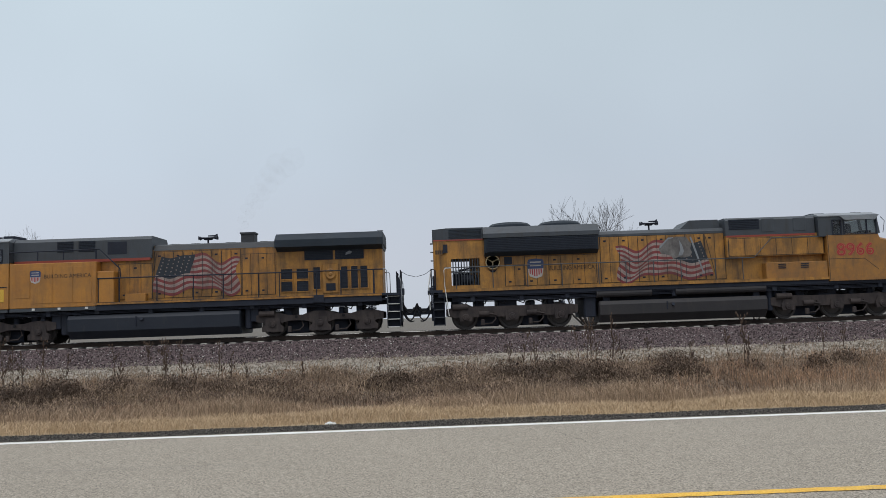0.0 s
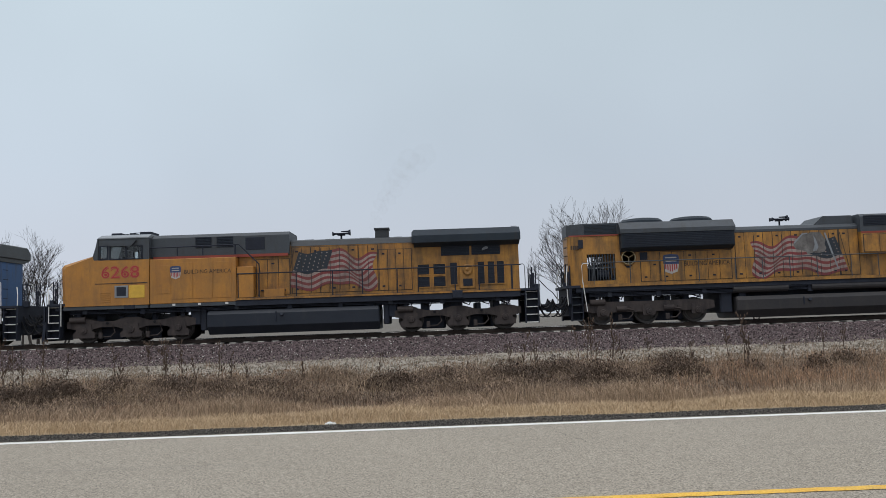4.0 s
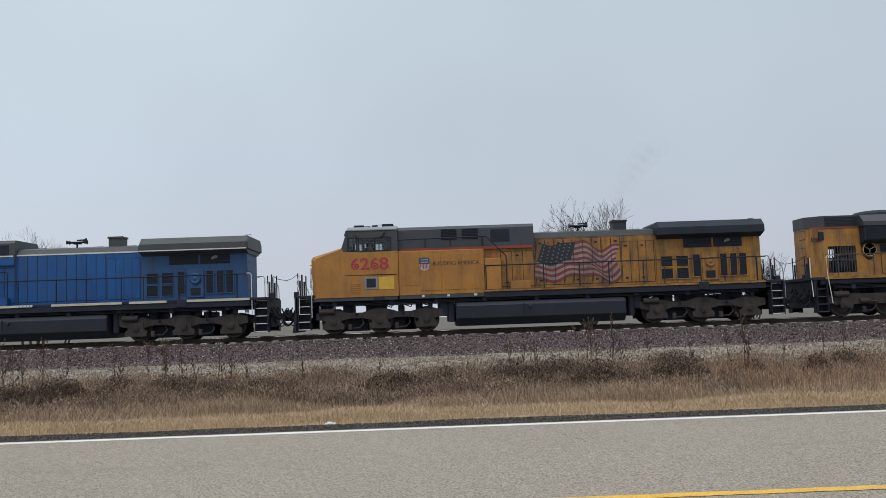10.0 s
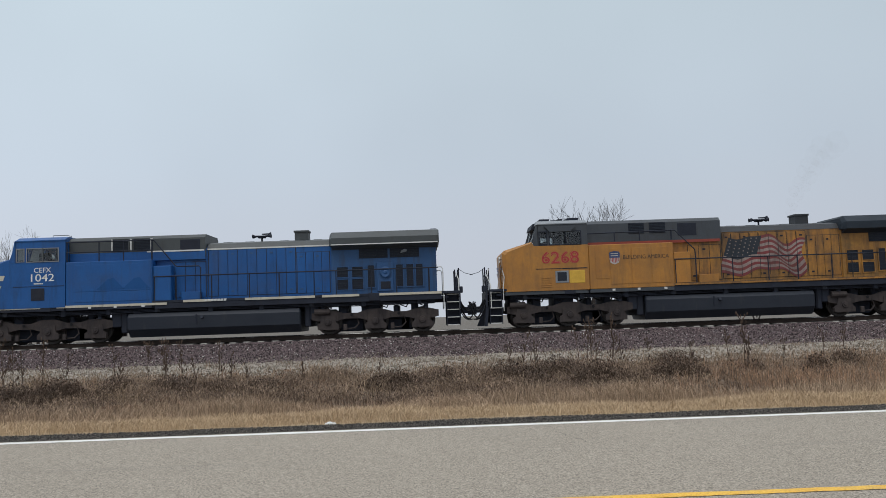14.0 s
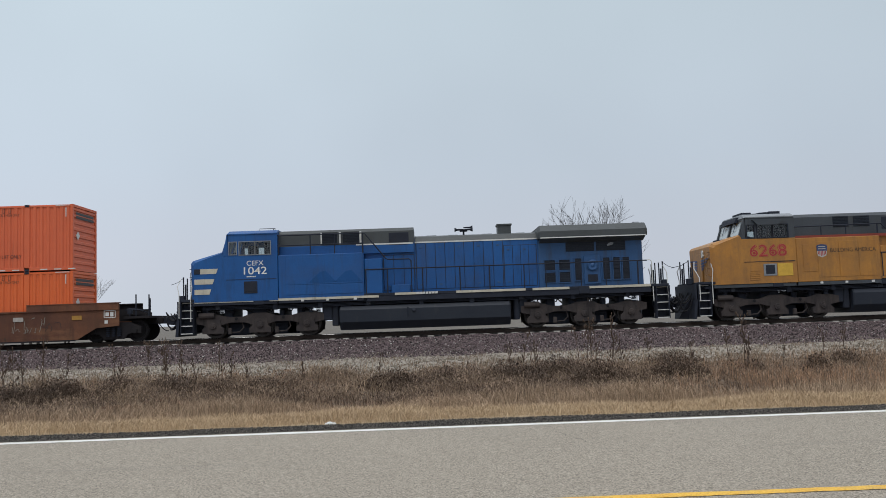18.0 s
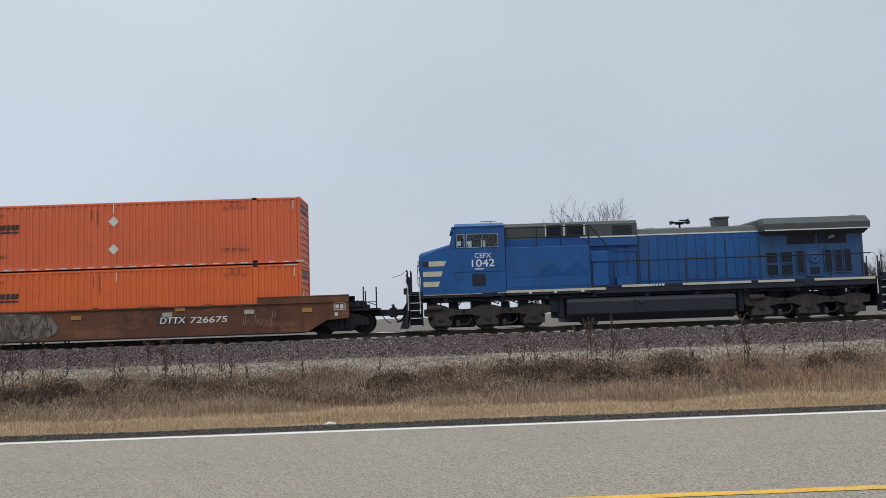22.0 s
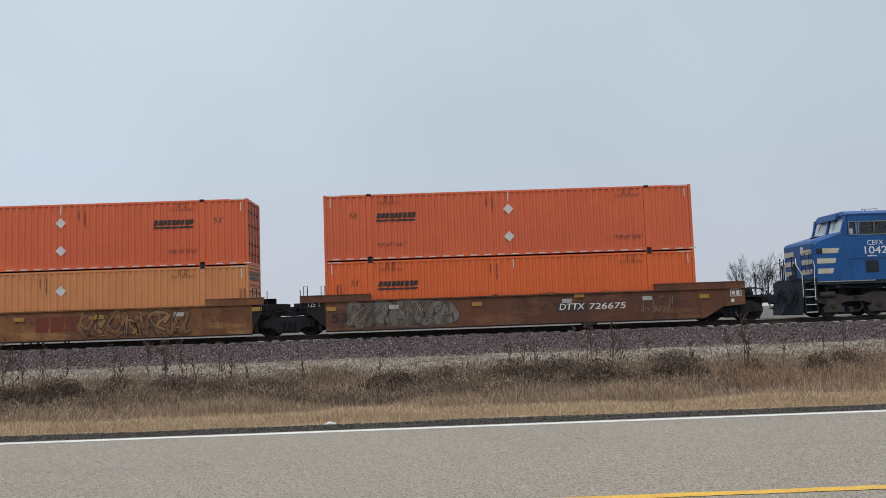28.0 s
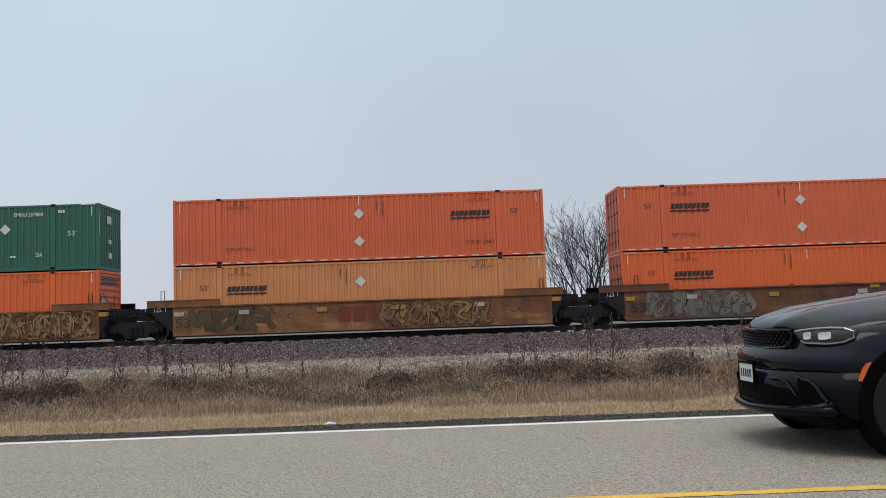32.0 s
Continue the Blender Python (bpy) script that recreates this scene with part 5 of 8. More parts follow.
    for y in (-0.72, 0.68):
        bm = B()
        loft(bm, [[(x, yy, z) for x, z in ((-8.43, 3.68), (-8.42, 3.68), (-8.21, 4.34), (-8.22, 4.34))] for yy in (y - 0.58, y + 0.58)])
        g = part("windshield", fixn(bm), GLASS, u_, "windshield glass made pale for the reflected sky")
        g.visible_shadow = False
        bm = B()
        tube(bm, [(-8.30, y, 4.30), (-8.40, y + 0.2, 3.85)], 0.012, 5)
        part("wiper", fixn(bm), SOOT, u_)
    bm = B()
    box(bm, -7.45, -7.05, -1.0, -0.5, 3.54, 3.98, 0.08)
    # Dark block added so that less daylight shows through the side windows.
    box(bm, -6.75, -6.2, -0.9, 0.9, 3.54, 4.42, 0.05)
    box(bm, -8.2, -7.9, -1.2, 1.2, 3.54, 3.66, 0.03)
    box(bm, -7.7, -7.55, 0.4, 0.9, 3.54, 3.85, 0.03)
    part("cab_interior", fixn(bm), SOOT, u_, "dark seats, console and light-blocking boxes inside the cab")
    if sp['visor']:
        bm = B()
        prism_y(bm, [(-7.92, 4.34), (-6.57, 4.34), (-6.78, 4.10), (-7.70, 4.10)], -1.62, -1.50)
        part("sun_visor", fixn(bm), roof, u_)
    # nose fittings
    bm = B()
    box(bm, -9.82, -9.78, -0.35, 0.35, 1.75, 3.0, 0.02)
    nd = part("nose_door", fixn(bm), cab, c)
    for z in (2.9, 3.05):
        bm = B()
        cyl(bm, (-9.8, -0.5, z), (-9.86, -0.5, z), 0.09, n=12)
        part("headlight", fixn(bm), PALEMARK, c)
    bm = B()
    for y in (-0.9, -1.25):
        tube(bm, [(-9.8, y, 2.0), (-9.88, y, 2.05), (-9.88, y, 2.85), (-9.8, y, 2.9)], 0.014, 5)
    part("grab_iron", fixn(bm), sp['grab'], c)
    for i in range(4):
        bm = B()
        tube(bm, [(-9.62, -1.36, 1.95 + i * 0.35), (-9.86, -1.42, 1.95 + i * 0.35), (-9.86, -1.16, 1.95 + i * 0.35), (-9.78, -1.1, 1.95 + i * 0.35)], 0.012, 5)
        part("grab_iron", fixn(bm), sp['grab'], c)
    # cab side fittings
    bm = B()
    box(bm, -7.52, -6.94, -1.54, -1.51, 1.88, 2.40, 0.02)
    vent = part("side_vent", fixn(bm), sp['vent'], c)
    bm = B()
    box(bm, -7.43, -7.03, -1.55, -1.53, 1.96, 2.34, 0.01)
    part("vent_screen", fixn(bm), SOOT, vent)
    if sp['number_colour'] is REDNUM:
        bm = B()
        box(bm, -6.90, -6.24, -1.535, -1.515, 1.86, 2.40, 0.015)
        part("access_door", fixn(bm), surface("fresh_yellow_panel", (0.70, 0.42, 0.05), None, 2, 0.5), c)
        bm = B()
        for i in range(6):
            box(bm, -8.13, -7.69, -1.535, -1.515, 1.70 + i * 0.08, 1.745 + i * 0.08, 0.008)
        part("louvre", fixn(bm), cab, c)
        bm = B()
        box(bm, -8.36, -6.14, -1.53, -1.515, 2.49, 2.515)
        part("rivet_strip", fixn(bm), SOOT, c)
    bm = B()
    box(bm, -8.3 if sp['number_colour'] is not REDNUM else -7.2, -6.1, -1.53, -1.518, 2.475, 2.495)
    part("seam", fixn(bm), SOOT, c)

    # electrical cabinet behind the cab, full width, with a railed ledge
    bm = B()
    box(bm, -6.04, -2.48, -1.50, 1.50, 1.56, 3.48, 0.03)
    e_ = part("equipment_cabinet", fixn(bm), sp['cabinet'], L, "broad painted equipment cabinet behind the cab")
    bm = B()
    box(bm, -6.03, -2.5, -1.492, 1.492, 1.40, 1.557, 0.02)
    part("cabinet_skirt", fixn(bm), sp['skirt'], e_)
    high = sp.get('high_ledge', False)
    for x0, x1, z0, z1 in ((-5.70, -2.52, 2.19, 3.34), (-5.70, -2.52, 1.75, 2.17)) if high else ((-5.75, -5.15, 2.0, 3.2), (-5.1, -4.2, 1.75, 3.3), (-4.15, -3.35, 1.75, 3.3), (-3.3, -2.6, 1.75, 3.3)):
        bm = B()
        box(bm, x0, x1, -1.515, -1.50, z0, z1, 0.006)
        part("cover_plate", fixn(bm), sp['cabinet'], e_)
    for x in (-5.0, -3.9, -2.8):
        bm = B()
        box(bm, x - 0.06, x + 0.06, -1.51, -1.49, 1.46, 1.55)
        part("reflector", fixn(bm), PALEMARK, e_)
    # upper works
    bm = B()
    prism_x(bm, [(-1.12, 3.58), (1.12, 3.58), (1.12, 4.42), (0.98, 4.56), (-0.98, 4.56), (-1.12, 4.42)], -6.04, -0.30)
    b_ = part("blower_housing", fixn(bm), roof, L, "grey blower housing along the roof")
    for x0, x1 in ((-4.15, -3.45), (-3.25, -2.6)):
        grille(b_, x0, x1, 3.95, 4.42, -1.12, SOOT, 7, sp['gframe'])
    bm = B()
    box(bm, sp['vent_x'], sp['vent_x'] + 0.84, -1.135, -1.12, 3.80, 4.34, 0.01)
    part("vent_cover", fixn(bm), SOOT, b_)
    bm = B()
    if high:
        box(bm, -2.75, -0.35, -1.136, -1.129, 3.83, 3.89)
        part("stripe", fixn(bm), sp['stripe'], b_, sp['stripe_word'])
        bm = B()
        box(bm, -6.03, -0.31, -1.128, 1.128, 3.46, 3.87, 0.01)
        part("blower_base", fixn(bm), hood, b_, "blue lower side of the blower housing")
        for x in (-4.17, -3.35, -2.58):
            bm = B()
            box(bm, x - 0.03, x + 0.03, -1.16, -1.12, 3.95, 4.44, 0.006)
            part("vent_post", fixn(bm), PALEMARK, b_, "pale upright beside a vent")
        handrail(L, [(-6.05, -1.44, 4.34), (-2.48, -1.44, 4.34), (-2.40, -1.43, 4.30), (-1.50, -1.4, 3.20), (-1.42, -1.4, 3.16), (-0.52, -1.4, 3.15), (-0.44, -1.4, 3.08), (-0.44, -1.4, 1.72)], 0.027, sp['rail'], "",
                 [(x, -1.44, 4.33) for x in (-6.0, -4.62, -3.55, -2.5)], 3.46)
        handrail(L, [(-6.05, -1.44, 3.90), (-2.50, -1.44, 3.90)], 0.022, sp['rail'])
    else:
        box(bm, -6.0, -0.35, -1.128, -1.121, 3.49, 3.61)
        part("stripe", fixn(bm), sp['stripe'], b_, sp['stripe_word'])
        handrail(L, [(-6.05, -1.44, 3.98), (-2.35, -1.44, 4.02), (-1.9, -1.42, 3.6), (-1.45, -1.4, 3.15), (-1.42, -1.4, 2.72)], 0.027, sp['rail'], "", [(x, -1.44, 4.0) for x in (-4.85, -3.75, -2.5)], 3.6)
    # narrow part with doors
    bm = B()
    box(bm, -2.48, -0.28, -1.0, 1.0, 1.70, 3.95, 0.03)
    s_ = part("auxiliary_hood", fixn(bm), hood, L)
    bm = B()
    box(bm, -2.46, -1.66, -1.46, -1.0, 1.70, 3.05 if sp['number_colour'] is REDNUM else 3.2, 0.03)
    part("air_box", fixn(bm), sp['cabinet'], s_)
    panel_row(s_, "hood_door", -1.62, -0.32, 3, 1.82, 3.35, 1.0, hood)
    bm = B()
    box(bm, -1.3, -0.5, -1.28, -1.0, 1.70, 2.05, 0.02)
    part("tool_box", fixn(bm), sp['cabinet'], s_)
    # engine hood
    bm = B()
    prism_x(bm, [(-0.95, 1.70), (0.95, 1.70), (0.95, 3.92), (0.80, 4.12), (0.4, 4.20), (-0.4, 4.20), (-0.80, 4.12), (-0.95, 3.92)], -0.28, 5.02)
    h_ = part("engine_hood", fixn(bm), hood, L, sp['hood_label'])
    bm = B()
    prism_x(bm, [(-0.965, 3.90), (-0.81, 4.135), (-0.4, 4.215), (0.4, 4.215), (0.81, 4.135), (0.965, 3.90)], -0.27, 5.01)
    part("hood_roof", fixn(bm), sp['hood_top'], h_)
    if sp['stripe'] is not REDSTRIPE:
        bm = B()
        box(bm, -0.27, 5.0, -0.975, -0.955, 3.86, 3.92)
        part("stripe", fixn(bm), sp['stripe'], h_, sp['stripe_word'])
    panel_row(h_, "hood_door", -0.22, 3.36, 9, 1.84, 3.84, 0.95, hood)
    panel_row(h_, "hood_door", 3.42, 4.94, 4, 1.84, 3.62, 0.95, hood)
    for x in (0.45, 1.35, 2.8, 4.3):
        bm = B()
        box(bm, x - 0.2, x + 0.2, -0.3, 0.3, 4.20, 4.24, 0.01)
        part("roof_hatch", fixn(bm), roof, h_)
    horns(L, 1.82, 4.40)
    bm = B()
    prism_z(bm, [(3.24, -0.32), (3.84, -0.32), (3.84, 0.32), (3.24, 0.32)], 4.15, 4.60)
    box(bm, 3.20, 3.88, -0.36, 0.36, 4.58, 4.66, 0.01)
    part("exhaust_stack", fixn(bm), sp['stack'], L, "square exhaust stack")
    # radiator cab
    bm = B()
    box(bm, 5.02, 9.60, -1.02, 1.02, 1.70, 4.0, 0.03)
    r_ = part("radiator_cab", fixn(bm), sp['rear'], L, sp['rear_label'])
    bm = B()
    cs = [(-1.52, 3.83), (1.52, 3.83), (1.52, 4.14), (1.22, 4.42), (-1.22, 4.42), (-1.52, 4.14)]
    c0 = [(y * 0.85, 3.83 + (z - 3.83) * 0.85) for y, z in cs]
    loft(bm, [[(x, y, z) for y, z in p] for x, p in ((4.98, c0), (5.12, cs), (9.80, cs), (9.95, [(y * 0.97, 3.86 + (z - 3.83) * 0.88) for y, z in cs]))])
    w_ = part("radiator_wing", fixn(bm), rad, L, "broad overhanging radiator roof")
    bm = B()
    prism_x(bm, [(-1.50, 3.83), (1.50, 3.83), (1.04, 3.66), (-1.04, 3.66)], 5.1, 9.75)
    part("wing_underside", fixn(bm), rad, w_)
    if sp['stripe'] is not REDSTRIPE:
        bm = B()
        box(bm, 5.1, 9.8, -1.53, -1.51, 3.83, 3.875)
        part("stripe", fixn(bm), sp['stripe'], w_, sp['stripe_word'])
    bm = B()
    for i in range(3):
        box(bm, 5.6 + i * 1.4, 6.7 + i * 1.4, -1.0, 1.0, 4.415, 4.44, 0.01)
    part("radiator_screen", fixn(bm), SOOT, w_)
    bm = B()
    tube(bm, [(9.45, -0.4, 4.40), (9.45, -0.4, 4.53), (9.75, -0.4, 4.53), (9.75, -0.4, 4.40)], 0.016, 5)
    part("lifting_eye", fixn(bm), SOOT, w_)
    grille(r_, 6.35, 7.62, 3.26, 3.70, -1.03, SOOT, 6)
    grille(r_, 7.72, 9.02, 3.26, 3.70, -1.03, SOOT, 6)
    bm = B()
    prism_y(bm, [(8.2, 3.44), (8.45, 3.50), (8.5, 3.58), (8.38, 3.62), (8.22, 3.54)], -1.075, -1.06)
    part("torn_screen", fixn(bm), GREY_LT, r_)
    for x0 in (5.36, 6.02):
        for z0 in (1.92, 2.46):
            grille(r_, x0, x0 + 0.48, z0, z0 + 0.44, -1.03, SOOT, 4, sp['rear'])
    for x0 in (6.72, 7.98, 8.44, 8.86):
        grille(r_, x0, x0 + 0.30, 1.98, 2.94, -1.04, SOOT, 5, sp['rear'], "door_screen")
    bm = B()
    box(bm, 7.12, 7.86, -1.07, -1.02, 1.80, 3.06, 0.02)
    dd = part("filter_door", fixn(bm), sp['rear'], r_)
    bm = B()
    lathe_y(bm, [(0.06, -1.07), (0.22, -1.09), (0.25, -1.13), (0.20, -1.16), (0.10, -1.14), (0.04, -1.17)], 7.5, 2.62, 18)
    part("fan_guard", fixn(bm), sp['rear'], dd)
    bm = B()
    box(bm, 7.28, 7.72, -1.085, -1.07, 1.9, 2.22, 0.01)
    part("vent_screen", fixn(bm), SOOT, dd)
    # end wall fittings
    for i in range(4):
        bm = B()
        z = 2.05 + i * 0.42
        tube(bm, [(9.46, -0.75, z), (9.62, -0.75, z), (9.62, -0.35, z), (9.46, -0.35, z)], 0.014, 5)
        part("grab_iron", fixn(bm), sp['grab'], r_)
    # side railings
    for s in (-1, 1):
        xs = [-2.4, -1.45, 0.02, 1.55, 2.75, 4.25, 5.35, 6.9, 8.0, 9.35]
        handrail(L, [(-2.45, s * 1.46, 2.74), (9.75, s * 1.46, 2.74)], 0.027, sp['rail'], "", [(x, s * 1.46, 2.74) for x in xs])
        handrail(L, [(9.75, s * 1.46, 2.76), (10.02, s * 1.46, 2.76), (10.1, s * 1.46, 2.68), (10.12, s * 1.46, 0.95)], 0.02, sp['end_rail'], "pale bent grab rail")
        handrail(L, [(10.62, s * 1.2, 2.5), (10.72, s * 1.35, 2.2), (10.74, s * 1.45, 0.9)], 0.02, sp['end_rail'], "pale bent grab rail")
        handrail(L, [(-10.38, s * 1.0, 2.6), (-10.48, s * 1.25, 2.3), (-10.34, s * 1.46, 1.9), (-10.34, s * 1.48, 0.9)], 0.02, RAILWHITE, "white bent grab rail")
        handrail(L, [(-9.80, s * 1.46, 2.5), (-9.74, s * 1.5, 2.2), (-9.80, s * 1.52, 1.75), (-9.80, s * 1.52, 0.75)], 0.02, RAILWHITE, "white bent grab rail")
    restation(L, lower, sp['stations'])
    return L, c, e_, h_


def number(parent, text, x0, x1, zc, h, y, face, edge):
    n_ = words("road_number", text, x0, x1, zc, h, y, face, parent, bold=0.034, label=("large painted road number"))
    if edge:
        words("number_edge", text, x0 + 0.01, x1 - 0.01, zc, h * 0.95, y - 0.002, edge, n_, bold=0.008)
        words("number_core", text, x0 + 0.015, x1 - 0.015, zc, h * 0.92, y - 0.004, face, n_, bold=-0.008)


def build_yellow_wing():
    sp = dict(label="yellow diesel locomotive with grey roof and striped flag", hood=YELLOW, cab=YELLOW_CLEAN, roof=GREY, rad=RADBLACK, stripe_sill=YELLOW, stripe_label="yellow walkway edge",
              sill=SOOT, skirt=GREY, cab_label="broad yellow safety cab", upper=GREY, roof_cab=GREY_LT, wframe=SOOT, visor=True, grab=YELLOW, vent=GREY_LT, number_colour=REDNUM,
              cabinet=YELLOW_CLEAN, gframe=None, stripe=REDSTRIPE, stripe_word="thin red stripe", rail=SOOT, hood_label="yellow engine hood with hinged doors", hood_top=GREY_SOOT, stack=GREY_SOOT,
              rear=YELLOW_OLD, rear_label="soot-stained yellow radiator cab", end_rail=GREY_LT, trucks=(-6.91, 7.18), vent_x=-2.10,
              stations=((-11.0, -11.0), (-9.8, -9.80), (-6.05, -6.05), (-3.45, -3.46), (-2.60, -2.52), (-2.48, -2.33), (-1.62, -1.55), (-0.28, -0.06), (1.82, 2.08), (3.22, 3.60), (3.86, 4.24),
                        (5.02, 5.30), (5.36, 5.50), (6.02, 6.18), (6.50, 6.69), (7.12, 7.31), (7.86, 8.00), (8.86, 8.96), (9.16, 9.27), (9.60, 9.94), (9.95, 10.0), (10.1, 10.12), (11.0, 11.0)))
    L, c, e_, h_ = wing_locomotive(61.95, sp)
    number(c, "6268", -8.09, -6.46, 2.985, 0.54, -1.527, REDNUM, NUMEDGE)
    shield(e_, -5.15, -4.68, 2.60, 3.15, -1.522)
    words("slogan", "BUILDING AMERICA", -4.54, -2.54, 2.90, 0.17, -1.522, BROWNLET, e_, label="dark brown slogan lettering")
    flag(h_, 0.06, 3.62, 2.06, 3.70, -0.985, [0.0 + i * 0.416 for i in range(10)])
    # wing emblem on the nose
    bm = B()
    for i in range(4):
        z = 2.62 - i * 0.13
        for s in (-1, 1):
            a = 0.25 + i * 0.02
            b = 1.25 - i * 0.22
            vs = [bm.verts.new((-9.832, s * a, z)), bm.verts.new((-9.832, s * b, z + 0.08)), bm.verts.new((-9.832, s * b, z + 0.15)), bm.verts.new((-9.832, s * a, z + 0.10))]
            bm.faces.new(vs)
    part("wing_emblem", fixn(bm), surface("emblem_dark_blue", (0.03, 0.05, 0.16), None, 3, 0.5, bump=0), c, "dark blue wing emblem")


def build_blue():
    BLUE_GREY = surface("dull_grey_roof_paint", (0.058, 0.066, 0.070), (0.045, 0.051, 0.054), 1.2, 0.55, grime=0.3)
    sp = dict(label="blue leased diesel locomotive with dark grey roof", hood=BLUE, cab=BLUE, roof=BLUE_GREY, rad=BLUE_GREY, stripe_sill=CREAM, stripe_label="broken cream sill stripe",
              sill=SOOT, skirt=SOOT, cab_label="broad blue safety cab", upper=BLUE, roof_cab=BLUE, wframe=GREY_LT, visor=False, grab=SOOT, vent=SOOT, number_colour=WHITEPAINT,
              cabinet=BLUE, gframe=BLUE_GREY, high_ledge=True, stripe=PALEMARK, stripe_word="thin white stripe", rail=SOOT, hood_label="blue engine hood with hinged doors", hood_top=BLUE_GREY, stack=BLUE_GREY,
              rear=BLUE_DK, rear_label="faded blue radiator cab", end_rail=RAILWHITE, trucks=(-7.06, 7.0), vent_x=-1.36,
              stations=((-11.0, -11.1), (-9.80, -9.96), (-9.62, -9.80), (-8.50, -8.62), (-8.22, -8.36), (-7.62, -7.77), (-6.38, -6.54), (-6.05, -6.22), (-4.15, -4.34), (-3.45, -3.66), (-3.25, -3.43),
                        (-2.60, -2.68), (-2.48, -2.51), (-1.62, -1.68), (-0.28, -0.30), (1.82, 1.92), (3.22, 3.42), (3.86, 4.06), (5.02, 5.12), (5.36, 5.37), (9.16, 9.11), (9.60, 9.72), (9.95, 9.86), (10.1, 9.98), (11.0, 10.95)))
    L, c, e_, h_ = wing_locomotive(39.58, sp)
    words("road_number", "1042", -7.67, -6.68, 2.855, 0.32, -1.527, WHITEPAINT, c, bold=0.006, label="white painted road number")
    words("reporting_mark", "CEFX", -7.54, -6.82, 3.18, 0.21, -1.527, WHITEPAINT, c, label="white painted reporting mark")
    bars("small_stencil", -7.55, -7.15, 2.60, 0.05, -1.527, 6, PALEMARK, c)
    for z, x1 in ((2.88, -8.78), (2.44, -8.93), (2.00, -9.07)):
        bm = B()
        prism_y(bm, [(-9.79, z - 0.11), (x1 - 0.08, z - 0.11), (x1, z + 0.11), (-9.79, z + 0.11)], -1.530, -1.521)
        part("speed_stripe", fixn(bm), CREAM, c, "cream nose stripe")
        bm = B()
        box(bm, -9.975, -9.95, -1.36, -0.4, z - 0.11, z + 0.11)
        box(bm, -9.975, -9.95, 0.4, 1.36, z - 0.11, z + 0.11)
        part("speed_stripe", fixn(bm), CREAM, c, "cream nose stripe")
    bm = B()
    box(bm, -9.80, -9.54, -1.545, -1.50, 2.77, 2.99, 0.01)
    part("number_board", fixn(bm), SOOT, c, "dark number board on the nose")
    bars("name_stencil", -0.28, 0.67, 1.655, 0.09, -1.512, 7, PALEMARK, L, 0.2)
    bm = B()
    for s in (0, 1):
        cx = -4.3 + 1.1 * s
        plate(bm, [(cx - 0.6, 2.25), (cx + 0.6, 2.25), (cx + 0.15, 2.75), (cx - 0.1, 2.7)], -1.519)
    part("ghost_lettering", bm, surface("overpainted_blue", (0.005, 0.072, 0.238), (0.004, 0.060, 0.212), 0.7, 0.5, bump=0, grime=0.3, grime_col=(0.008, 0.03, 0.08), spec=0.3), e_, "painted-over darker blue patch")


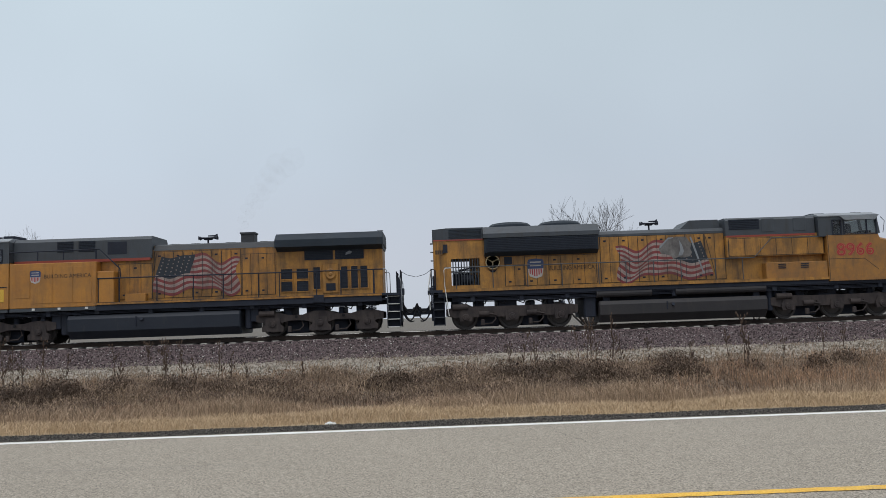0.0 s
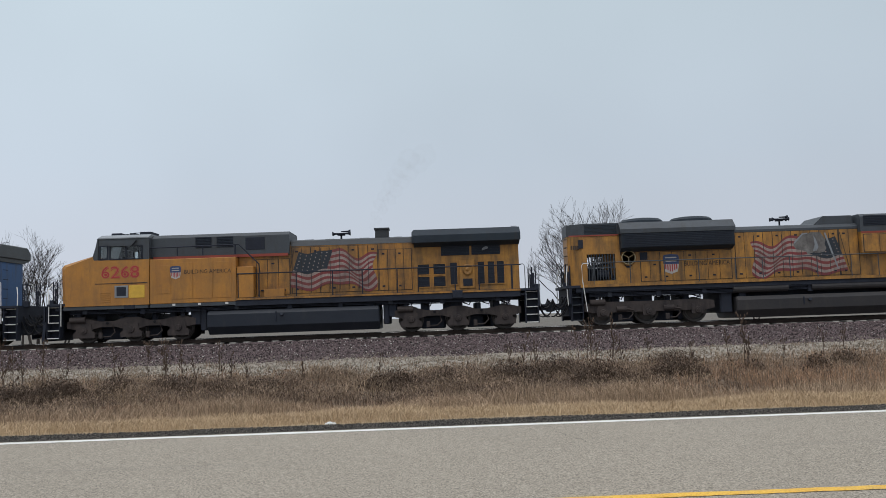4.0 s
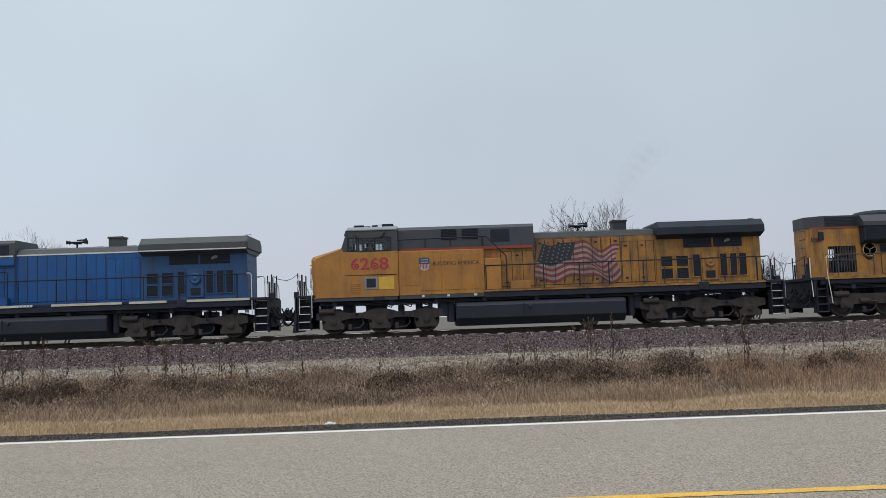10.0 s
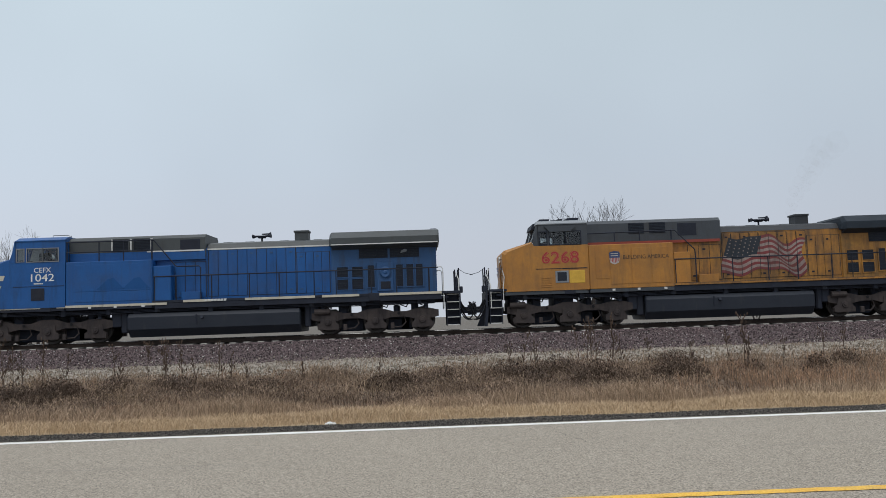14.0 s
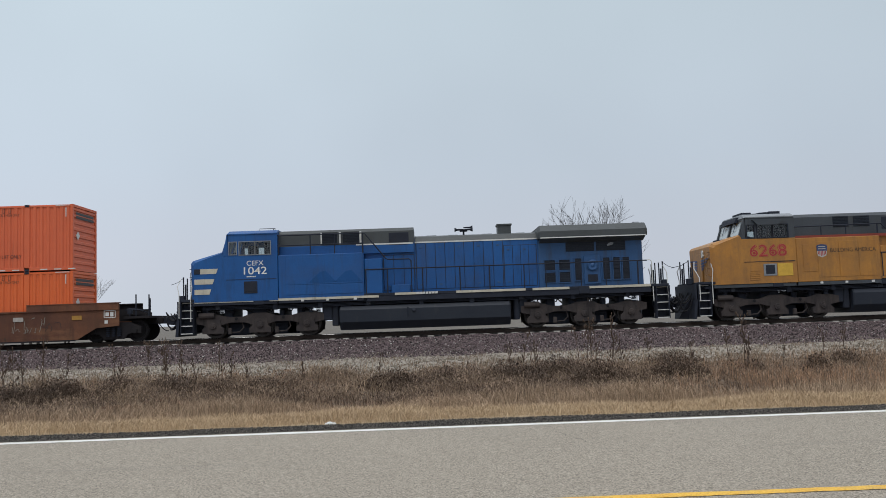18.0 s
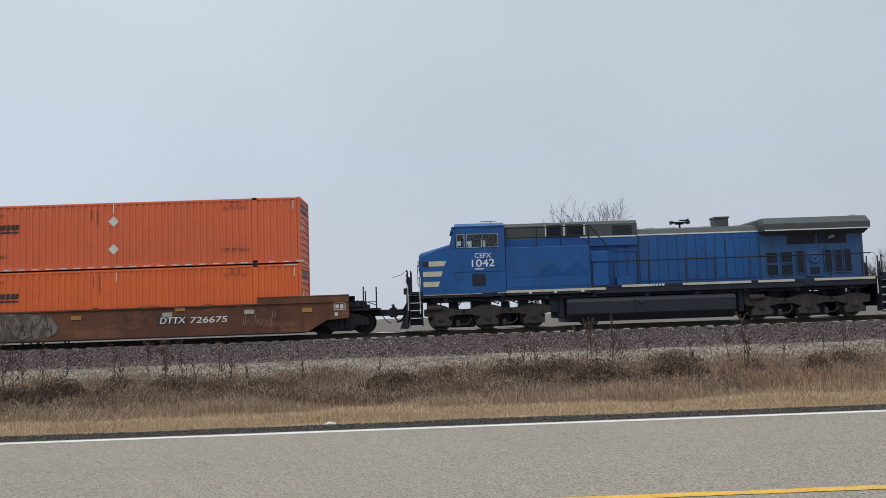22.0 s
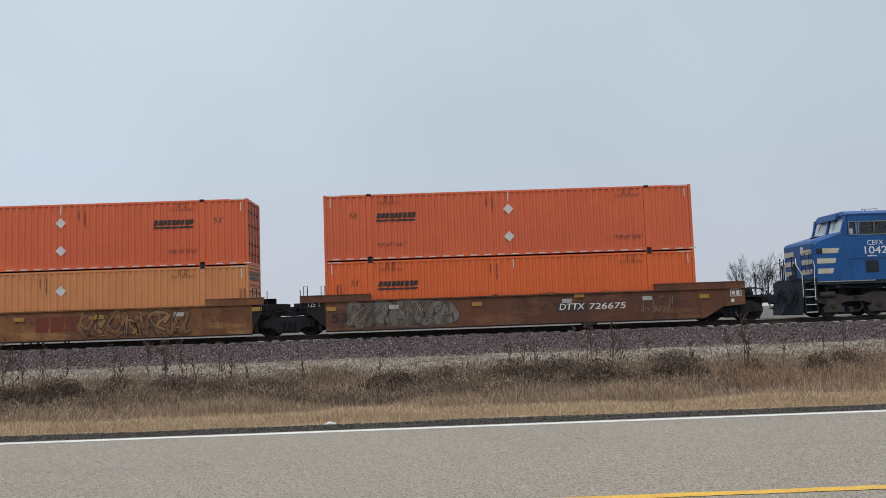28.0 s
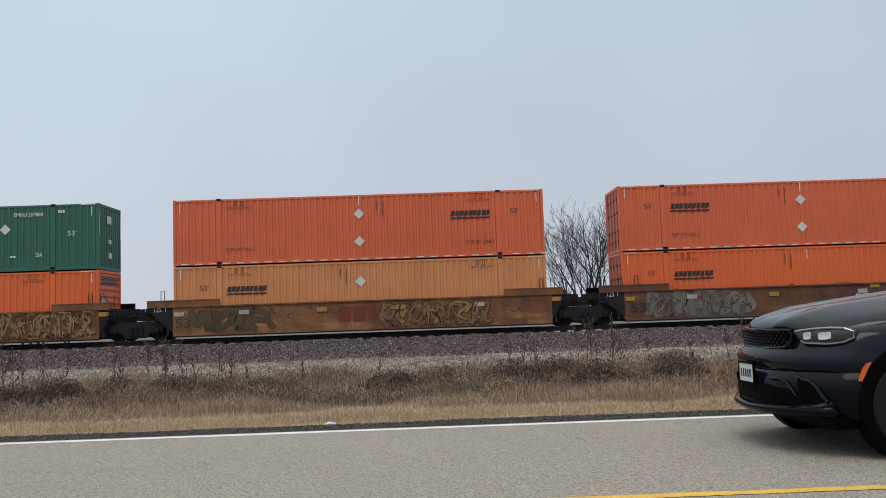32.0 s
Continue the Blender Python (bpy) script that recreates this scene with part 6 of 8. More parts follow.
def build_flat_side():
    """The leading unit: slab radiators at its rear, cab at the far end of the train's head."""
    L = place(thing("locomotive", pose(0, 0, 0), "grimy yellow diesel locomotive with a peeling flag", "locomotive", "locomotives of the train"), 84.57)
    Y = YELLOW_OLD
    under_frame(L, -10.3, 10.4)
    fuel_tank(L, -3.32, 4.02, 0.10, 1.03, TANK_DUSTY)
    bm = B()
    box(bm, -10.3, 10.4, -1.44, 1.44, 1.46, 1.64, 0.01)
    part("deck_beam", fixn(bm), SOOT, L)
    for s in (-1, 1):
        for x0, x1 in ((-3.4, -1.05), (0.05, 3.95)):
            bm = B()
            cyl(bm, (x0, s * 1.28, 1.36), (x1, s * 1.28, 1.36), 0.17, n=14)
            for q in (x0, x1):
                cyl(bm, (q - 0.03, s * 1.28, 1.36), (q + 0.03, s * 1.28, 1.36), 0.18, n=14)
            part("air_reservoir", fixn(bm), TANK_DUSTY, L, "dusty air reservoir under the walkway")
    for x0, x1 in ((-3.95, -3.42), (4.10, 4.34)):
        bm = B()
        box(bm, x0, x1, -1.2, 1.2, 0.35, 1.40, 0.06)
        part("equipment_box", fixn(bm), SOOT, L, "dark equipment box below the frame")
    loco_truck(L, -7.08, (-9.13, -7.12, -4.98), 'emd')
    loco_truck(L, 7.08, (4.98, 7.12, 9.13), 'emd')
    bm = B()
    box(bm, -10.75, 10.75, -1.485, 1.485, 1.62, 1.74, 0.01)
    part("walkway", fixn(bm), SOOT, L, "dark walkway deck")
    bm = B()
    box(bm, -10.1, 10.2, -1.506, -1.49, 1.64, 1.76)
    part("sill_stripe", fixn(bm), Y, L, "grimy yellow walkway edge")
    step_well(L, -10.52, -10.02, 1.7, SOOT, GREY)
    step_well(L, 10.1, 10.6, 1.7, SOOT, GREY)
    end_gear(L, -10.6, -1, SOOT, plow=False)
    end_gear(L, 10.7, 1, SOOT)
    # rear hood with openings
    bm = B()
    for y0, y1 in ((-1.02, -0.96), (0.96, 1.02)):
        wall_holes(bm, -9.85, -8.24, 1.70, 3.95, y0, y1, [(-9.68, -8.43, 1.93, 3.10)])
    box(bm, -8.30, -8.24, -0.96, 0.96, 1.70, 3.95)
    loft(bm, [[(-9.85, -1.02, z), (-10.45, -0.55, z), (-10.45, 0.55, z), (-9.85, 1.02, z), (-9.80, 0.97, z), (-10.38, 0.5, z), (-10.38, -0.5, z), (-9.80, -0.97, z)] for z in (1.70, 3.95)])
    rh = part("rear_hood", fixn(bm), Y, L, "sooty yellow rear hood")
    bm = B()
    prism_z(bm, [(-10.47, -0.56), (-9.86, -1.04), (-8.24, -1.04), (-8.24, 1.04), (-9.86, 1.04), (-10.47, 0.56)], 3.95, 4.46)
    rr_ = part("rear_roof", fixn(bm), GREY, rh, "dark grey louvred roof block")
    bm = B()
    for i in range(7):
        box(bm, -9.75, -8.32, -1.06, -1.035, 4.0 + i * 0.06, 4.035 + i * 0.06)
    part("louvre", fixn(bm), RADBLACK, rr_)
    bm = B()
    box(bm, -10.44, -8.26, -1.05, -1.03, 3.90, 3.955)
    part("stripe", fixn(bm), REDSTRIPE, rh, "thin red stripe")
    bm = B()
    box(bm, -9.6, -8.5, -0.5, 0.5, 1.75, 2.5, 0.05)
    cyl(bm, (-9.2, -0.75, 2.2), (-8.7, -0.75, 2.2), 0.2, n=12)
    tube(bm, [(-9.5, -0.8, 1.8), (-9.3, -0.8, 2.6), (-8.7, -0.8, 2.7), (-8.5, -0.8, 1.9)], 0.06, 8)
    part("compressor", fixn(bm), SOOT, rh, "dark machinery seen in the open bay")
    bm = B()
    box(bm, -8.86, -8.40, -0.62, -0.56, 1.72, 3.9, 0.01)
    part("bay_wall", fixn(bm), YELLOW_OLD, rh)
    for i in range(10):
        bm = B()
        cyl(bm, (-9.60 + i * 0.122, -0.99, 1.93), (-9.60 + i * 0.122, -0.99, 3.10), 0.024, n=6)
        part("bay_bar", fixn(bm), GREY, rh, "worn vertical guard bar")
    bm = B()
    box(bm, -9.68, -8.43, -1.0, -0.97, 2.48, 2.53)
    part("bay_crossbar", fixn(bm), GREY, rh)
    bm = B()
    prism_y(bm, [(-10.02, 3.38), (-9.82, 3.38), (-9.82, 3.75), (-10.02, 3.75)], -1.03, -0.85)
    part("marker_recess", fixn(bm), SOOT, rh)
    for i in range(6):
        bm = B()
        z = 1.95 + i * 0.38
        tube(bm, [(-10.44, -0.55, z), (-10.56, -0.60, z), (-10.56, -0.20, z), (-10.44, -0.20, z)], 0.014, 5)
        part("grab_iron", fixn(bm), GREY, rh)
    bars("number_stencil", -10.36, -9.98, 3.42, 0.18, -0.93, 4, BROWNLET, rh)
    # long hood
    bm = B()
    prism_x(bm, [(-1.02, 1.70), (1.02, 1.70), (1.02, 3.95), (0.9, 4.08), (0.4, 4.15), (-0.4, 4.15), (-0.9, 4.08), (-1.02, 3.95)], -8.24, 2.42)
    h_ = part("engine_hood", fixn(bm), Y, L, "sooty yellow engine hood with hinged doors")
    bm = B()
    prism_x(bm, [(-1.035, 3.86), (-1.035, 3.96), (-0.91, 4.095), (-0.4, 4.165), (0.4, 4.165), (0.91, 4.095), (1.035, 3.96), (1.035, 3.86)], -3.2, 2.41)
    part("hood_roof", fixn(bm), GREY, h_)
    # radiator bank
    bm = B()
    prism_x(bm, [(-1.10, 3.15), (1.10, 3.15), (1.42, 3.30), (1.46, 4.10), (1.15, 4.40), (-1.15, 4.40), (-1.46, 4.10), (-1.42, 3.30)], -8.22, -3.24)
    r_ = part("radiator_bank", fixn(bm), RADBLACK, L, "flared dark radiator bank")
    bm = B()
    prism_x(bm, [(-1.50, 3.94), (1.50, 3.94), (1.50, 4.12), (1.18, 4.44), (-1.18, 4.44), (-1.50, 4.12)], -8.26, -3.20)
    part("radiator_roof", fixn(bm), GREY, r_)
    grille(r_, -8.1, -3.35, 3.32, 3.92, -1.455, SOOT, 8)
    for x in (-6.95, -4.70):
        bm = B()
        loft(bm, [[(x + math.cos(k * 0.3142) * r, math.sin(k * 0.3142) * r, z) for k in range(20)] for z, r in ((4.42, 0.98), (4.56, 0.96), (4.66, 0.84), (4.70, 0.60))])
        part("fan_cover", fixn(bm), RADBLACK, r_, "round roof fan cover")
    mouth = B()
    lathe_y(mouth, [(0.02, -1.03), (0.33, -1.03), (0.36, -1.07), (0.30, -1.05), (0.02, -1.04)], -7.86, 2.90, 20)
    mo = part("blower_inlet", fixn(mouth), YELLOW_WORN, h_, "grimy yellow blower inlet")
    bm = B()
    prism_y(bm, [(-8.20, 3.14), (-8.20, 2.86), (-8.02, 2.55), (-7.94, 2.46), (-7.78, 2.46), (-7.70, 2.55), (-7.52, 2.86), (-7.52, 3.14)], -1.026, -1.01)
    part("inlet_backing", fixn(bm), SOOT, mo, "sooty plate behind the inlet")
    ring = B()
    lathe_y(ring, [(0.275, -1.12), (0.295, -1.14), (0.315, -1.12), (0.295, -1.10), (0.275, -1.12)], -7.86, 2.90, 24)
    for k in range(3):
        a_ = k * 2.0944 + 0.5
        cyl(ring, (-7.86, -1.12, 2.90), (-7.86 + math.cos(a_) * 0.28, -1.12, 2.90 + math.sin(a_) * 0.28), 0.014, n=6)
    part("inlet_ring", fixn(ring), PALE_TAN, mo, "pale ring with three spokes")
    bm = B()
    box(bm, -7.35, -7.0, -1.04, -1.02, 2.78, 3.12, 0.01)
    part("vent_screen", fixn(bm), SOOT, h_)
    panel_row(h_, "hood_door", -7.32, -6.5, 2, 1.84, 2.74, 1.02, Y)
    panel_row(h_, "hood_door", -6.45, -3.3, 6, 1.84, 3.10, 1.02, Y)
    panel_row(h_, "hood_door", -3.1, 1.5, 11, 1.84, 3.84, 1.02, Y)
    panel_row(h_, "hood_door", 1.55, 2.40, 2, 1.84, 3.84, 1.02, Y)
    shield(h_, -6.34, -5.62, 2.12, 2.96, -1.05)
    words("slogan", "BUILDING AMERICA", -5.40, -3.38, 2.56, 0.20, -1.058, BROWNLET, h_, label="dark brown slogan lettering")
    flag(h_, -2.32, 1.62, 1.98, 3.60, -1.048, [-3.1 + i * 0.4182 for i in range(12)], flip=True)
    bm = B()
    rr = random.Random(4)
    plate(bm, [(-0.50, 3.16), (-0.40, 3.02), (-0.16, 2.98), (0.02, 2.92), (0.10, 2.78), (0.36, 2.86), (0.60, 2.82), (0.86, 2.88), (0.95, 3.04), (0.88, 3.22), (0.94, 3.40), (0.80, 3.62), (0.72, 3.74), (0.30, 3.76), (0.14, 3.70), (-0.08, 3.74), (-0.20, 3.58), (-0.34, 3.44), (-0.50, 3.32)], -1.054)
    part("peeled_patch", bm, PEEL, h_, "bare grey patch where the decal peeled")
    for k, pts in enumerate(([(-0.48, 3.34), (-0.30, 3.52), (-0.10, 3.72), (0.16, 3.74), (0.14, 3.70), (-0.06, 3.66), (-0.26, 3.46), (-0.46, 3.26)], [(0.34, 2.92), (0.44, 3.20), (0.40, 3.62), (0.52, 3.40), (0.60, 3.10), (0.50, 2.92)],
                             [(0.88, 3.70), (1.00, 3.30), (1.16, 2.80), (1.40, 2.10), (1.46, 2.08), (1.24, 2.80), (1.06, 3.40), (0.94, 3.74)])):
        bm = B()
        plate(bm, pts, -1.0565)
        part("torn_decal", bm, GREY_LT, h_, "torn pale strip of decal film")
    # roof blocks
    horns(L, -0.62, 4.40)
    bm = B()
    prism_y(bm, [(0.52, 4.10), (2.30, 4.10), (2.22, 4.47), (0.95, 4.47)], -0.9, 0.9)
    part("exhaust_silencer", fixn(bm), GREY, L, "grey exhaust silencer housing")
    bm = B()
    prism_x(bm, [(-1.30, 3.70), (1.30, 3.70), (1.30, 4.36), (1.15, 4.48), (-1.15, 4.48), (-1.30, 4.36)], 2.40, 6.35)
    b_ = part("inverter_housing", fixn(bm), GREY, L, "grey inverter housing")
    grille(b_, 2.55, 3.9, 3.95, 4.40, -1.30, SOOT, 6)
    for x0, x1 in ((4.0, 4.55), (5.4, 5.95)):
        bm = B()
        box(bm, x0, x1, -1.32, -1.30, 3.82, 4.40, 0.01)
        part("cover_plate", fixn(bm), GREY, b_)
    bm = B()
    box(bm, 2.42, 6.33, -1.31, -1.302, 3.62, 3.70)
    part("stripe", fixn(bm), REDSTRIPE, b_, "thin red stripe")
    bm = B()
    box(bm, 2.42, 6.74, -1.02, 1.02, 1.70, 3.71, 0.02)
    box(bm, 2.42, 6.72, -1.30, 1.30, 2.75, 3.71, 0.02)
    e_ = part("electrical_hood", fixn(bm), Y, L)
    panel_row(e_, "cover_plate", 2.5, 6.68, 6, 2.8, 3.55, 1.30, Y, latches=False)
    bm = B()
    box(bm, 4.02, 6.74, -1.48, -1.0, 1.70, 2.45, 0.03)
    q_ = part("battery_box", fixn(bm), YELLOW_WORN, L, "rust-tinged yellow battery box")
    for x0 in (4.55, 5.55):
        for i in range(3):
            bm = B()
            box(bm, x0, x0 + 0.34, -1.50, -1.478, 2.18 + i * 0.08, 2.22 + i * 0.08)
            part("slot", fixn(bm), SOOT, q_)
    # cab and nose
    prof = [(6.75, 1.56), (6.75, 3.62), (9.02, 3.62), (9.1, 3.42), (10.45, 3.10), (10.6, 2.9), (10.6, 1.56)]
    shr = [(x - (0.12 if x > 10 else 0), z - (0.08 if z > 2.8 else 0)) for x, z in prof]
    bm = B()
    loft(bm, [[(x, y, z) for x, z in p] for y, p in ((-1.52, shr), (-1.4, prof), (1.4, prof), (1.52, shr))])
    c = part("cab", fixn(bm), YELLOW_WORN, L, "broad yellow safety cab")
    bm = B()
    for y0, y1 in ((-1.50, -1.44), (1.44, 1.50)):
        wall_holes(bm, 6.42, 9.04, 3.52, 4.40, y0, y1, [(7.05, 7.40, 3.62, 4.20), (7.55, 8.95, 3.56, 4.20)])
    box(bm, 6.42, 6.48, -1.44, 1.44, 3.52, 4.40)
    for y in (-1.44, -0.06, 1.32):
        prism_y(bm, [(9.04, 3.60), (9.16, 3.60), (9.04, 4.40), (8.94, 4.40)], y, y + 0.12)
    u_ = part("cab_top", fixn(bm), GREY, c)
    bm = B()
    loft(bm, [[(x, y, z) for x, z in p] for y, p in ((-1.53, [(6.42, 4.38), (6.42, 4.42), (9.06, 4.42), (9.14, 4.38)]), (-1.1, [(6.42, 4.38), (6.42, 4.56), (9.0, 4.56), (9.14, 4.38)]),
                                                     (1.1, [(6.42, 4.38), (6.42, 4.56), (9.0, 4.56), (9.14, 4.38)]), (1.53, [(6.42, 4.38), (6.42, 4.42), (9.06, 4.42), (9.14, 4.38)]))])
    part("cab_roof", fixn(bm), GREY_LT, c)
    bm = B()
    for x0, x1, z in ((6.6, 7.2, 0.07), (7.6, 8.2, 0.05), (8.4, 8.9, 0.07)):
        box(bm, x0, x1, -0.5, 0.5, 4.55, 4.57 + z, 0.02)
    part("roof_fittings", fixn(bm), SOOT, c)
    for s in (-1, 1):
        for x0, x1 in ((7.05, 7.40), (7.55, 8.5), (8.56, 8.95)):
            window_in(u_, x0, x1, 3.60, 4.20, s * 1.5, SOOT, s)
    bm = B()
    box(bm, 7.6, 8.2, -0.9, -0.2, 3.5, 4.1, 0.08)
    box(bm, 7.0, 7.7, 0.1, 0.8, 3.5, 4.25, 0.08)
    box(bm, 6.5, 6.7, -1.3, 1.3, 3.5, 4.38, 0.02)
    # Added partition, no known part: stops daylight from the far windows.
    box(bm, 6.7, 8.35, 0.55, 0.75, 3.5, 4.38, 0.02)
    box(bm, 8.5, 8.9, -1.2, 1.2, 3.5, 3.75, 0.03)
    part("cab_interior", fixn(bm), SOOT, u_, "dark seats, console and light-blocking boxes inside the cab")
    bm = B()
    prism_y(bm, [(7.35, 4.38), (9.05, 4.38), (8.9, 4.20), (7.55, 4.20)], -1.62, -1.50)
    part("sun_visor", fixn(bm), GREY_LT, u_)
    for y in (-0.72, 0.68):
        bm = B()
        loft(bm, [[(x, yy, z) for x, z in ((9.11, 3.62), (9.12, 3.62), (9.0, 4.34), (8.99, 4.34))] for yy in (y - 0.58, y + 0.58)])
        g = part("windshield", fixn(bm), GLASS, u_, "windshield glass made pale for the reflected sky")
        g.visible_shadow = False
    bm = B()
    tube(bm, [(9.16, -1.55, 4.30), (9.26, -1.66, 4.1), (9.2, -1.6, 3.6)], 0.016, 5)
    part("mirror_arm", fixn(bm), SOOT, u_)
    number(c, "8966", 7.14, 8.80, 2.92, 0.58, -1.527, REDNUM, NUMEDGE)
    bm = B()
    stroke(bm, [(6.79, 2.52), (8.35, 2.50), (8.95, 2.0)], 0.025, -1.525)
    stroke(bm, [(6.79, 1.6), (6.79, 3.6)], 0.025, -1.525)
    part("seam", bm, BROWNLET, c)
    for s in (-1, 1):
        xs = [-9.5, -7.9, -6.4, -4.9, -3.3, -2.1, -0.9, 0.3, 1.8, 3.0]
        handrail(L, [(-10.0, s * 1.46, 2.70), (3.53, s * 1.46, 2.70), (4.33, s * 1.46, 3.52), (6.68, s * 1.46, 3.52)], 0.022, GREY, "", [(x, s * 1.46, 2.7) for x in xs])
        handrail(L, [(-9.7, s * 1.5, 2.68), (-9.95, s * 1.5, 2.68), (-10.02, s * 1.5, 2.6), (-10.0, s * 1.5, 1.9), (-9.85, s * 1.5, 0.6)], 0.02, RAILWHITE, "pale bent grab rail")
        handrail(L, [(-10.6, s * 1.2, 2.6), (-10.7, s * 1.4, 2.0), (-10.66, s * 1.46, 0.9)], 0.02, RAILWHITE, "pale bent grab rail")
        handrail(L, [(10.3, s * 1.4, 2.6), (10.6, s * 1.45, 2.2), (10.62, s * 1.5, 0.9)], 0.02, RAILWHITE, "pale bent grab rail")


# ---- containers ----
BOX_L, BOX_W, BOX_H = 16.154, 2.591, 2.896


def corrugated(bm, a0, a1, pitch, z0, z1, off, depth, axis, s):
    """A ribbed sheet from a0 to a1, standing between z0 and z1; axis 'x' for sides, 'y' for ends, 'h' for ends ribbed crosswise."""
    n = max(1, round((a1 - a0) / pitch))
    p = (a1 - a0) / n
    pts = []
    for i in range(n):
        b = a0 + i * p
        pts += [(b, 0), (b + 0.36 * p, 0), (b + 0.5 * p, depth), (b + 0.86 * p, depth)]
    pts.append((a1, 0))
    lo, hi = [], []
    for q, d in pts:
        o = off + s * d
        if axis == 'x':
            lo.append(bm.verts.new((q, o, z0)))
            hi.append(bm.verts.new((q, o, z1)))
        else:
            lo.append(bm.verts.new((o, q, z0)))
            hi.append(bm.verts.new((o, q, z1)))
    for i in range(len(pts) - 1):
        bm.faces.new((lo[i], lo[i + 1], hi[i + 1], hi[i]))
    return bm


def ribbed_across(bm, y0, y1, z0, z1, n, off, depth, s):
    rows = []
    p = (z1 - z0) / n
    for i in range(n):
        b = z0 + i * p
        for z, d in ((b, 0), (b + 0.45 * p, 0), (b + 0.55 * p, depth), (b + 0.9 * p, depth)):
            rows.append((z, d))
    rows.append((z1, 0))
    L = [bm.verts.new((off + s * d, y0, z)) for z, d in rows]
    R = [bm.verts.new((off + s * d, y1, z)) for z, d in rows]
    for i in range(len(rows) - 1):
        bm.faces.new((L[i], R[i], R[i + 1], L[i + 1]))


def container(u, dz, paint, label, marks, ends, strips=True):
    C = place(thing("container", pose(0, 0, 0), label, "container", "stacked containers"), u, dz)
    h, w = BOX_L / 2, BOX_W / 2
    for s in (-1, 1):
        bm = B()
        corrugated(bm, -h + 0.12, -h + 1.86, 0.28, 0.17, BOX_H - 0.11, s * (w - 0.040), 0.037, 'x', s)
        corrugated(bm, -h + 2.10, h - 2.10, 0.28, 0.17, BOX_H - 0.11, s * (w - 0.040), 0.037, 'x', s)
        corrugated(bm, h - 1.86, h - 0.12, 0.28, 0.17, BOX_H - 0.11, s * (w - 0.040), 0.037, 'x', s)
        part("side_panel", fixn(bm), paint, C)
        for z0, z1, nm in ((0.0, 0.17, "bottom_rail"), (BOX_H - 0.11, BOX_H - 0.04, "top_rail")):
            bm = B()
            box(bm, -h + 0.1, h - 0.1, min(s * w, s * (w - 0.09)), max(s * w, s * (w - 0.09)), z0 + (0.03 if z0 == 0 else 0), z1, 0.012)
            part(nm, fixn(bm), paint, C)
        for x in (-h + 0.06, h - 0.06):
            bm = B()
            box(bm, x - 0.06, x + 0.06, min(s * w, s * (w - 0.14)), max(s * w, s * (w - 0.14)), 0.0, BOX_H, 0.015)
            part("corner_post", fixn(bm), paint, C)
        for x in (-h + 1.98, h - 1.98):
            bm = B()
            box(bm, x - 0.12, x + 0.12, min(s * w, s * (w - 0.1)), max(s * w, s * (w - 0.1)), 0.0, BOX_H, 0.012)
            pp = part("stacking_post", fixn(bm), paint, C)
            for z in (0.0, BOX_H - 0.09):
                bm = B()
                box(bm, x - 0.10, x + 0.10, min(s * (w + 0.006), s * (w - 0.12)), max(s * (w + 0.006), s * (w - 0.12)), z, z + 0.10, 0.012)
                box(bm, x - 0.045, x + 0.045, min(s * (w + 0.012), s * w), max(s * (w + 0.012), s * w), z + 0.03, z + 0.075)
                part("corner_casting", fixn(bm), SOOT, pp, "dark twist-lock casting")
    for s, kind in ((-1, ends[0]), (1, ends[1])):
        o = s * (h - 0.05)
        if kind == 'door':
            for y0 in (-w + 0.10, 0.02):
                bm = B()
                corrugated(bm, y0, y0 + w - 0.13, 0.5, 0.15, BOX_H - 0.12, o, 0.025, 'y', s)
                d = part("end_door", fixn(bm), paint, C)
                for k in (0.25, 0.75):
                    y = y0 + k * (w - 0.13)
                    bm = B()
                    cyl(bm, (o + s * 0.045, y, 0.1), (o + s * 0.045, y, BOX_H - 0.1), 0.02, n=8)
                    part("lock_rod", fixn(bm), GREY_LT, d, "galvanised lock rod")
                    for z in (0.5, 0.95, 1.75, 2.35):
                        bm = B()
                        box(bm, o + s * 0.035 - 0.02, o + s * 0.035 + 0.02, y - 0.09, y + 0.09, z - 0.035, z + 0.035)
                        part("rod_bracket", fixn(bm), SOOT, d)
        elif kind == 'ribs':
            bm = B()
            corrugated(bm, -w + 0.1, w - 0.1, 0.27, 0.15, BOX_H - 0.12, o, 0.03, 'y', s)
            part("end_wall", fixn(bm), paint, C)
        else:
            bm = B()
            ribbed_across(bm, -w + 0.1, w - 0.1, 0.15, BOX_H - 0.12, 9, o, 0.035, s)
            part("end_wall", fixn(bm), paint, C)
            bm = B()
            o2 = o + s * 0.042
            for z0, z1 in ((2.30, 2.42), (2.46, 2.58)):
                bm.faces.new([bm.verts.new((o2, q, z)) for q, z in ((-0.95, z0), (0.95, z0), (0.95, z1), (-0.95, z1))])
            part("end_lettering", bm, LOGOBLACK, C, "dark lettered band, unreadable")
            bm = B()
            bm.faces.new([bm.verts.new((o2, -0.75 + q, 1.55 + z)) for q, z in ((-0.2, 0), (0, -0.2), (0.2, 0), (0, 0.2))])
            part("placard_holder", bm, PALEMARK, C, "white diamond placard")
        for nm, z0, z1 in (("end_sill", 0.0, 0.15), ("end_header", BOX_H - 0.12, BOX_H)):
            bm = B()
            box(bm, min(s * h, s * (h - 0.12)), max(s * h, s * (h - 0.12)), -w + 0.1, w - 0.1, z0, z1, 0.012)
            part(nm, fixn(bm), paint, C)
    bm = B()
    box(bm, -h + 0.1, h - 0.1, -w + 0.05, w - 0.05, BOX_H - 0.05, BOX_H - 0.01)
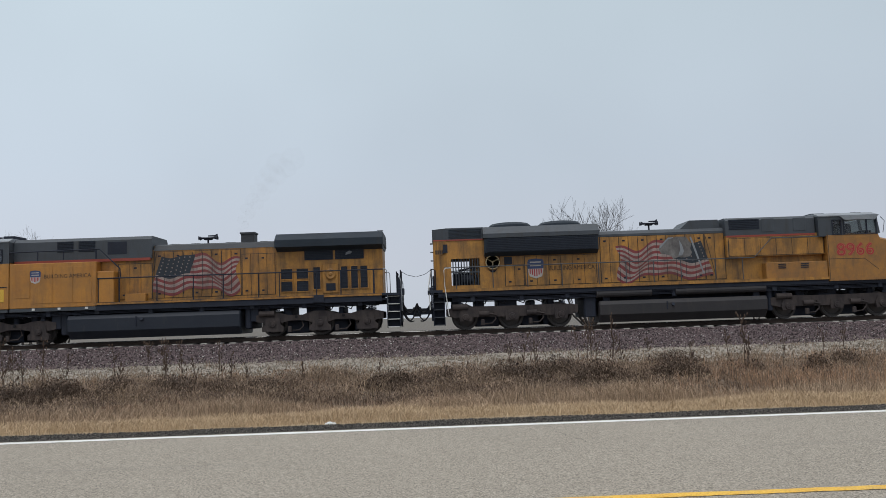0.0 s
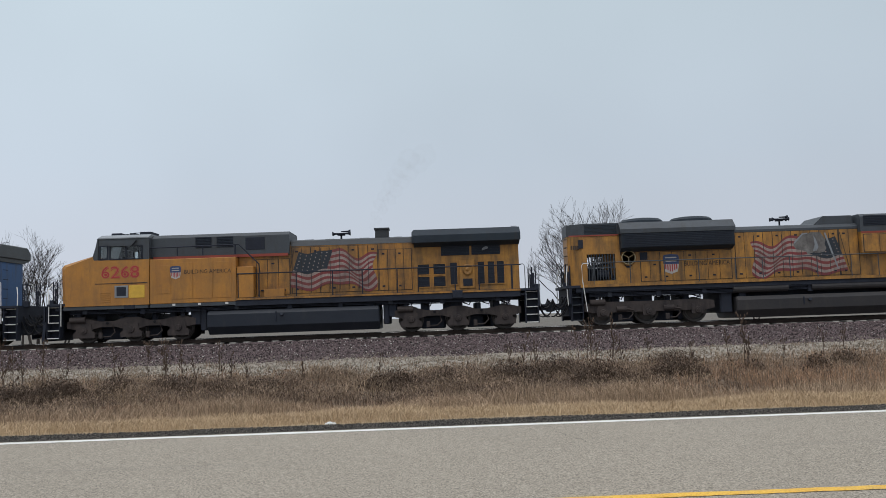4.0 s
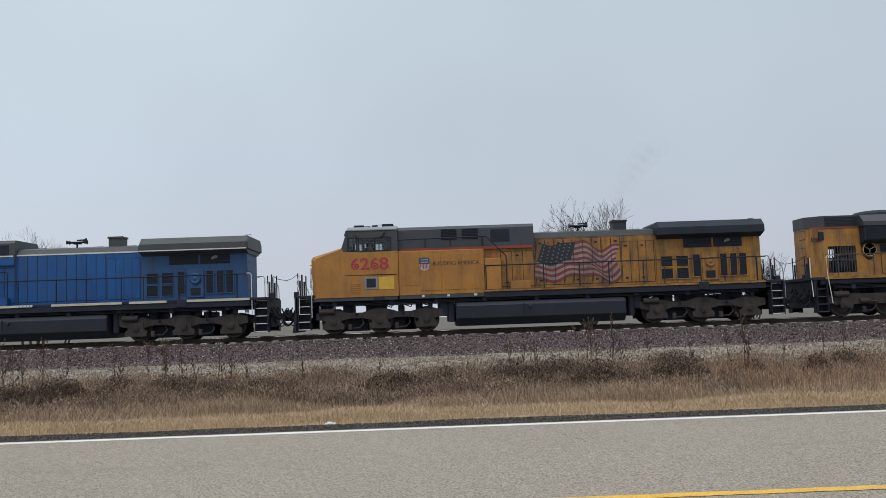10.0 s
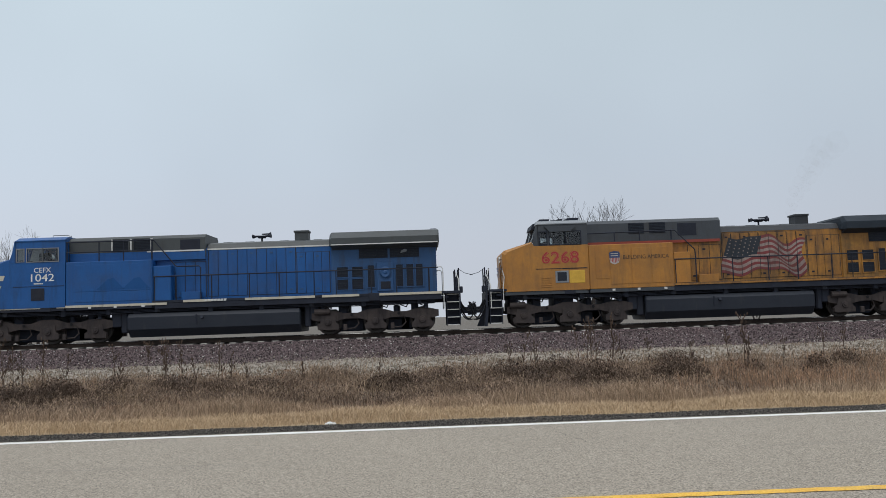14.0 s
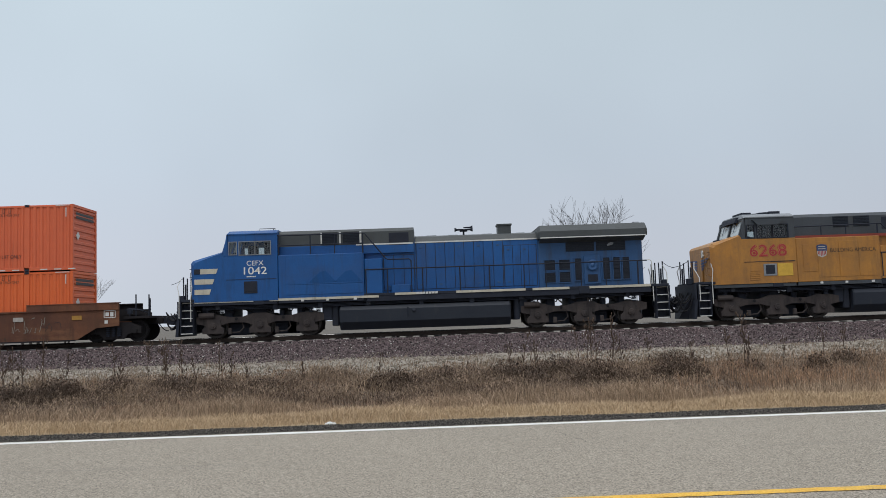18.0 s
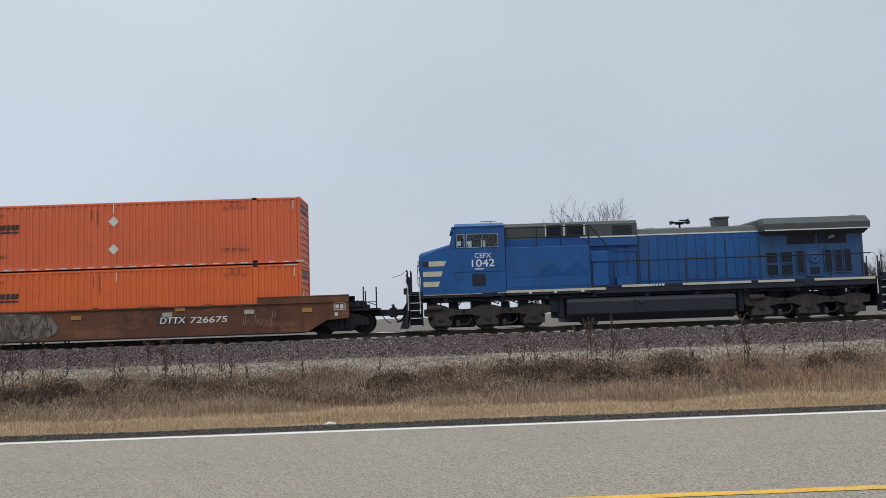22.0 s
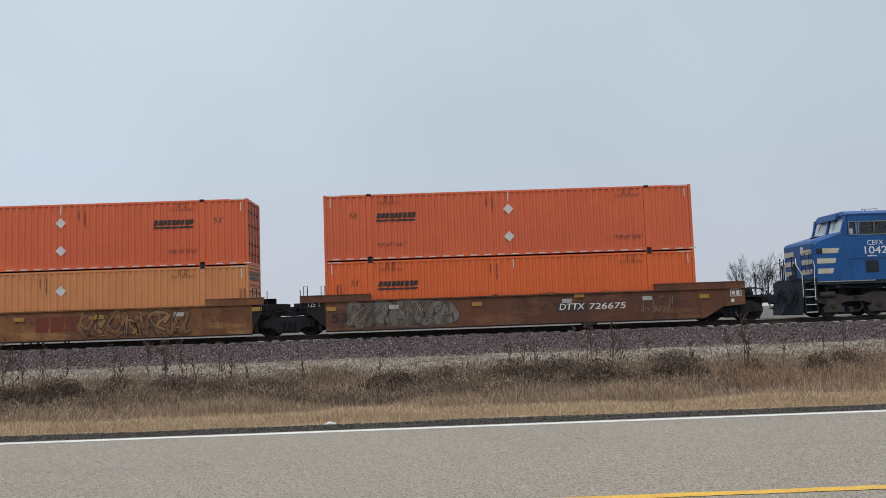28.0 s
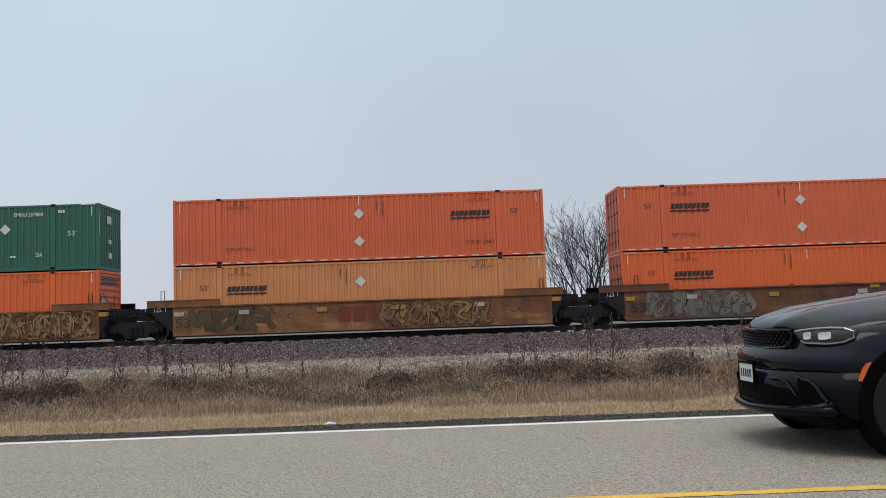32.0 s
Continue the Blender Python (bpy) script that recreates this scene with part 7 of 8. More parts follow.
    part("roof_sheet", fixn(bm), paint, C)
    bm = B()
    box(bm, -h + 0.1, h - 0.1, -w + 0.05, w - 0.05, 0.03, 0.12)
    part("floor", fixn(bm), SOOT, C)
    y = -w - 0.004
    mark_dark = marks.get('ink', DARKMARK)
    if strips:
        for i in range(27):
            x = -h + 0.35 + i * 0.6
            if abs(abs(x + 0.15) - (h - 1.98)) < 0.25:
                continue
            bm = B()
            plate(bm, [(x, 0.055), (x + 0.31, 0.055), (x + 0.31, 0.10), (x, 0.10)], y)
            part("reflective_strip", bm, PALEMARK, C, "white reflective strip")
    for s in (-1, 1):
        bm = B()
        x = s * (h - 0.30)
        plate(bm, [(x - 0.02, BOX_H - 0.55), (x + 0.02, BOX_H - 0.55), (x + 0.02, BOX_H - 0.15), (x - 0.02, BOX_H - 0.15)], y)
        part("edge_tick", bm, PALEMARK, C)
        bm = B()
        plate(bm, [(s * (h - 0.45) - 0.3, BOX_H - 0.06), (s * (h - 0.45) + 0.3, BOX_H - 0.06), (s * (h - 0.45) + 0.3, BOX_H - 0.03), (s * (h - 0.45) - 0.3, BOX_H - 0.03)], y)
        part("edge_tick", bm, PALEMARK, C)
    for x, z in marks.get('diamonds', ()):
        bm = B()
        plate(bm, [(x - 0.23, z), (x, z - 0.23), (x + 0.23, z), (x, z + 0.23)], y)
        part("placard_holder", bm, PALEMARK, C, "white diamond placard")
    for x, z in marks.get('ticks', ()):
        bm = B()
        plate(bm, [(x - 0.02, z - 0.2), (x + 0.02, z - 0.2), (x + 0.02, z + 0.2), (x - 0.02, z + 0.2)], y)
        part("edge_tick", bm, PALEMARK, C)
    for x, z in marks.get('length', ()):
        words("length_mark", "53'", x - 0.19, x + 0.19, z, 0.22, y, mark_dark, C)
    for x in marks.get('lift', ()):
        words("lift_notice", "TOP LIFT ONLY", x, x + 1.25, 0.66, 0.15, y, LOGOBLACK, C)
    for x in marks.get('stack', ()):
        words("stack_notice", marks.get('notice', "STACK 3 HIGH ONLY"), x, x + 1.05, BOX_H - 0.42, 0.11, y, mark_dark, C)
        for k in (0.32, 0.58):
            bm = B()
            for a, b, c, d in ((0, 0.10, 0, 0.02), (0, 0.10, 0.20, 0.22), (0, 0.02, 0, 0.22), (0.08, 0.10, 0, 0.22)):
                plate(bm, [(x + k + a, BOX_H - 0.34 + c), (x + k + b, BOX_H - 0.34 + c), (x + k + b, BOX_H - 0.34 + d), (x + k + a, BOX_H - 0.34 + d)], y)
            part("stack_symbol", bm, mark_dark, C)
    for x in marks.get('column', ()):
        for k in (0, 0.26):
            bm = B()
            for i in range(7 if k else 4):
                z = BOX_H - 0.32 - i * 0.098
                plate(bm, [(x + k, z - 0.07), (x + k + 0.05, z - 0.07), (x + k + 0.05, z), (x + k, z)], y)
            part("number_column", bm, mark_dark, C)
    for x in marks.get('logo', ()):
        z = BOX_H - marks.get('logo_drop', 0.96)
        bars("company_logo", x, x + 1.72, z, 0.22, y, 9, LOGOBLACK, C, 0.25, seed=3)
        bm = B()
        plate(bm, [(x - 0.06, z - 0.26), (x + 1.66, z - 0.26), (x + 1.70, z - 0.185), (x - 0.03, z - 0.185)], y)
        part("logo_underline", bm, LOGOBLACK, C)
    return C


def build_containers():
    h = BOX_L / 2
    base = dict(diamonds=((0.0, 2.055), (0.0, 0.845)), ticks=((0.0, 2.62),), column=(-0.98,), stack=(-h + 2.35, h - 3.35), lift=(-h + 2.28, h - 3.45))
    a = dict(base, length=((-h + 1.32, BOX_H - 0.92),), logo=(-h + 2.32,))
    b = dict(base, length=((h - 1.28, BOX_H - 0.92),), logo=(h - 4.05,), column=(0.75,))
    low = dict(logo_drop=1.03, ticks=((0.12, 2.55),), column=(-0.9,), stack=(-h + 2.35, h - 3.35), length=((-h + 1.32, BOX_H - 0.95),), logo=(-h + 2.32,), lift=())
    tan_ = dict(low, diamonds=((0.0, 2.02),), ticks=(), notice="STACK 2 HIGH ONLY")
    green = dict(diamonds=((h - 4.02, 1.85),), length=((h - 1.15, BOX_H - 1.28),), stack=(), lift=(), ink=PALEMARK)
    container(16.432, 3.15, ORANGE, "orange ribbed steel container stacked on another", a, ('door', 'across'))
    container(16.432, 0.235, ORANGE_B, "bright orange ribbed container seated in the well", low, ('door', 'across'), strips=False)
    container(-3.02, 3.15, ORANGE, "orange ribbed steel container stacked on another", b, ('across', 'door'))
    container(-3.02, 0.235, TANBOX, "sun-faded tan-orange container seated in the well", tan_, ('door', 'across'), strips=False)
    G = container(-22.38, 3.15, GREENBOX, "dark green ribbed container stacked on another", green, ('ribs', 'ribs'), strips=False)
    container(-22.38, 0.235, ORANGE_B, "bright orange ribbed container seated in the well", dict(low, length=(), logo=()), ('door', 'across'), strips=False)
    y = -BOX_W / 2 - 0.004
    words("reporting_mark", "EMHU 269884", h - 3.65, h - 2.4, BOX_H - 0.42, 0.17, y, PALEMARK, G, bold=0.01, label="white stencilled reporting mark")
    bars("small_stencil", h - 1.75, h - 1.45, BOX_H - 0.32, 0.12, y, 3, PALEMARK, G)
    words("small_stencil", "DA", h - 2.7, h - 2.42, 0.72, 0.18, y, PALEMARK, G, bold=0.01)
    bars("small_stencil", h - 3.8, h - 3.55, 0.66, 0.08, y, 2, PALEMARK, G)
    bm = B()
    o = h + 0.003
    for y0, y1, z0, z1 in ((-0.35, 0.15, 2.1, 2.45), (-0.2, 0.15, 1.2, 1.4), (-0.2, 0.2, 0.55, 0.8)):
        f = bm.faces.new([bm.verts.new(p) for p in ((o, y0, z0), (o, y1, z0), (o, y1, z1), (o, y0, z1))])
    part("end_placard", bm, PALEMARK, G, "white lettered panel, unreadable")
    bm = B()
    for y_ in (-w_edge for w_edge in (1.23, -1.23)):
        f = bm.faces.new([bm.verts.new(p) for p in ((o, y_ - 0.02, 1.5), (o, y_ + 0.02, 1.5), (o, y_ + 0.02, 2.5), (o, y_ - 0.02, 2.5))])
    part("edge_tick", bm, PALEMARK, G)


# ---- articulated well car ----
CURLS = {        # skeletons of sprayed shapes in a unit square: they stand for wild lettering that cannot be read
    'h': [[(0.0, 0.7), (0.25, 1.0), (0.6, 0.8), (0.45, 0.4), (0.7, 0.05), (1.05, 0.2)], [(0.1, 0.05), (0.35, 0.3), (0.3, 0.6)]],
    'z': [[(0.0, 0.95), (0.75, 0.8), (0.2, 0.35), (1.0, 0.15)], [(0.5, 0.55), (1.0, 0.75)]],
    'w': [[(-0.1, 0.3), (0.2, 0.1), (0.45, 0.55), (0.7, 0.95), (1.1, 0.6)], [(0.55, 0.1), (0.85, 0.3), (1.1, 0.05)]],
    'l': [[(0.2, 0.0), (0.0, 0.55), (0.4, 1.0), (0.85, 0.75), (0.6, 0.35), (0.15, 0.55)], [(0.75, 0.3), (1.05, 0.0)]],
    'a': [[(-0.1, 0.55), (0.5, 0.65), (1.15, 0.45)], [(0.8, 0.85), (1.15, 0.45), (0.7, 0.15)], [(0.1, 0.1), (0.3, 0.9)]],
    'v': [[(0.0, 1.0), (0.3, 0.15), (0.55, 0.75), (0.75, 0.1), (1.1, 0.9)]],
}


def smooth_line(pts, k=5):
    """A soft curve through the given points."""
    out = []
    for i in range(len(pts) - 1):
        p0, p1, p2, p3 = (Vector(pts[max(0, min(len(pts) - 1, i + d))]) for d in (-1, 0, 1, 2))
        for j in range(k):
            t = j / k
            out.append(tuple(0.5 * (2 * p1 + (p2 - p0) * t + (2 * p0 - 5 * p1 + 4 * p2 - p3) * t * t + (3 * p1 - p0 - 3 * p2 + p3) * t**3)))
    out.append(tuple(pts[-1]))
    return out


def spray(bm, pts, w, y):
    """A broad sprayed line: short overlapping dabs, each a hair in front of the last."""
    for i, (p, q) in enumerate(zip(pts, pts[1:])):
        a, b = Vector(p), Vector(q)
        if (b - a).length < 1e-4:
            continue
        d = (b - a).normalized()
        n = Vector((-d.y, d.x)) * (w / 2)
        e = d * (w * 0.28)
        yy = y - 0.00003 * i
        plate(bm, [tuple(v) for v in (a - e - n * 0.6, a - e * 0.2 - n, b + e * 0.2 - n, b + e - n * 0.6, b + e + n * 0.6, b + e * 0.2 + n, a - e * 0.2 + n, a - e + n * 0.6)], yy)


def graffiti(parent, x0, x1, z0, z1, y, letters, fill, line, seed, wd=0.2, lw=0.03, glint=None, cloud=None):
    """A row of sprayed shapes: a cloud behind, then each one's contour, its fill and a thin glint."""
    rr = random.Random(seed)
    if cloud:
        bm = B()
        n = 40
        rim = []
        for i in range(n):
            a = 6.2832 * i / n
            ca, sa = math.cos(a), math.sin(a)
            rim.append(((x0 + x1) / 2 + (x1 - x0) * 0.52 * math.copysign(abs(ca)**0.35, ca) + rr.uniform(-0.1, 0.1), (z0 + z1) / 2 + (z1 - z0) * 0.53 * math.copysign(abs(sa)**0.5, sa) * rr.uniform(0.86, 1.0)))
        plate(bm, rim, y + 0.0012)
        part("graffiti_cloud", bm, cloud, parent, "faded sprayed ground behind letters")
    w = (x1 - x0) / len(letters)
    for i, ch in enumerate(letters):
        sk = rr.uniform(-0.15, 0.2)
        base = x0 + i * w
        lo, hi = z0 + rr.uniform(0.02, 0.10), z1 - rr.uniform(0.02, 0.12)
        cb, fb, gb = B(), B(), B()
        for k, line_pts in enumerate(CURLS[ch]):
            pts = [(base + w * (-0.15 + 1.3 * (q[0] + rr.uniform(-0.14, 0.14))) + sk * (q[1] - 0.5), lo + (hi - lo) * min(1.0, max(0.0, q[1] + rr.uniform(-0.12, 0.12)))) for q in line_pts]
            pts = smooth_line(pts)
            ww = wd * rr.uniform(0.7, 1.25)
            lay = y - 0.0008 * (3 * i + k)
            spray(cb, pts, ww + 2 * lw, lay)
            spray(fb, pts, ww, lay - 0.0016)
            if glint:
                stroke(gb, [(q[0] + ww * 0.28, q[1] + ww * 0.22) for q in pts[2:-2]], lw * 0.6, lay - 0.0030)
        g = part("graffiti_shape", fb, fill[i % len(fill)], parent, "weathered spray-painted shape")
        part("shape_outline", cb, line, g)
        if glint:
            part("shape_glint", gb, glint, g)
        else:
            gb.free()


def scribble(parent, x0, x1, z0, z1, y, n, material, seed, lw=0.025):
    rr = random.Random(seed)
    bm = B()
    w = (x1 - x0) / n
    for i in range(n):
        a = x0 + i * w
        x, z = a, rr.uniform(z0, z1)
        pts = []
        for k in range(rr.randint(5, 8)):
            pts.append((x, z))
            x += rr.uniform(-0.25, 0.6) * w
            z = min(z1, max(z0, z + rr.uniform(-0.6, 0.6) * (z1 - z0)))
        sm = []
        for p, q in zip(pts, pts[1:]):
            for t in (0, 0.5):
                sm.append((p[0] + (q[0] - p[0]) * t + 0.03 * math.sin(t * 3.14), p[1] + (q[1] - p[1]) * t + 0.04 * math.sin(t * 3.14)))
        stroke(bm, sm, lw, y)
    part("graffiti_tag", bm, material, parent, "scrawled spray-paint tag")


def car_truck(parent, cx):
    """A two-axle freight truck."""
    for s in (-1, 1):
        bm = B()
        y0, y1 = (-1.16, -1.02) if s < 0 else (1.02, 1.16)
        prism_y(bm, [(cx - 1.15, 0.36), (cx - 0.62, 0.34), (cx - 0.42, 0.12), (cx + 0.42, 0.12), (cx + 0.62, 0.34), (cx + 1.15, 0.36), (cx + 1.18, 0.62), (cx + 0.7, 0.84), (cx - 0.7, 0.84), (cx - 1.18, 0.62)], y0, y1)
        f = part("truck_side_frame", fixn(bm), WELLEND, parent, "grimy cast truck side frame")
        for k in (-0.24, 0.0, 0.24):
            bm = B()
            for i in range(5):
                cyl(bm, (cx + k, y0 - 0.02 if s < 0 else y1 + 0.02, 0.24 + i * 0.08), (cx + k, y0 - 0.02 if s < 0 else y1 + 0.02, 0.29 + i * 0.08), 0.09, n=10)
            part("spring", fixn(bm), SOOT, f)
        bm = B()
        for a in (-0.89, 0.89):
            cyl(bm, (cx + a, (y0 - 0.0) if s < 0 else y1, 0.46), (cx + a, (y0 - 0.07) if s < 0 else y1 + 0.07, 0.46), 0.13, 0.11, 12)
        part("bearing_cap", fixn(bm), WELLEND, f)
    bm = B()
    box(bm, cx - 0.3, cx + 0.3, -1.1, 1.1, 0.45, 0.75, 0.05)
    part("truck_bolster", fixn(bm), SOOT, parent)
    for a in (-0.89, 0.89):
        wheelset(parent, cx + a, 0.46, "grimy black steel wheelset", WELLEND)


def well_unit(u, paint, lead=False, tail=False):
    W = place(thing("well_car", pose(0, 0, 0), "rust-brown well car unit with sprayed graffiti" if paint is WELL else "faded ochre well car unit covered in graffiti", "well car", "well car units"), u)
    left = -9.15
    right = 10.12 if lead else 8.75
    sides = {}
    for s in (-1, 1):
        y0, y1 = (-1.47, -1.43) if s < 0 else (1.43, 1.47)
        bm = B()
        lo_r = [(8.28, 0.16), (8.35, 0.16), (9.15, 0.62), (right, 0.70), (right, 1.40)] if lead else [(8.24, 0.16), (8.24, 1.40)]
        prism_y(bm, [(-8.06, 0.16)] + lo_r + [(-8.06, 1.40)], y0, y1)
        sd = part("side_sheet", fixn(bm), paint, W, "weathered side sheet of the well")
        sides[s] = sd
        bm = B()
        dark = [(-8.06, 0.30), (-8.06, 1.62), (left, 1.66), (left, 1.42), (-8.75, 0.90)]
        prism_y(bm, dark, y0 + 0.003, y1 + 0.003)
        part("end_sheet", fixn(bm), WELLEND, W, "grimy dark end sheet")
        if not lead:
            bm = B()
            prism_y(bm, [(8.24, 0.30), (8.24, 1.62), (right, 1.66), (right, 1.42), (8.60, 0.90)], y0 + 0.003, y1 + 0.003)
            part("end_sheet", fixn(bm), WELLEND, W, "grimy dark end sheet")
        yo = -1.53 if s < 0 else 1.53
        for a, b, z0, z1 in ((-8.06, 8.24, 0.10, 0.16), (left + 3.05, (6.2 if lead else 6.25), 1.37, 1.43)):
            bm = B()
            box(bm, a, b, min(yo, yo * 0.90), max(yo, yo * 0.90), z0, z1, 0.008)
            part("side_chord", fixn(bm), WELLEND if z0 < 1 else paint, sd)
        for a, b in ((left, left + 3.05), ((6.2, right) if lead else (6.25, right))):
            bm = B()
            box(bm, a, b, min(yo, yo * 0.93), max(yo, yo * 0.93), 1.38, 1.67, 0.01)
            box(bm, a, b, min(yo * 1.01, yo * 0.80), max(yo * 1.01, yo * 0.80), 1.66, 1.70, 0.005)
            part("container_guide", fixn(bm), paint if s < 0 else WELLEND, sd)
        for i in range(10):
            bm = B()
            x = -7.4 + i * 1.62
            box(bm, x - 0.012, x + 0.012, min(yo * 0.9635, yo * 0.955), max(yo * 0.9635, yo * 0.955), 0.18, 1.38)
            part("side_seam", fixn(bm), paint, sd)
    # floor and ends
    bm = B()
    for i in range(9):
        x = -7.9 + i * 1.97
        box(bm, x - 0.12, x + 0.12, -1.42, 1.42, 0.12, 0.21)
    part("cross_bearers", fixn(bm), WELLEND, W)
    for x, d in ((-8.3, -1), (8.4, 1)):
        bm = B()
        box(bm, x - 0.05, x + 0.05, -1.42, 1.42, 0.18, 1.45, 0.01)
        cz = 9.73 if not (lead and d > 0) else 10.9
        prism_y(bm, [(x, 0.92), (d * cz, 0.85), (d * cz, 1.25), (x, 1.45)], -0.42, 0.42)
        for s in (-1, 1):
            loft(bm, [[(x, s * 1.40, z), (x, s * 1.30, z), (d * (abs(cz) - 0.15), s * 0.30, z), (d * (abs(cz) - 0.15), s * 0.42, z)] for z in (1.15, 1.40)])
        part("end_structure", fixn(bm), WELLEND, W, "dark fabricated end structure")
    # fittings on the near end corners
    for x in ((left + 0.15, left + 0.9, left + 1.6) if lead else (left + 0.55, right - 0.5, right - 1.0)):
        bm = B()
        tube(bm, [(x, -1.35, 1.68), (x, -1.35, 2.10), (x + 0.16, -1.35, 2.10), (x + 0.16, -1.35, 1.68)], 0.018, 5)
        part("grab_iron", fixn(bm), SOOT, W)
    bm = B()
    for k in range(4):
        z = 1.0 + 0.17 * k
        cyl(bm, (right - 0.15 if not lead else left + 0.02, -1.5, z), (right + 0.15 if not lead else left + 0.32, -1.5, z), 0.014, n=6)
    for x in ((right - 0.15, right + 0.15) if not lead else (left + 0.02, left + 0.32)):
        cyl(bm, (x, -1.5, 0.95), (x, -1.5, 1.95), 0.018, n=6)
    part("ladder", fixn(bm), SOOT, W)
    for x in (right, left):
        if lead and x == right:
            continue
        hose(W, (x, -0.9, 1.4), (x + (0.9 if x > 0 else -0.9), -0.7, 1.2), 0.25, 0.03)
    car_truck(W, -9.73)
    if lead:
        car_truck(W, 9.78)
        bm = B()
        box(bm, 10.2, 11.35, -1.2, 1.2, 0.98, 1.08, 0.01)
        box(bm, 10.25, 11.6, -0.2, 0.2, 0.75, 1.0, 0.03)
        pf = part("end_platform", fixn(bm), WELLEND, W, "dark end platform with brake gear")
        for x, y, z in ((10.46, -1.15, 1.45), (10.73, -1.15, 2.02), (11.29, -1.15, 2.0), (10.66, 0.9, 1.9)):
            bm = B()
            cyl(bm, (x, y, 1.05), (x, y, z), 0.03, n=8)
            part("platform_post", fixn(bm), SOOT, pf)
        bm = B()
        tube(bm, [(10.46, -1.15, 1.40), (10.73, -1.15, 1.40), (11.29, -1.15, 1.2)], 0.02, 6)
        box(bm, 10.36, 10.56, -1.22, -1.02, 1.18, 1.42, 0.03)
        tube(bm, [(10.3, -1.2, 1.35), (11.3, -1.2, 1.35)], 0.02, 6)
        part("platform_rail", fixn(bm), SOOT, pf)
        coupler(W, 11.95, 1)
        hose(W, (11.4, -0.5, 0.95), (11.9, -0.4, 0.4), 0.15)
    return W, sides[-1]


def reflectors(sd, xs, z=1.09):
    for x, m_ in xs:
        bm = B()
        plate(bm, [(x, z - 0.09), (x + 0.42, z - 0.09), (x + 0.42, z + 0.09), (x, z + 0.09)], -1.502)
        part("reflector", bm, REFLECT if m_ == 'y' else DUSTYMARK, sd, "yellow reflective patch" if m_ == 'y' else "white stencilled panel")


def build_well_cars():
    y = -1.476
    W, s = well_unit(16.432, WELL, lead=True)
    graffiti(s, -7.08, -2.60, 0.22, 1.36, y, "hazlvwa", [GRAF_GREY, GRAF_MID, GRAF_GREY], GRAF_DARK, 5, 0.26, 0.025, GRAF_PALE, GRAF_MID)
    scribble(s, -7.0, -2.7, 0.28, 1.30, y - 0.022, 9, GRAF_DARK, 71, 0.04)
    scribble(s, -7.0, -2.7, 0.28, 1.30, y - 0.024, 8, GRAF_PALE, 72, 0.03)
    words("length_mark", "53", -7.81, -7.12, 0.69, 0.40, y - 0.004, BLACKPAINT, s, bold=0.028)
    words("load_mark", "125 T", -8.80, -8.27, 1.31, 0.20, -1.476, PALEMARK, W)
    words("reporting_mark", "DTTX", 2.04, 3.12, 0.84, 0.27, y, PALEMARK, s, slant=0.18, bold=0.012, label="white stencilled reporting mark")
    words("car_number", "726675", 3.32, 4.90, 0.825, 0.27, y, PALEMARK, s, slant=0.18, bold=0.012, label="white stencilled car number")
    bm = B()
    plate(bm, [(1.86, 0.62), (3.22, 0.62), (3.22, 1.02), (1.86, 1.02)], -1.4735)
    part("stencil_ground", bm, GRAF_DARK, s)
    words("unit_letter", "A", 1.26, 1.50, 0.86, 0.24, y, BLACKPAINT, s)
    scribble(s, 5.58, 6.89, 0.50, 1.12, y, 8, GRAF_PALE, 9, 0.022)
    scribble(s, 6.79, 7.67, 0.55, 0.9, y, 3, GRAF_DARK, 19)
    scribble(s, -0.87, 4.95, 1.25, 1.45, y, 6, GRAF_DARK, 29)
    reflectors(s, ((-8.02, 'y'), (-1.74, 'y'), (2.14, 'w'), (5.63, 'w'), (8.12, 'y'), (-5.33, 'w')))
    reflectors(s, ((2.69, 'y'),), 1.31)
    bm = B()
    for a, b, c, d in ((9.47, 9.97, 1.04, 1.07), (9.47, 9.97, 1.34, 1.37), (9.47, 9.50, 1.04, 1.37), (9.94, 9.97, 1.04, 1.37)):
        plate(bm, [(a, c), (b, c), (b, d), (a, d)], y)
    plate(bm, [(9.54, 1.12), (9.69, 1.12), (9.69, 1.28), (9.54, 1.28)], y)
    plate(bm, [(9.74, 1.10), (9.88, 1.10), (9.88, 1.30), (9.74, 1.30)], y)
    plate(bm, [(9.50, 0.80), (9.64, 0.80), (9.64, 0.94), (9.50, 0.94)], y)
    part("inspection_panel", bm, PALEMARK, s, "white framed stencil panel")

    W, s = well_unit(-3.02, WELL_Y)
    words("length_mark", "53", -7.95, -7.31, 0.70, 0.40, y, GRAF_DARK, s, bold=0.01)
    words("load_mark", "125 T", -8.86, -8.30, 1.31, 0.20, -1.476, PALEMARK, W)
    graffiti(s, -7.17, -3.95, 0.28, 1.28, y, "vwhl", [GRAF_GREEN, GRAF_GREEN_DK, GRAF_GREEN], GRAF_GREEN_DK, 8, 0.22, 0.04, None, None)
    words("unit_letter", "C", -3.16, -2.92, 0.86, 0.24, y, BLACKPAINT, s)
    bm = B()                                    # faded company mark, as plain red shapes
    for a in (-0.99, -0.35, 0.29):
        plate(bm, [(a, 0.50), (a + 0.54, 0.50), (a + 0.58, 1.16), (a + 0.04, 1.16)], y)
    part("company_mark", bm, GRAF_RED, s, "faded red company mark")
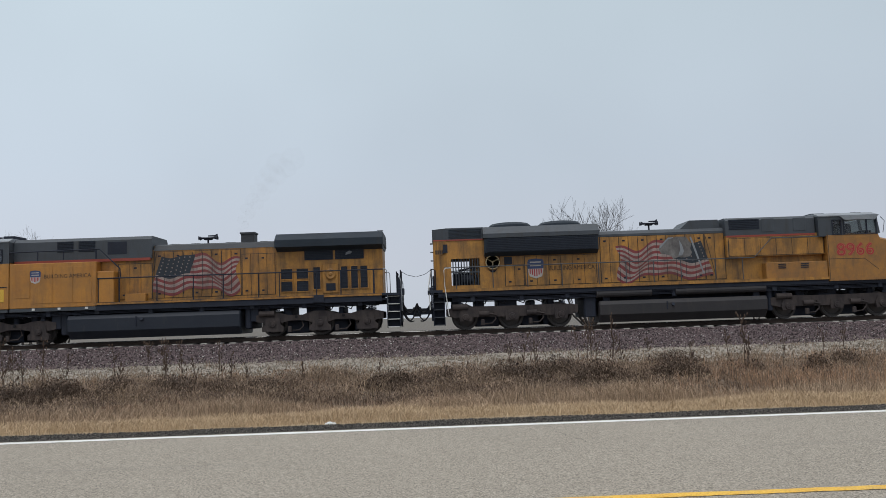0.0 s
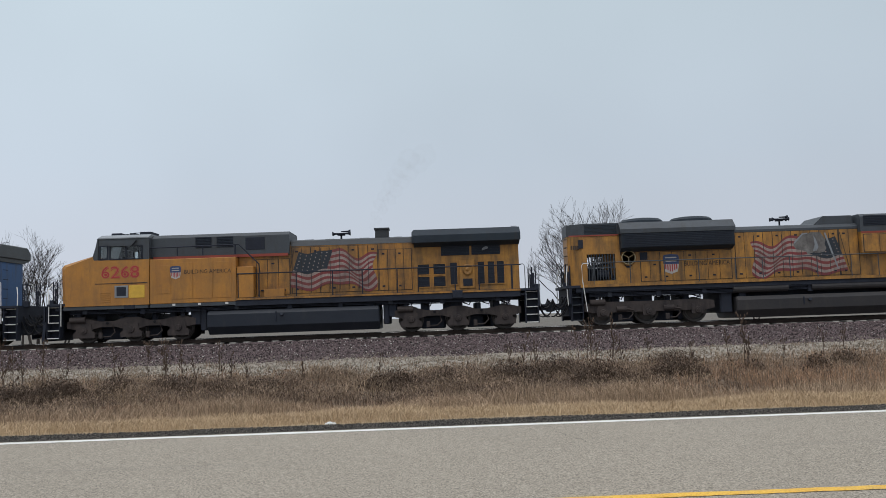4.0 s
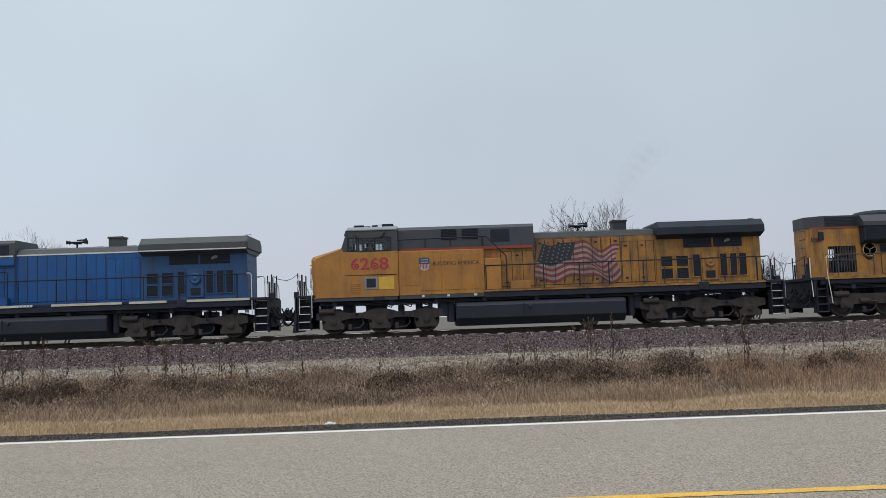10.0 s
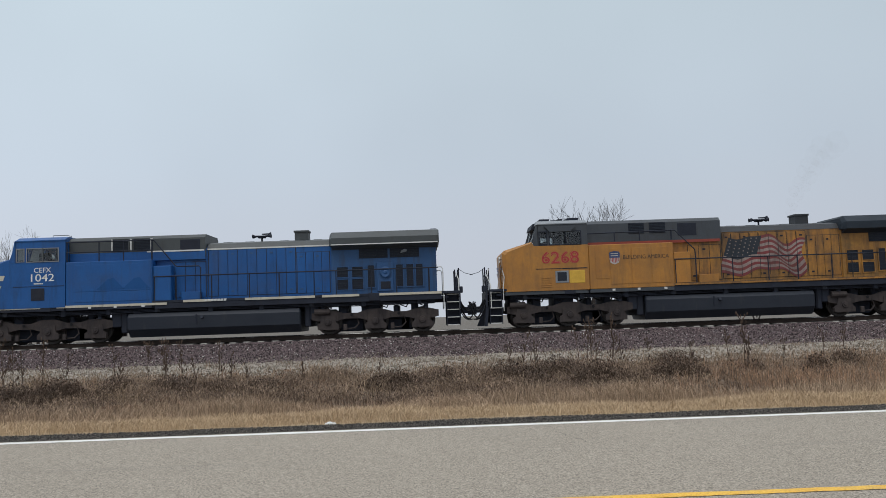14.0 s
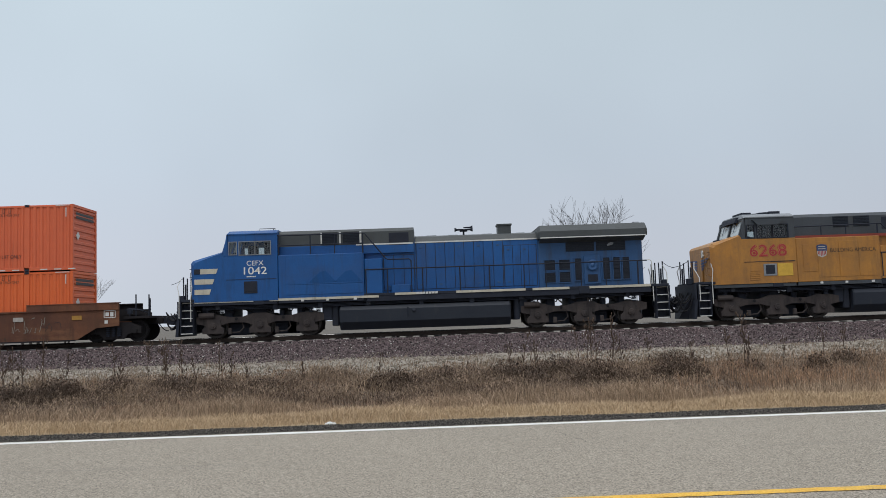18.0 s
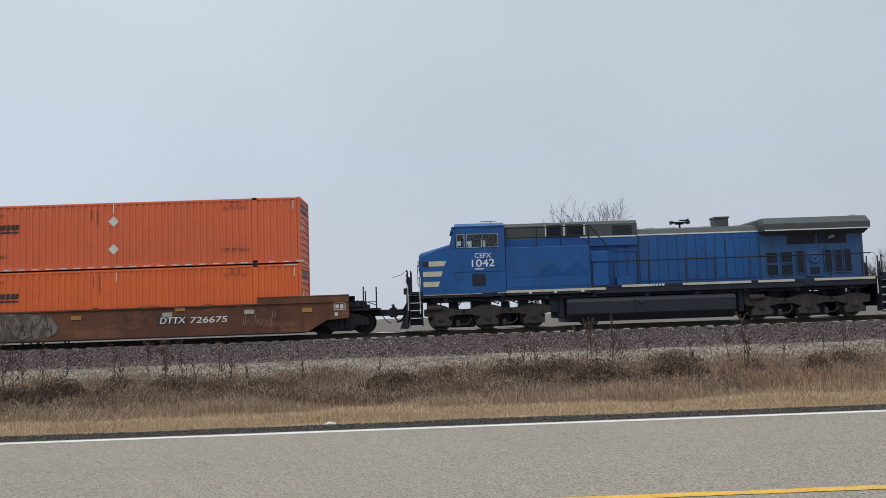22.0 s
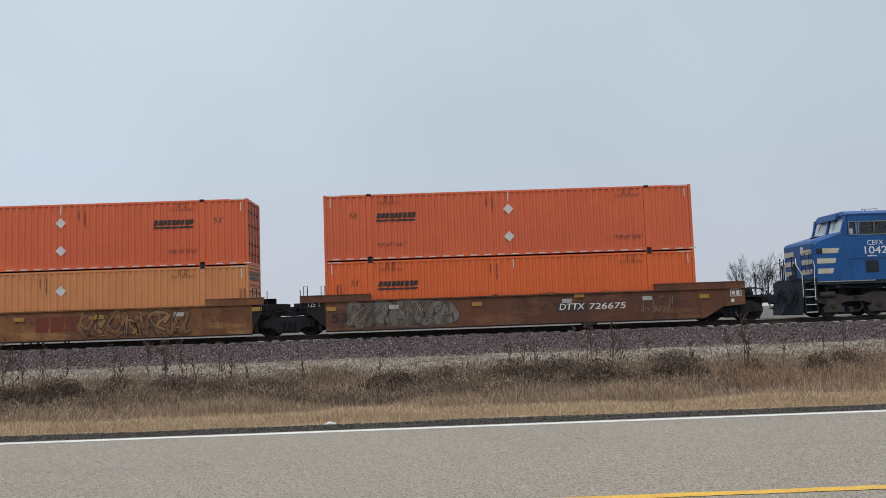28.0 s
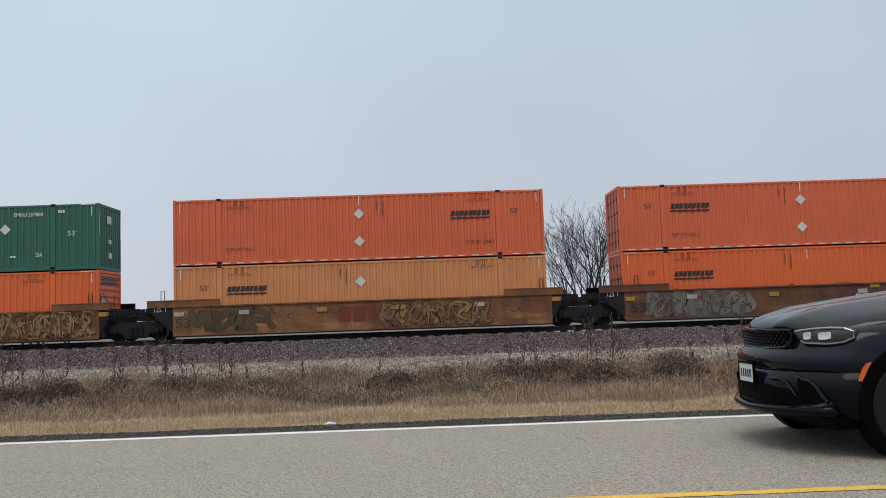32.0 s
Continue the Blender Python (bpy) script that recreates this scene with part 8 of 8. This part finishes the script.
    graffiti(s, 0.97, 5.60, 0.22, 1.30, y - 0.001, "lzhwavlzwh", [WELL_Y, GRAF_TAN, WELL_Y], GRAF_DARK, 31, 0.13, 0.04, GRAF_TAN, None)
    scribble(s, 1.0, 5.5, 0.28, 1.28, y - 0.030, 9, GRAF_DARK, 73, 0.045)
    scribble(s, 1.0, 5.5, 0.28, 1.28, y - 0.032, 8, GRAF_TAN2, 74, 0.035)
    scribble(s, -7.1, -4.0, 0.3, 1.2, y - 0.016, 7, GRAF_GREEN_DK, 75, 0.06)
    scribble(s, -2.9, -1.06, 0.9, 1.42, y - 0.004, 5, GRAF_DARK, 41)
    scribble(s, 6.1, 7.47, 0.7, 1.15, y, 5, GRAF_DARK, 51)
    reflectors(s, ((-8.0, 'w'), (-5.23, 'w'), (-1.89, 'y'), (1.5, 'y'), (4.9, 'w')))
    reflectors(s, ((8.24, 'y'),), 1.20)

    W, s = well_unit(-22.47, WELL_Y, tail=True)
    graffiti(s, -4.0, 8.0, 0.22, 1.32, y, "hlwzavlhzwalvhzlwavhwzlah", [GRAF_TAN, WELL_Y, GRAF_TAN], GRAF_TAN_DK, 61, 0.11, 0.02, GRAF_LACE, None)
    for k, mt in enumerate((GRAF_TAN_DK, GRAF_TAN2, WELL_Y, GRAF_LACE, GRAF_TAN_DK)):
        scribble(s, -3.5, 8.0, 0.26, 1.32, y - 0.064 - 0.002 * k, 26, mt, 62 + k, 0.05)
    reflectors(s, ((2.0, 'y'), (8.24, 'y')), 1.20)


# ---- exhaust haze over the working engines ----
def haze_material():
    m = bpy.data.materials.new("thin_brown_exhaust")
    m.use_nodes = True
    n, l = m.node_tree.nodes, m.node_tree.links
    n.clear()
    t, d, mx, o = n.new("ShaderNodeBsdfTransparent"), n.new("ShaderNodeBsdfDiffuse"), n.new("ShaderNodeMixShader"), n.new("ShaderNodeOutputMaterial")
    d.inputs[0].default_value = (0.30, 0.25, 0.22, 1)
    mx.inputs[0].default_value = 0.010
    l.new(t.outputs[0], mx.inputs[1])
    l.new(d.outputs[0], mx.inputs[2])
    l.new(mx.outputs[0], o.inputs[0])
    return m


def build_haze():
    mt = haze_material()
    rr = random.Random(14)
    S = place(thing("exhaust_haze", pose(0, 0, 0), "thin brown exhaust haze over the stack", "smoke"), 65.5, 4.62)
    for i in range(16):
        f = (i / 15)**0.9
        r = 0.16 + 0.36 * f
        bm = B()
        bmesh.ops.create_icosphere(bm, subdivisions=2, radius=r)
        c_ = Vector((0.1 * f + 2.0 * f**1.35 + (0.25 if i % 2 else -0.25) * (0.3 + f), 0.0, 0.15 + 3.2 * f))
        for v in bm.verts:
            q = v.co * (1 + 0.35 * noise.noise(v.co * 3 + Vector((i * 3.1, 0, 0))))
            v.co = Vector((q.x, q.y * 0.5, q.z)) + c_
        p = part("puff", bm, mt, S)
        p.visible_shadow = False


# ---- the passing car ----
def squarish(v):
    return math.copysign(abs(v)**0.45, v)


def build_suv():
    # Copies of one paint: reflections dimmed low down, brightened on the bonnet by hand.
    paint = surface("glossy_black_car_paint", (0.005, 0.0065, 0.013), (0.004, 0.0055, 0.011), 1.0, 0.07, bump=0, spec=0.22)
    low = surface("black_paint_dimmed_sheen", (0.004, 0.005, 0.009), None, 1.0, 0.12, bump=0, spec=0.12)
    hoodpaint = surface("black_paint_raised_sheen", (0.005, 0.0065, 0.013), None, 1.0, 0.06, bump=0, spec=0.34)
    trim = surface("matt_black_plastic", (0.003, 0.003, 0.004), None, 3, 0.5, bump=0, spec=0.03)
    tyre = surface("black_tyre_rubber", (0.010, 0.010, 0.011), None, 5, 0.8)
    rim = surface("dark_alloy_rim", (0.05, 0.05, 0.055), None, 3, 0.3, 0.8, bump=0)
    lamp = surface("headlamp_reflector", (0.72, 0.74, 0.78), (0.55, 0.56, 0.6), 8, 0.25, 0.3, bump=0)
    lampgrey = surface("clear_grey_light_guide", (0.30, 0.31, 0.34), (0.2, 0.2, 0.22), 8, 0.2, 0.4, bump=0)
    lampdark = surface("headlamp_housing", (0.045, 0.048, 0.055), (0.02, 0.02, 0.024), 14, 0.12, bump=0)
    amber = surface("amber_marker_lens", (0.75, 0.12, 0.02), None, 4, 0.25, bump=0)
    V = thing("suv", pose(704, 7.30, 0), "black sport utility vehicle driving on the road", "car")
    HW = 0.96

    def outline(z, x0, hw, bow, rear):
        pts = []
        for i in range(-8, 9):
            y = i / 8
            pts.append((x0 + bow * abs(y)**2.6, y * hw))
        pts += [(1.0, hw), (2.6, hw + 0.01), (4.2, hw), (rear - 0.25, hw - 0.05), (rear, hw - 0.25), (rear, -hw + 0.25), (rear - 0.25, -hw + 0.05), (4.2, -hw), (2.6, -hw - 0.01), (1.0, -hw)]
        return [(x, y, z) for x, y in pts]
    rows = ((0.30, 0.10, 0.90, 0.42, 4.95), (0.36, 0.06, 0.93, 0.42, 5.02), (0.50, 0.05, 0.95, 0.42, 5.06), (0.66, 0.06, 0.96, 0.42, 5.08), (0.74, 0.05, 0.96, 0.42, 5.08), (0.80, 0.07, 0.96, 0.43, 5.07),
            (0.84, 0.14, 0.955, 0.40, 5.07), (0.94, 0.165, 0.95, 0.42, 5.05), (0.99, 0.21, 0.925, 0.44, 5.04), (1.03, 0.34, 0.87, 0.5, 5.02), (1.06, 0.46, 0.78, 0.5, 4.98))
    for nm, rs, mt, lb in (("lower_body", rows[:4], low, "black lower bodywork and bumper skin"), ("body", rows[3:], paint, "glossy black bodywork")):
        bm = B()
        loft(bm, [outline(*r) for r in rs])
        fixn(bm)
        for f in bm.faces:
            f.smooth = True
        part(nm, bm, mt, V, lb)
    # bonnet
    bm = B()
    rings = []
    for x, z, hw, crown in ((0.150, 0.965, 0.80, 0.012), (0.158, 0.995, 0.81, 0.016), (0.20, 1.03, 0.83, 0.022), (0.30, 1.06, 0.87, 0.03), (0.55, 1.11, 0.905, 0.045), (1.0, 1.16, 0.92, 0.055), (1.45, 1.21, 0.90, 0.06), (1.62, 1.22, 0.86, 0.06)):
        top = []
        for i in range(-8, 9):
            q = i / 8
            top.append((x + 0.36 * abs(q)**2.6 * (1 if x < 0.5 else (0.6 if x < 0.8 else 0.3)), q * hw, z - 0.4 * crown + 1.6 * crown * (1 - q * q) + (0.025 if 0.35 < abs(q) < 0.62 else 0) - 0.10 * abs(q)**6))
        rings.append(top + [(x + 0.42, hw * 0.97, 0.94), (x + 0.42, -hw * 0.97, 0.94)])
    loft(bm, rings)
    fixn(bm)
    for f in bm.faces:
        f.smooth = True
    part("bonnet", bm, hoodpaint, V, "glossy black bonnet with raised centre")
    # cabin
    bm = B()
    cab_rows = ((1.06, 1.30, 4.95, 0.90), (1.20, 1.62, 4.95, 0.89), (1.55, 2.15, 4.85, 0.76), (1.70, 2.45, 4.72, 0.68), (1.77, 2.75, 4.5, 0.60))
    loft(bm, [[(a, -w * 0.85, z), (a + 0.12, -w, z), (b - 0.1, -w, z), (b, -w * 0.85, z), (b, w * 0.85, z), (b - 0.1, w, z), (a + 0.12, w, z), (a, w * 0.85, z)] for z, a, b, w in cab_rows])
    part("cabin", fixn(bm), paint, V)
    bm = B()
    loft(bm, [[(1.66, -0.74, 1.225), (1.66, 0.74, 1.225), (2.40, 0.60, 1.68), (2.40, -0.60, 1.68)], [(1.63, -0.74, 1.235), (1.63, 0.74, 1.235), (2.37, 0.60, 1.69), (2.37, -0.60, 1.69)]])
    part("windscreen", fixn(bm), DARKGLASS, V, "dark reflective windscreen")
    for s in (-1, 1):
        for x0, x1 in ((1.95, 2.75), (2.85, 3.75), (3.85, 4.6)):
            bm = B()
            loft(bm, [[(x0, s * 0.885, 1.24), (x1, s * 0.885, 1.24), (x1 - 0.05, s * 0.76, 1.58), (x0 + (0.35 if x0 < 2 else 0.05), s * 0.76, 1.58)],
                      [(x0, s * 0.90, 1.24), (x1, s * 0.90, 1.24), (x1 - 0.05, s * 0.775, 1.58), (x0 + (0.35 if x0 < 2 else 0.05), s * 0.775, 1.58)]])
            part("side_window", fixn(bm), DARKGLASS, V)
        bm = B()
        box(bm, 1.95, 2.15, min(s * 0.98, s * 1.18), max(s * 0.98, s * 1.18), 1.20, 1.36, 0.05)
        part("door_mirror", fixn(bm), paint, V)
        for xx in (1.60, 2.78, 3.82):
            bm = B()
            box(bm, xx, xx + 0.008, min(s * 0.965, s * 0.975), max(s * 0.965, s * 0.975), 0.45, 1.08)
            part("door_seam", fixn(bm), trim, V)
        # lamps
        def rim_of(q):
            lo = float(np.interp(q, (0.55, 0.60, 0.65, 0.82, 0.91, 0.965), (0.962, 0.905, 0.876, 0.870, 0.884, 0.918)))
            hi = float(np.interp(q, (0.55, 0.62, 0.72, 0.84, 0.92, 0.965), (0.985, 0.998, 1.010, 1.018, 1.012, 0.988)))
            return 0.145 + 0.42 * q**2.6 - 0.012, s * q * 0.955, lo, hi
        qs = [0.55 + 0.415 * i / 18 for i in range(19)]
        bm = B()
        loft(bm, [[(x, y, z0), (x - 0.004, y, (z0 + z1) / 2), (x, y, z1), (x + 0.05, y * 0.98, z1), (x + 0.05, y * 0.98, z0)] for x, y, z0, z1 in map(rim_of, qs)])
        fixn(bm)
        for f in bm.faces:
            f.smooth = True
        hl = part("headlight", bm, lampdark, V, "slim headlamp with a bright outline and two reflectors")
        for q, wq, hq in ((0.675, 0.030, 0.030), (0.80, 0.042, 0.030)):
            bm = B()
            x = 0.145 + 0.42 * q**2.6 - 0.018
            sl = 0.42 * 2.6 * q**1.6 / 0.955
            loft(bm, [[(x - dx + sl * wq * k_ * squarish(math.cos(t * 0.3142)), s * (q * 0.955 + wq * k_ * squarish(math.cos(t * 0.3142))), 0.944 + hq * k_ * squarish(math.sin(t * 0.3142)) + 0.1 * wq * squarish(math.cos(t * 0.3142))) for t in range(20)] for dx, k_ in ((0.0, 1.0), (0.006, 0.86), (0.002, 0.5))])
            fixn(bm)
            part("projector", bm, lamp, hl)
        bm = B()
        loop = []
        for q in qs[3:]:
            x, y, z0, z1 = rim_of(q)
            loop.append((x - 0.003, y, z0 + 0.012))
        for q in qs[:0:-1]:
            x, y, z0, z1 = rim_of(q)
            loop.append((x - 0.003, y, z1 - 0.010))
        tube(bm, loop, 0.009, 5)
        part("lamp_strip", fixn(bm), lampgrey, hl, "bright running-light outline")
        bm = B()
        loft(bm, [[(0.500 + o, s * (0.962 + e), 0.60), (0.527 - o, s * (0.966 + e), 0.597), (0.590, s * (0.969 + e), 0.715), (0.612 - o, s * (0.970 + e), 0.742), (0.572 + o, s * (0.966 + e), 0.735), (0.535 + o, s * (0.964 + e), 0.69)] for o, e in ((0.0, 0.0), (0.003, 0.012))])
        part("side_marker", fixn(bm), amber, V, "amber side marker lamp")
    # grille
    bm = B()
    ga = [(0.14 + 0.42 * abs(q)**2.6 - 0.008, q * 0.955) for q in [i / 10 * 1.06 for i in range(-5, 6)]]
    loft(bm, [[(x, y, 0.845), (x + 0.01, y, 0.985), (x + 0.03, y, 0.985), (x + 0.03, y, 0.845)] for x, y in ga])
    gr = part("grille", fixn(bm), trim, V, "black mesh grille")
    for i in range(19):
        for j in range(5):
            q = -0.51 + i * 0.0575 + (0.029 if j % 2 else 0)
            if abs(q) > 0.52:
                continue
            x = 0.14 + 0.42 * abs(q)**2.6 - 0.012
            bm = B()
            cy_, cz_ = q * 0.955, 0.862 + j * 0.027
            loft(bm, [[(x - d, cy_ + math.cos(k * 1.0472 + 0.52) * r, cz_ + math.sin(k * 1.0472 + 0.52) * r * 0.55) for k in range(6)] for d, r in ((0.0, 0.026), (0.006, 0.020))])
            part("mesh_cell", fixn(bm), paint, gr)
    bm = B()
    tube(bm, [(0.14 + 0.42 * abs(q)**2.6 - 0.012, q * 0.955, z) for q, z in ((-0.54, 0.975), (-0.53, 0.90), (-0.46, 0.85), (-0.25, 0.838), (0.25, 0.838), (0.46, 0.85), (0.53, 0.90), (0.54, 0.975))], 0.014, 6)
    tube(bm, [(0.14 + 0.42 * abs(q)**2.6 - 0.012, q * 0.955, 0.992) for q in (-0.54, -0.4, -0.2, 0, 0.2, 0.4, 0.54)], 0.012, 6)
    part("grille_surround", fixn(bm), paint, gr)
    # lower bumper
    bm = B()
    la = [(0.045 + 0.42 * abs(q)**2.6 - 0.006, q * 0.95) for q in [i / 10 for i in range(-7, 8)]]
    loft(bm, [[(x, y, 0.40), (x, y, 0.54 - 0.04 * (abs(y) / 0.66)**3), (x + 0.03, y, 0.54 - 0.04 * (abs(y) / 0.66)**3), (x + 0.03, y, 0.40)] for x, y in la])
    part("lower_intake", fixn(bm), trim, V, "wide black lower intake")
    for s in (-1, 1):
        # a corner vent, its painted hook above and the blade below
        bm = B()
        fa = []
        for i in range(13):
            q = 0.66 + 0.20 * i / 12
            z0 = float(np.interp(q, (0.66, 0.72, 0.80, 0.86), (0.47, 0.43, 0.42, 0.425)))
            z1 = float(np.interp(q, (0.66, 0.70, 0.76, 0.82, 0.86), (0.60, 0.60, 0.575, 0.51, 0.44)))
            fa.append((0.045 + 0.42 * q**2.6 - 0.004, s * q * 0.955, z0, z1))
        loft(bm, [[(x, y, z0), (x, y, z1), (x + 0.05, y * 0.98, z1), (x + 0.05, y * 0.98, z0)] for x, y, z0, z1 in fa])
        part("bumper_vent", fixn(bm), trim, V, "dark corner vent in the bumper")
        for pts, r in (((((0.66, 0.60), (0.675, 0.625), (0.70, 0.605), (0.755, 0.592), (0.80, 0.545), (0.835, 0.475), (0.86, 0.435))), 0.015), ((((0.36, 0.60), (0.48, 0.605), (0.55, 0.585), (0.60, 0.53), (0.64, 0.47))), 0.011)):
            bm = B()
            tube(bm, [(0.045 + 0.42 * q**2.6 - 0.006, s * q * 0.955, z) for q, z in pts], r, 6)
            part("vent_trim", fixn(bm), paint, V)
        bm = B()
        loft(bm, [[(0.045 + 0.42 * q**2.6 - d, s * q * 0.955, z0), (0.045 + 0.42 * q**2.6 - d - 0.02, s * q * 0.955, (z0 + z1) / 2), (0.045 + 0.42 * q**2.6 - 0.004, s * q * 0.955, z1), (0.045 + 0.42 * q**2.6 + 0.05, s * q * 0.94, z0)]
                  for q, z0, z1, d in ((0.56, 0.365, 0.385, 0.02), (0.66, 0.36, 0.40, 0.025), (0.76, 0.36, 0.415, 0.025), (0.84, 0.365, 0.43, 0.02), (0.885, 0.40, 0.435, 0.006))])
        part("bumper_blade", fixn(bm), paint, V, "glossy black blade at the bumper corner")
    bm = B()
    lip = [(0.02 + 0.42 * abs(q)**2.6, q * 0.95) for q in [i / 10 for i in range(-9, 10)]]
    loft(bm, [[(x, y, 0.30 + 0.02 * abs(y)), (x - 0.03, y, 0.335 + 0.03 * abs(y)), (x - 0.005, y, 0.365 + 0.05 * abs(y)), (x + 0.12, y, 0.34)] for x, y in lip])
    fixn(bm)
    for f in bm.faces:
        f.smooth = True
    part("front_lip", bm, low, V, "black splitter lip")
    bm = B()
    box(bm, 0.3, 4.8, -0.85, 0.85, 0.22, 0.34, 0.05)
    part("underbody", fixn(bm), trim, V)
    # plate, left blank but for plain bars
    bm = B()
    box(bm, 0.012, 0.03, -0.155, 0.155, 0.545, 0.70, 0.004)
    np_ = part("number_plate", fixn(bm), PALEMARK, V, "white number plate with plain dark bars")
    for i in range(5):
        yy = -0.11 + i * 0.05
        bm = B()
        bm.faces.new([bm.verts.new(p) for p in ((0.010, yy, 0.585), (0.010, yy + 0.03, 0.585), (0.010, yy + 0.03, 0.655), (0.010, yy, 0.655))])
        part("plate_bar", bm, BLACKPAINT, np_)
    bm = B()
    for a in ((-0.17, -0.155, 0.53, 0.715), (0.155, 0.17, 0.53, 0.715), (-0.17, 0.17, 0.53, 0.545), (-0.17, 0.17, 0.70, 0.715)):
        box(bm, 0.008, 0.03, a[0], a[1], a[2], a[3])
    part("plate_frame", fixn(bm), trim, np_)
    # wheels
    for cx in (0.98, 4.02):
        for s in (-1, 1):
            # The body has no opening here: a black disc stands for the well's shade.
            bm = B()
            lathe_y(bm, [(0.02, s * 0.80), (0.475, s * 0.80), (0.475, s * 0.962), (0.45, s * 0.968), (0.02, s * 0.964)], cx, 0.42, 32)
            part("wheel_arch", fixn(bm), trim, V, "black disc painted in for the shaded wheel well")
            bm = B()
            lathe_y(bm, [(0.26, s * 0.74), (0.37, s * 0.74), (0.392, s * 0.78), (0.392, s * 0.95), (0.37, s * 0.985), (0.27, s * 0.98), (0.26, s * 0.95)], 0, 0, 36)
            w = part("wheel", fixn(bm), tyre, V, "black tyre on a dark alloy rim")
            w.matrix_basis = pose(cx, 0, 0.392)
            CARWHEELS.append((w, cx))
            bm = B()
            lathe_y(bm, [(0.02, s * 0.955), (0.06, s * 0.965), (0.08, s * 0.95), (0.24, s * 0.94), (0.268, s * 0.975), (0.268, s * 0.9), (0.02, s * 0.9)], 0, 0, 30)
            for k in range(10):
                a = k * 0.6283
                cyl(bm, (math.cos(a) * 0.05, s * 0.965, math.sin(a) * 0.05), (math.cos(a) * 0.255, s * 0.965, math.sin(a) * 0.255), 0.022, 0.018, 6)
            part("rim", fixn(bm), rim, w)
    return V


CARWHEELS = []


def motions():
    for ob, u, dz in MOVING:
        walk(ob, [(t / 2, pose(u + TRAVEL[t], TRACK_Y, RAIL + dz)) for t in range(65)])
    for ob, x, r in WHEELS:
        rows = []
        for i in range(161):
            t = i * 0.2
            rows.append((t, pose(x, 0, r, 0, math.degrees(travel(t) / r), 0)))
        walk(ob, rows)
    walk(SUV, [(0.0, pose(SUV_X + 32 * SUV_SPEED, SUV_Y, 0)), (16.0, pose(SUV_X + 16 * SUV_SPEED, SUV_Y, 0)), (32.0, pose(SUV_X, SUV_Y, 0))])


SUV_X, SUV_Y, SUV_SPEED = 2.74, 7.30, 22.0

build_ground()
build_road()
build_track()
build_trees()
build_flat_side()
build_yellow_wing()
build_blue()
build_containers()
build_well_cars()
build_haze()
SUV = build_suv()
build_litter()
build_weeds()
build_verge()
motions()
